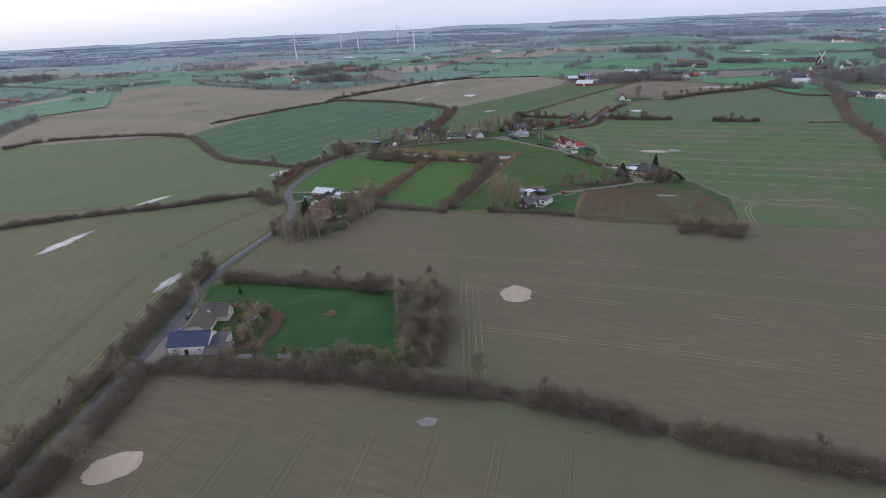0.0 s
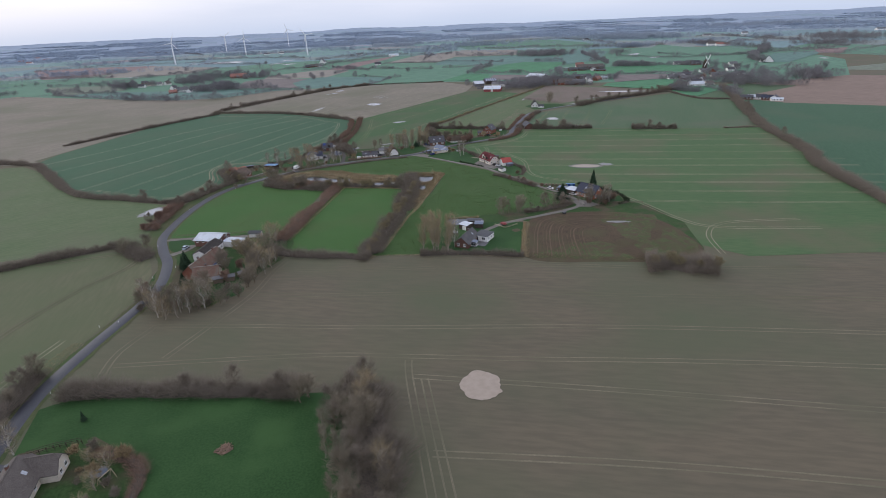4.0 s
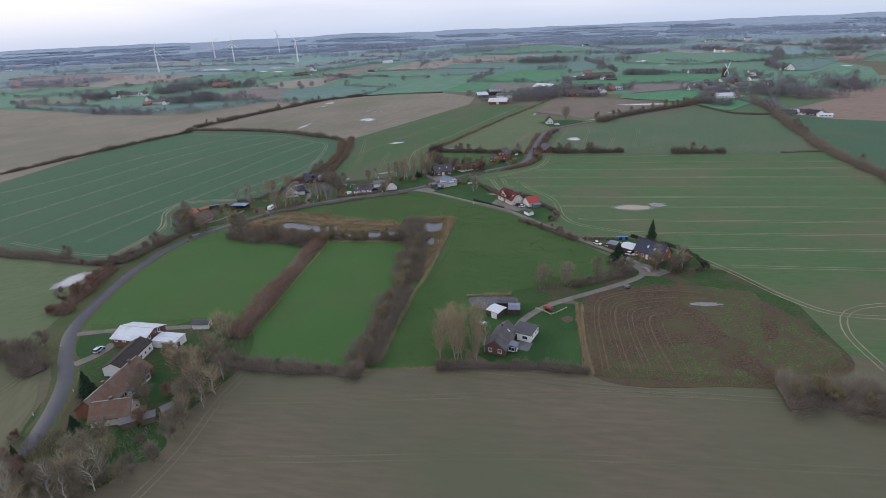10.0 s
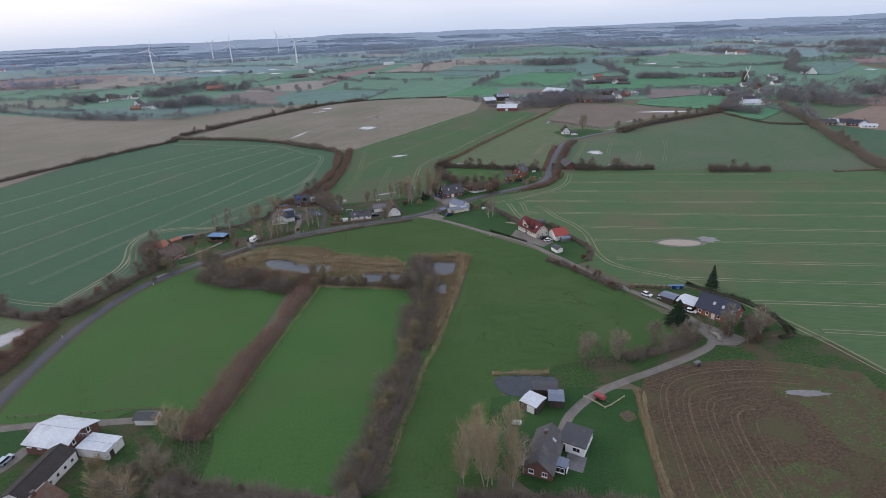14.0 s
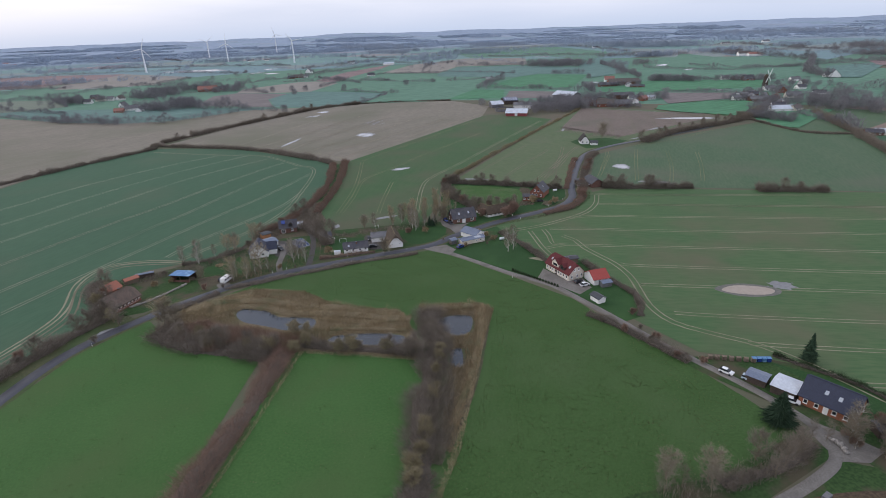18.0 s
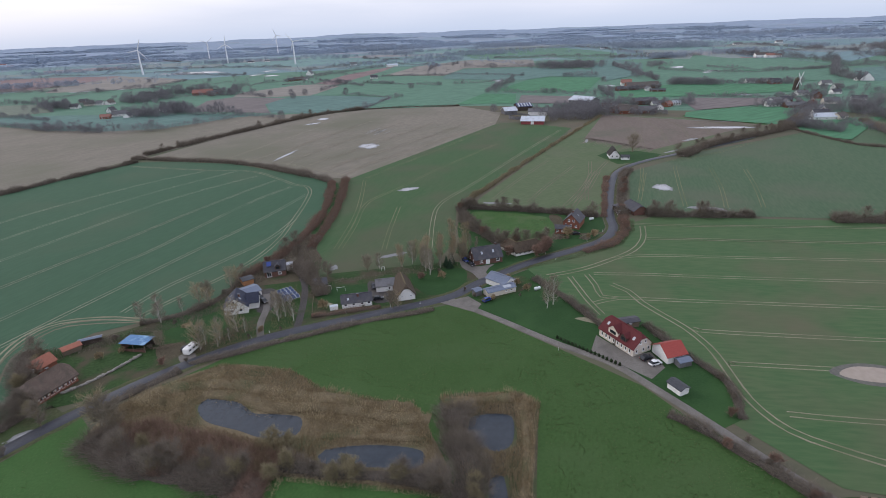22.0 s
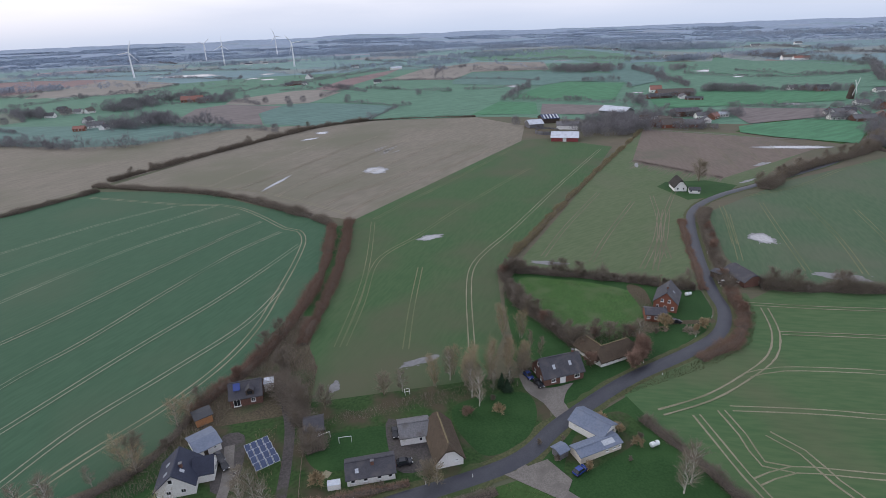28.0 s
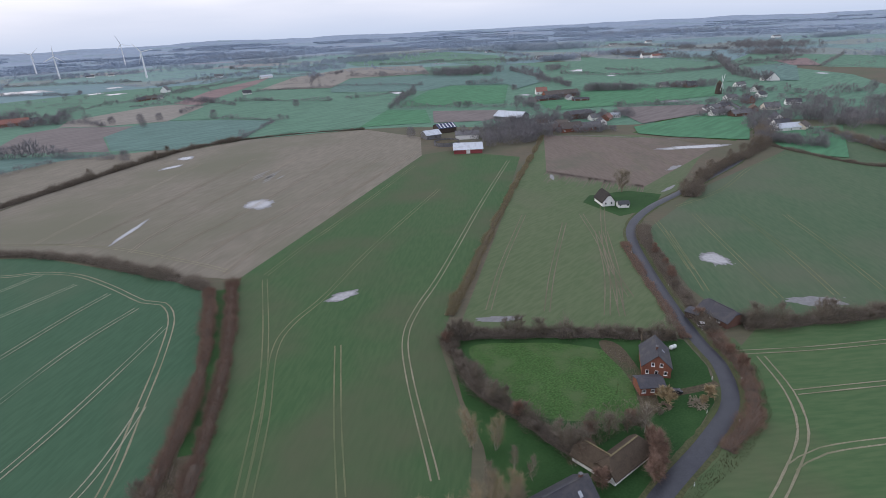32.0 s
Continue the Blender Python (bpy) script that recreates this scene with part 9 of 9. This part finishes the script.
van = thing("caravan", "white caravan with dark windows and hatch", "caravan", -34.5, 434.7, 0.12, 63)
part("body", extrude_profile([(-2.5, 0.45), (2.3, 0.45), (2.7, 1.1), (2.35, 2.2), (1.9, 2.4), (-2.1, 2.4), (-2.5, 2.15), (-2.65, 1.0)], 2.0), M_WHITE, van)
for sy in (-1, 1):
    for u in (-1.5, 0.1, 1.5):
        part("window", box(u, sy * 1.01, 1.65, 0.9, 0.06, 0.55, 0.02), M_GLASS, van)
    w = part("wheel", wheel_mesh(0.32, 0.2), M_RUBBER, van)
    w.matrix_basis = pose(-0.2, sy * 0.9, 0.32)
part("front_window", box(2.56, 0, 1.6, 0.06, 1.4, 0.45, 0.02), M_GLASS, van)
part("roof_hatch", box(-0.4, 0, 2.44, 0.7, 0.7, 0.1, 0.03), M_ETERNIT, van)
part("drawbar", box(3.1, 0, 0.5, 1.2, 0.12, 0.1), M_ETERNIT, van)
car(-36.4, 436.4, 63, M_CAR_K, "dark car beside the caravan")

# ---- carport with a blue sheet roof ----
cp = thing("carport", "open carport with a bright blue sheet roof", "carport", -51.8, 441.8, 0, -22)
for k in range(10):
    part("roof_sheet", box(-4.05 + 0.9 * k, 0, 2.95 + 0.03 * (k % 2), 0.92, 5.4, 0.08), M_BLUE, cp)
for sx in (-4.1, 0, 4.1):
    for sy in (-2.3, 2.3):
        part("post", box(sx, sy, 1.45, 0.16, 0.16, 2.9), M_WOOD, cp)
part("back_wall", box(0, 2.3, 1.2, 8.2, 0.15, 2.4), M_WOOD_D, cp)
part("side_wall", box(-4.1, 0, 1.2, 0.15, 4.4, 2.4), M_BRICK_D, cp)
part("low_wall", box(0, -2.3, 0.5, 7.6, 0.15, 1.0), M_BRICK_D, cp)

# ---- ground solar array ----
arr = thing("solar_array", "raised solar array in four tilted rows", "solar panel", -6.3, 462.6, 0, -67)
for r in range(4):
    for k in range(4):
        o = part("module", box(0, 0, 0, 1.75, 1.15, 0.06), M_SOLAR_L, arr)
        part("module_frame", box(0, 0, -0.03, 1.9, 1.32, 0.05), M_METAL, o)
        o.matrix_basis = pose(-3.6 + 2.4 * r, -2.2 + 1.45 * k, 2.6, 0, 30, 0)
    part("rail", box(-3.6 + 2.4 * r, 0, 2.3, 0.1, 6.0, 0.1), M_ETERNIT, arr)
for sx in (-4.5, 0, 4.5):
    for sy in (-2.8, 2.8):
        part("post", box(sx, sy, 1.03, 0.14, 0.14, 2.06), M_WOOD, arr)

# solar modules on roofs
for name, lab, x, y, z, r, tilt, nx, ny in [("solar_roof_panel", "striped solar modules on a barn roof", 236, 874.8, 6.15, -4, 18.4, 5, 1)]:
    ob = thing(name, lab, "solar panel", x, y, z + 0.25, r)
    for k in range(nx):
        o = part("module", box(0, 0, 0, 1.2, 8.6, 0.08), M_METAL, ob)
        o.matrix_basis = pose(-6.8 + 3.4 * k, 0, 0, tilt, 0, 0)
rp = thing("roof_solar_panel", "blue solar panel on a dark roof", "solar panel", -14.8, 486.6, 5.2, 3)
o = part("module", box(0, 0, 0, 1.8, 2.0, 0.08), M_CAR_B, rp)
o.matrix_basis = pose(0, 0, 0.08, 43.5, 0, 0)


# ---- tanks, fences, play things, posts ----
def tank(x, y, rot, label):
    ob = thing("gas_tank", label, "tank", x, y, 0.1, rot)
    bm = bmesh.new()
    bmesh.ops.create_cone(bm, cap_ends=True, segments=16, radius1=0.6, radius2=0.6, depth=2.0, matrix=pose(0, 0, 0.85, 0, 90, 0))
    for s in (-1, 1):
        bmesh.ops.create_uvsphere(bm, u_segments=12, v_segments=8, radius=0.6, matrix=pose(s * 1.0, 0, 0.85) @ Matrix.Diagonal((0.5, 1, 1, 1)))
    part("shell", bm, M_TANK, ob)
    for s in (-0.6, 0.6):
        part("foot", box(s, 0, 0.2, 0.16, 0.8, 0.4), M_ETERNIT, ob)
    part("lid", box(0, 0, 1.5, 0.4, 0.4, 0.16, 0.04), M_ETERNIT, ob)


tank(43.7, 280, -20, "white gas tank on the lawn")
tank(83.7, 444.7, 10, "white gas tank in a garden")
tank(137.1, 508.8, 5, "white gas tank behind the house")

rng_posts = random.Random(3)
mp = thing("marker_post", "white roadside marker post with black band", "post", -77.5, 277.8, 0.05, 0, "marker posts along the road")
part("post", box(0, 0, 0.5, 0.14, 0.14, 1.0, 0.02), M_POST, mp)
part("band", box(0, 0, 0.82, 0.15, 0.15, 0.16), M_CAR_K, mp)
for x, y in [(-91.7, 306), (-84, 269), (-89.5, 360), (135, 493), (141.5, 489), (126.6, 478), (122.6, 484), (101.4, 469), (99.4, 475.4), (15.4, 439.4), (13.8, 446), (-15.1, 432.6), (-11.5, 440), (29.5, 446.6), (-53, 411), (-17, 438), (40, 446), (-66, 410), (-91, 232), (-85.6, 234), (-98, 172), (-97, 132), (-91, 196), (168, 540), (178, 570), (-70, 396), (75.3, 405.7), (153, 512)]:
    copy_thing(mp, pose(x, y, 0.05, 0, 0, rng_posts.uniform(0, 90)))


def fence(pts, label, gap=2.6, h=1.0, rails=2, m=M_WOOD):
    ob = thing("fence", label, "fence", 0, 0)
    p = spline(pts, gap)
    for i, (x, y) in enumerate(p):
        part("post", box(x, y, h / 2, 0.12, 0.12, h), m, ob)
        if i + 1 < len(p):
            q = p[i + 1]
            L, a = math.hypot(*(q - p[i])), math.degrees(math.atan2(q[1] - y, q[0] - x))
            for k in range(rails):
                part("rail", box((x + q[0]) / 2, (y + q[1]) / 2, h * (0.55 + 0.38 * k), L, 0.05, 0.1, rz=a), m, ob)


fence([(64.4, 285.6), (66, 283.2), (67.6, 280), (74.6, 282.8)], "pale timber fence round a parking bay", 2.0, 0.8, 2, M_PALEWOOD)
fence([(-86, 317), (-70, 314), (-50, 311), (-36, 306)], "thin wooden field fence at the meadow", 3.2, 1.1, 2)
fence([(132, 297), (138, 295.5), (146, 293)], "thin wooden fence at the field edge", 2.4, 1.0, 2)
fence([(-85, 170), (-80, 171.5), (-74, 172)], "dark wooden garden fence", 1.2, 1.4, 3, M_WOOD_D)
fence([(2.2, 449), (2.6, 460), (3.6, 470)], "weathered garden fence along the track", 2.2, 1.2, 2)
fence([(-52, 440), (-44, 439), (-38, 441)], "low wooden fence beside the yard", 2.2, 0.9, 2)


def wall_run(pts, w, h, label):
    """A dry wall of single field stones."""
    ob = thing("stone_wall", label, "wall", 0, 0)
    r = random.Random(4)
    stones = [mesh_of("stone", [(sx * 0.5 * r.uniform(.7, 1.1), sy * 0.5 * r.uniform(.7, 1.1), sz * r.uniform(.8, 1.1)) for sx in (-1, 1) for sy in (-1, 1) for sz in (0, 1)], [(0, 1, 3, 2), (4, 6, 7, 5), (0, 4, 5, 1), (2, 3, 7, 6), (0, 2, 6, 4), (1, 5, 7, 3)], M_STONE) for _ in range(5)]
    p = spline(pts, 0.62)
    for x, y in p:
        o = new("stone", r.choice(stones))
        o.parent = ob
        o.matrix_basis = pose(x + r.uniform(-.08, .08), y + r.uniform(-.08, .08), 0, 0, 0, r.uniform(0, 360)) @ Matrix.Diagonal((0.72, w * r.uniform(.8, 1.1), h * r.uniform(.7, 1.2), 1))


wall_run([(-66, 421.6), (-62, 424), (-56.5, 429), (-50, 436.6)], 0.8, 0.7, "low pale field stone garden wall")
wall_run([(116.4, 299.6), (117.2, 302), (116.6, 304.6)], 1.2, 0.8, "heap of pale stones by the drive")


def goal(x, y, rot):
    ob = thing("football_goal", "small white garden football goal", "goal", x, y, 0.09, rot)
    for s in (-1.5, 1.5):
        part("goal_post", box(s, 0, 0.9, 0.1, 0.1, 1.8), M_POST, ob)
        o = part("back_stay", box(0, 0, 0, 0.06, 1.9, 0.06), M_POST, ob)
        o.matrix_basis = pose(s, 0.75, 0.9, -50, 0, 0)
    part("crossbar", box(0, 0, 1.8, 3.1, 0.1, 0.1), M_POST, ob)


goal(7.8, 466.4, 20), goal(12.8, 464, -4)
tr = thing("trampoline", "round dark trampoline on the lawn", "trampoline", -66, 160, 0.08)
bm = bmesh.new()
bmesh.ops.create_cone(bm, cap_ends=True, segments=24, radius1=1.7, radius2=1.7, depth=0.06, matrix=pose(0, 0, 0.8))
part("mat", bm, M_METAL_B, tr)
for k in range(6):
    part("leg", box(1.62 * math.cos(k * 1.047), 1.62 * math.sin(k * 1.047), 0.39, 0.07, 0.07, 0.78), M_ETERNIT, tr)
sw = thing("swing_frame", "pale timber swing frame on the lawn", "swing", -63.6, 157.4, 0.08, 60)
for s in (-1.6, 1.6):
    for t in (-1, 1):
        o = part("leg", box(0, 0, 0, 0.1, 0.1, 2.4), M_PALEWOOD, sw)
        o.matrix_basis = pose(s, t * 0.55, 1.12, t * 25, 0, 0)
part("beam", box(0, 0, 2.2, 3.6, 0.12, 0.12), M_PALEWOOD, sw)
for s in (-0.6, 0.6):
    part("seat", box(s, 0, 0.6, 0.5, 0.2, 0.05), M_WOOD_D, sw)
    for t in (-0.2, 0.2):
        part("rope", box(s + t, 0, 1.4, 0.03, 0.03, 1.55), M_ETERNIT, sw)
gz = thing("climbing_frame", "white framed climbing box at the field edge", "play frame", 30.2, 478.8, 0.06, 0)
gz.scale = (0.6, 0.6, 0.6)
for sx in (-1.1, 1.1):
    for sy in (-1.1, 1.1):
        part("post", box(sx, sy, 1.1, 0.14, 0.14, 2.2), M_POST, gz)
for s in (-1.1, 1.1):
    part("beam", box(0, s, 2.2, 2.4, 0.14, 0.14), M_POST, gz)
    part("side_beam", box(s, 0, 2.2, 0.14, 2.0, 0.14), M_POST, gz)


def heap(name, label, cat, x, y, r, h, m, n=40, seed=1, kind=""):
    """A loose heap of sticks or logs."""
    rr = random.Random(seed)
    ob = thing(name, label, cat, x, y, 0.06)
    v, f = [], []
    for _ in range(n):
        t, q = rr.uniform(0, 6.28), r * math.sqrt(rr.random())
        z = h * (1 - q / r) * rr.random() + 0.1
        c = Vector((q * math.cos(t), q * math.sin(t), z))
        d = Vector((rr.gauss(0, 1), rr.gauss(0, 1), rr.gauss(0, 0.3))).normalized() * r * 0.45
        tube(v, f, c - d, c + d, 0.11, 0.07, 4)
    o = part("stick", mesh_of("stick", v, f, m), m, ob)
    tagged(o, kind="stuff")


heap("brush_heap", "brown brush heap on the meadow", "heap", -39.6, 161.3, 1.7, 0.9, M_TWIG_R, 60, 1)
heap("log_pile", "pale pile of cut branches", "heap", 123.3, 487.6, 2.2, 1.4, M_TWIG_G, 70, 2)
heap("log_pile", "loose brown pile of timber", "heap", 115.6, 490.6, 1.6, 0.8, M_WOOD, 40, 3)
heap("brush_heap", "pale heap of dry cuttings", "heap", -40, 452.6, 1.6, 0.9, M_REED, 50, 4)
heap("brush_heap", "dark heap of garden cuttings", "heap", 66, 482.4, 2.4, 1.2, M_TWIG, 70, 5)
for k in range(7):
    st = thing("firewood_stack", "short stack of split firewood", "firewood", 111.8 + 1.75 * k, 339.2 - 0.75 * k, 0.08, -24, "firewood stacks along the hedge")
    rr = random.Random(k)
    for a in range(4):
        for b in range(4):
            o = part("log", box(-0.45 + 0.3 * a, 0, 0.17 + 0.3 * b, 0.27, 1.1, 0.27, 0.05), M_WOOD, st)
for k in range(4):
    cr = thing("crate", "bright blue plastic crate", "crate", 122.6 + 1.3 * k, 334.8 - 0.36 * k, 0.08, -16, "blue crates behind the farm")
    part("bin", box(0, 0, 0.6, 1.1, 1.1, 1.2, 0.06), M_CAR_B if k % 2 else M_BLUE, cr)
    part("rim", box(0, 0, 1.22, 1.2, 1.2, 0.08), M_BLUE, cr)
rt = thing("trailer", "red tipping trailer on a parking bay", "trailer", 68.1, 283.8, 0.1, -60)
part("bed", box(0, 0, 0.95, 3.2, 1.6, 0.5, 0.06), M_RED, rt)
part("hood", box(0.2, 0, 1.35, 2.2, 1.45, 0.4, 0.12), M_RED, rt)
part("drawbar", box(2.1, 0, 0.6, 1.2, 0.1, 0.1), M_ETERNIT, rt)
for sy in (-0.8, 0.8):
    w = part("wheel", wheel_mesh(0.36, 0.2), M_RUBBER, rt)
    w.matrix_basis = pose(-0.2, sy, 0.36)
tagged(sheet("terrace", [(49.2, 264.2), (52.2, 268.4), (55.6, 265.6), (52.6, 261.6)], 0.12, M_ETERNIT, "grey paved terrace beside the white wing"), kind="structure")
sheet("sand_arena", [(88, 422), (91.4, 418.4), (94.8, 415.6), (96, 418.6), (93, 421.4)], 0.12, M_TRACK, "pale sandy patch with a low bank", 1.0)
sheet("sandpit", [(6.8, 454), (8.4, 453.6), (9.4, 455), (8, 456.2)], 0.12, M_TRACK, "pale round sandpit in the garden", 1.0)
sheet("bare_patch", [(70, 277), (73, 278), (73.6, 275), (70.6, 274)], 0.1, M_SCRUB, "bare brown patch in the lawn", 1.0)
ts = thing("garden_shed", "pale green garden trailer by the lane", "trailer", 101.7, 290.4, 0.1, 20)
part("box", box(0, 0, 0.8, 2.0, 1.2, 0.8, 0.06), M_ETERNIT, ts)
part("axle_block", box(0, 0, 0.2, 1.0, 1.5, 0.4), M_RUBBER, ts)
up = thing("utility_pole", "wooden utility pole with crossarm", "pole", 127.4, 512, 0)
v, f = [], []
tube(v, f, (0, 0, 0), (0, 0, 8.5), 0.15, 0.11, 8)
part("pole", mesh_of("pole", v, f, M_WOOD), M_WOOD, up)
part("crossarm", box(0, 0, 8.0, 1.6, 0.1, 0.12), M_WOOD, up)
o = part("strut", box(0, 0, 0, 0.14, 0.14, 6.4), M_WOOD, up)
o.matrix_basis = pose(0.9, 0, 3.1, 0, -16, 0)
silo = thing("slurry_tank", "low round concrete slurry tank", "tank", 211.6, 824, 0)
bm = bmesh.new()
bmesh.ops.create_cone(bm, cap_ends=False, segments=32, radius1=11, radius2=11, depth=3, matrix=pose(0, 0, 1.5))
bmesh.ops.create_cone(bm, cap_ends=False, segments=32, radius1=10.5, radius2=10.5, depth=3, matrix=pose(0, 0, 1.5))
part("tank_wall", bm, M_ETERNIT, silo)
bm = bmesh.new()
bmesh.ops.create_circle(bm, cap_ends=True, segments=32, radius=10.5, matrix=pose(0, 0, 1.9))
part("slurry", bm, M_SCRUB, silo)
rail = thing("balcony_rail", "pale steel rail on the flat roof", "rail", -59.4, 299.4, 3.1, -24)
for k in range(6):
    part("baluster", box(-2.4 + 0.96 * k, 0, 0.5, 0.06, 0.06, 1.0), M_METAL, rail)
part("handrail", box(0, 0, 1.0, 5.0, 0.08, 0.08), M_METAL, rail)
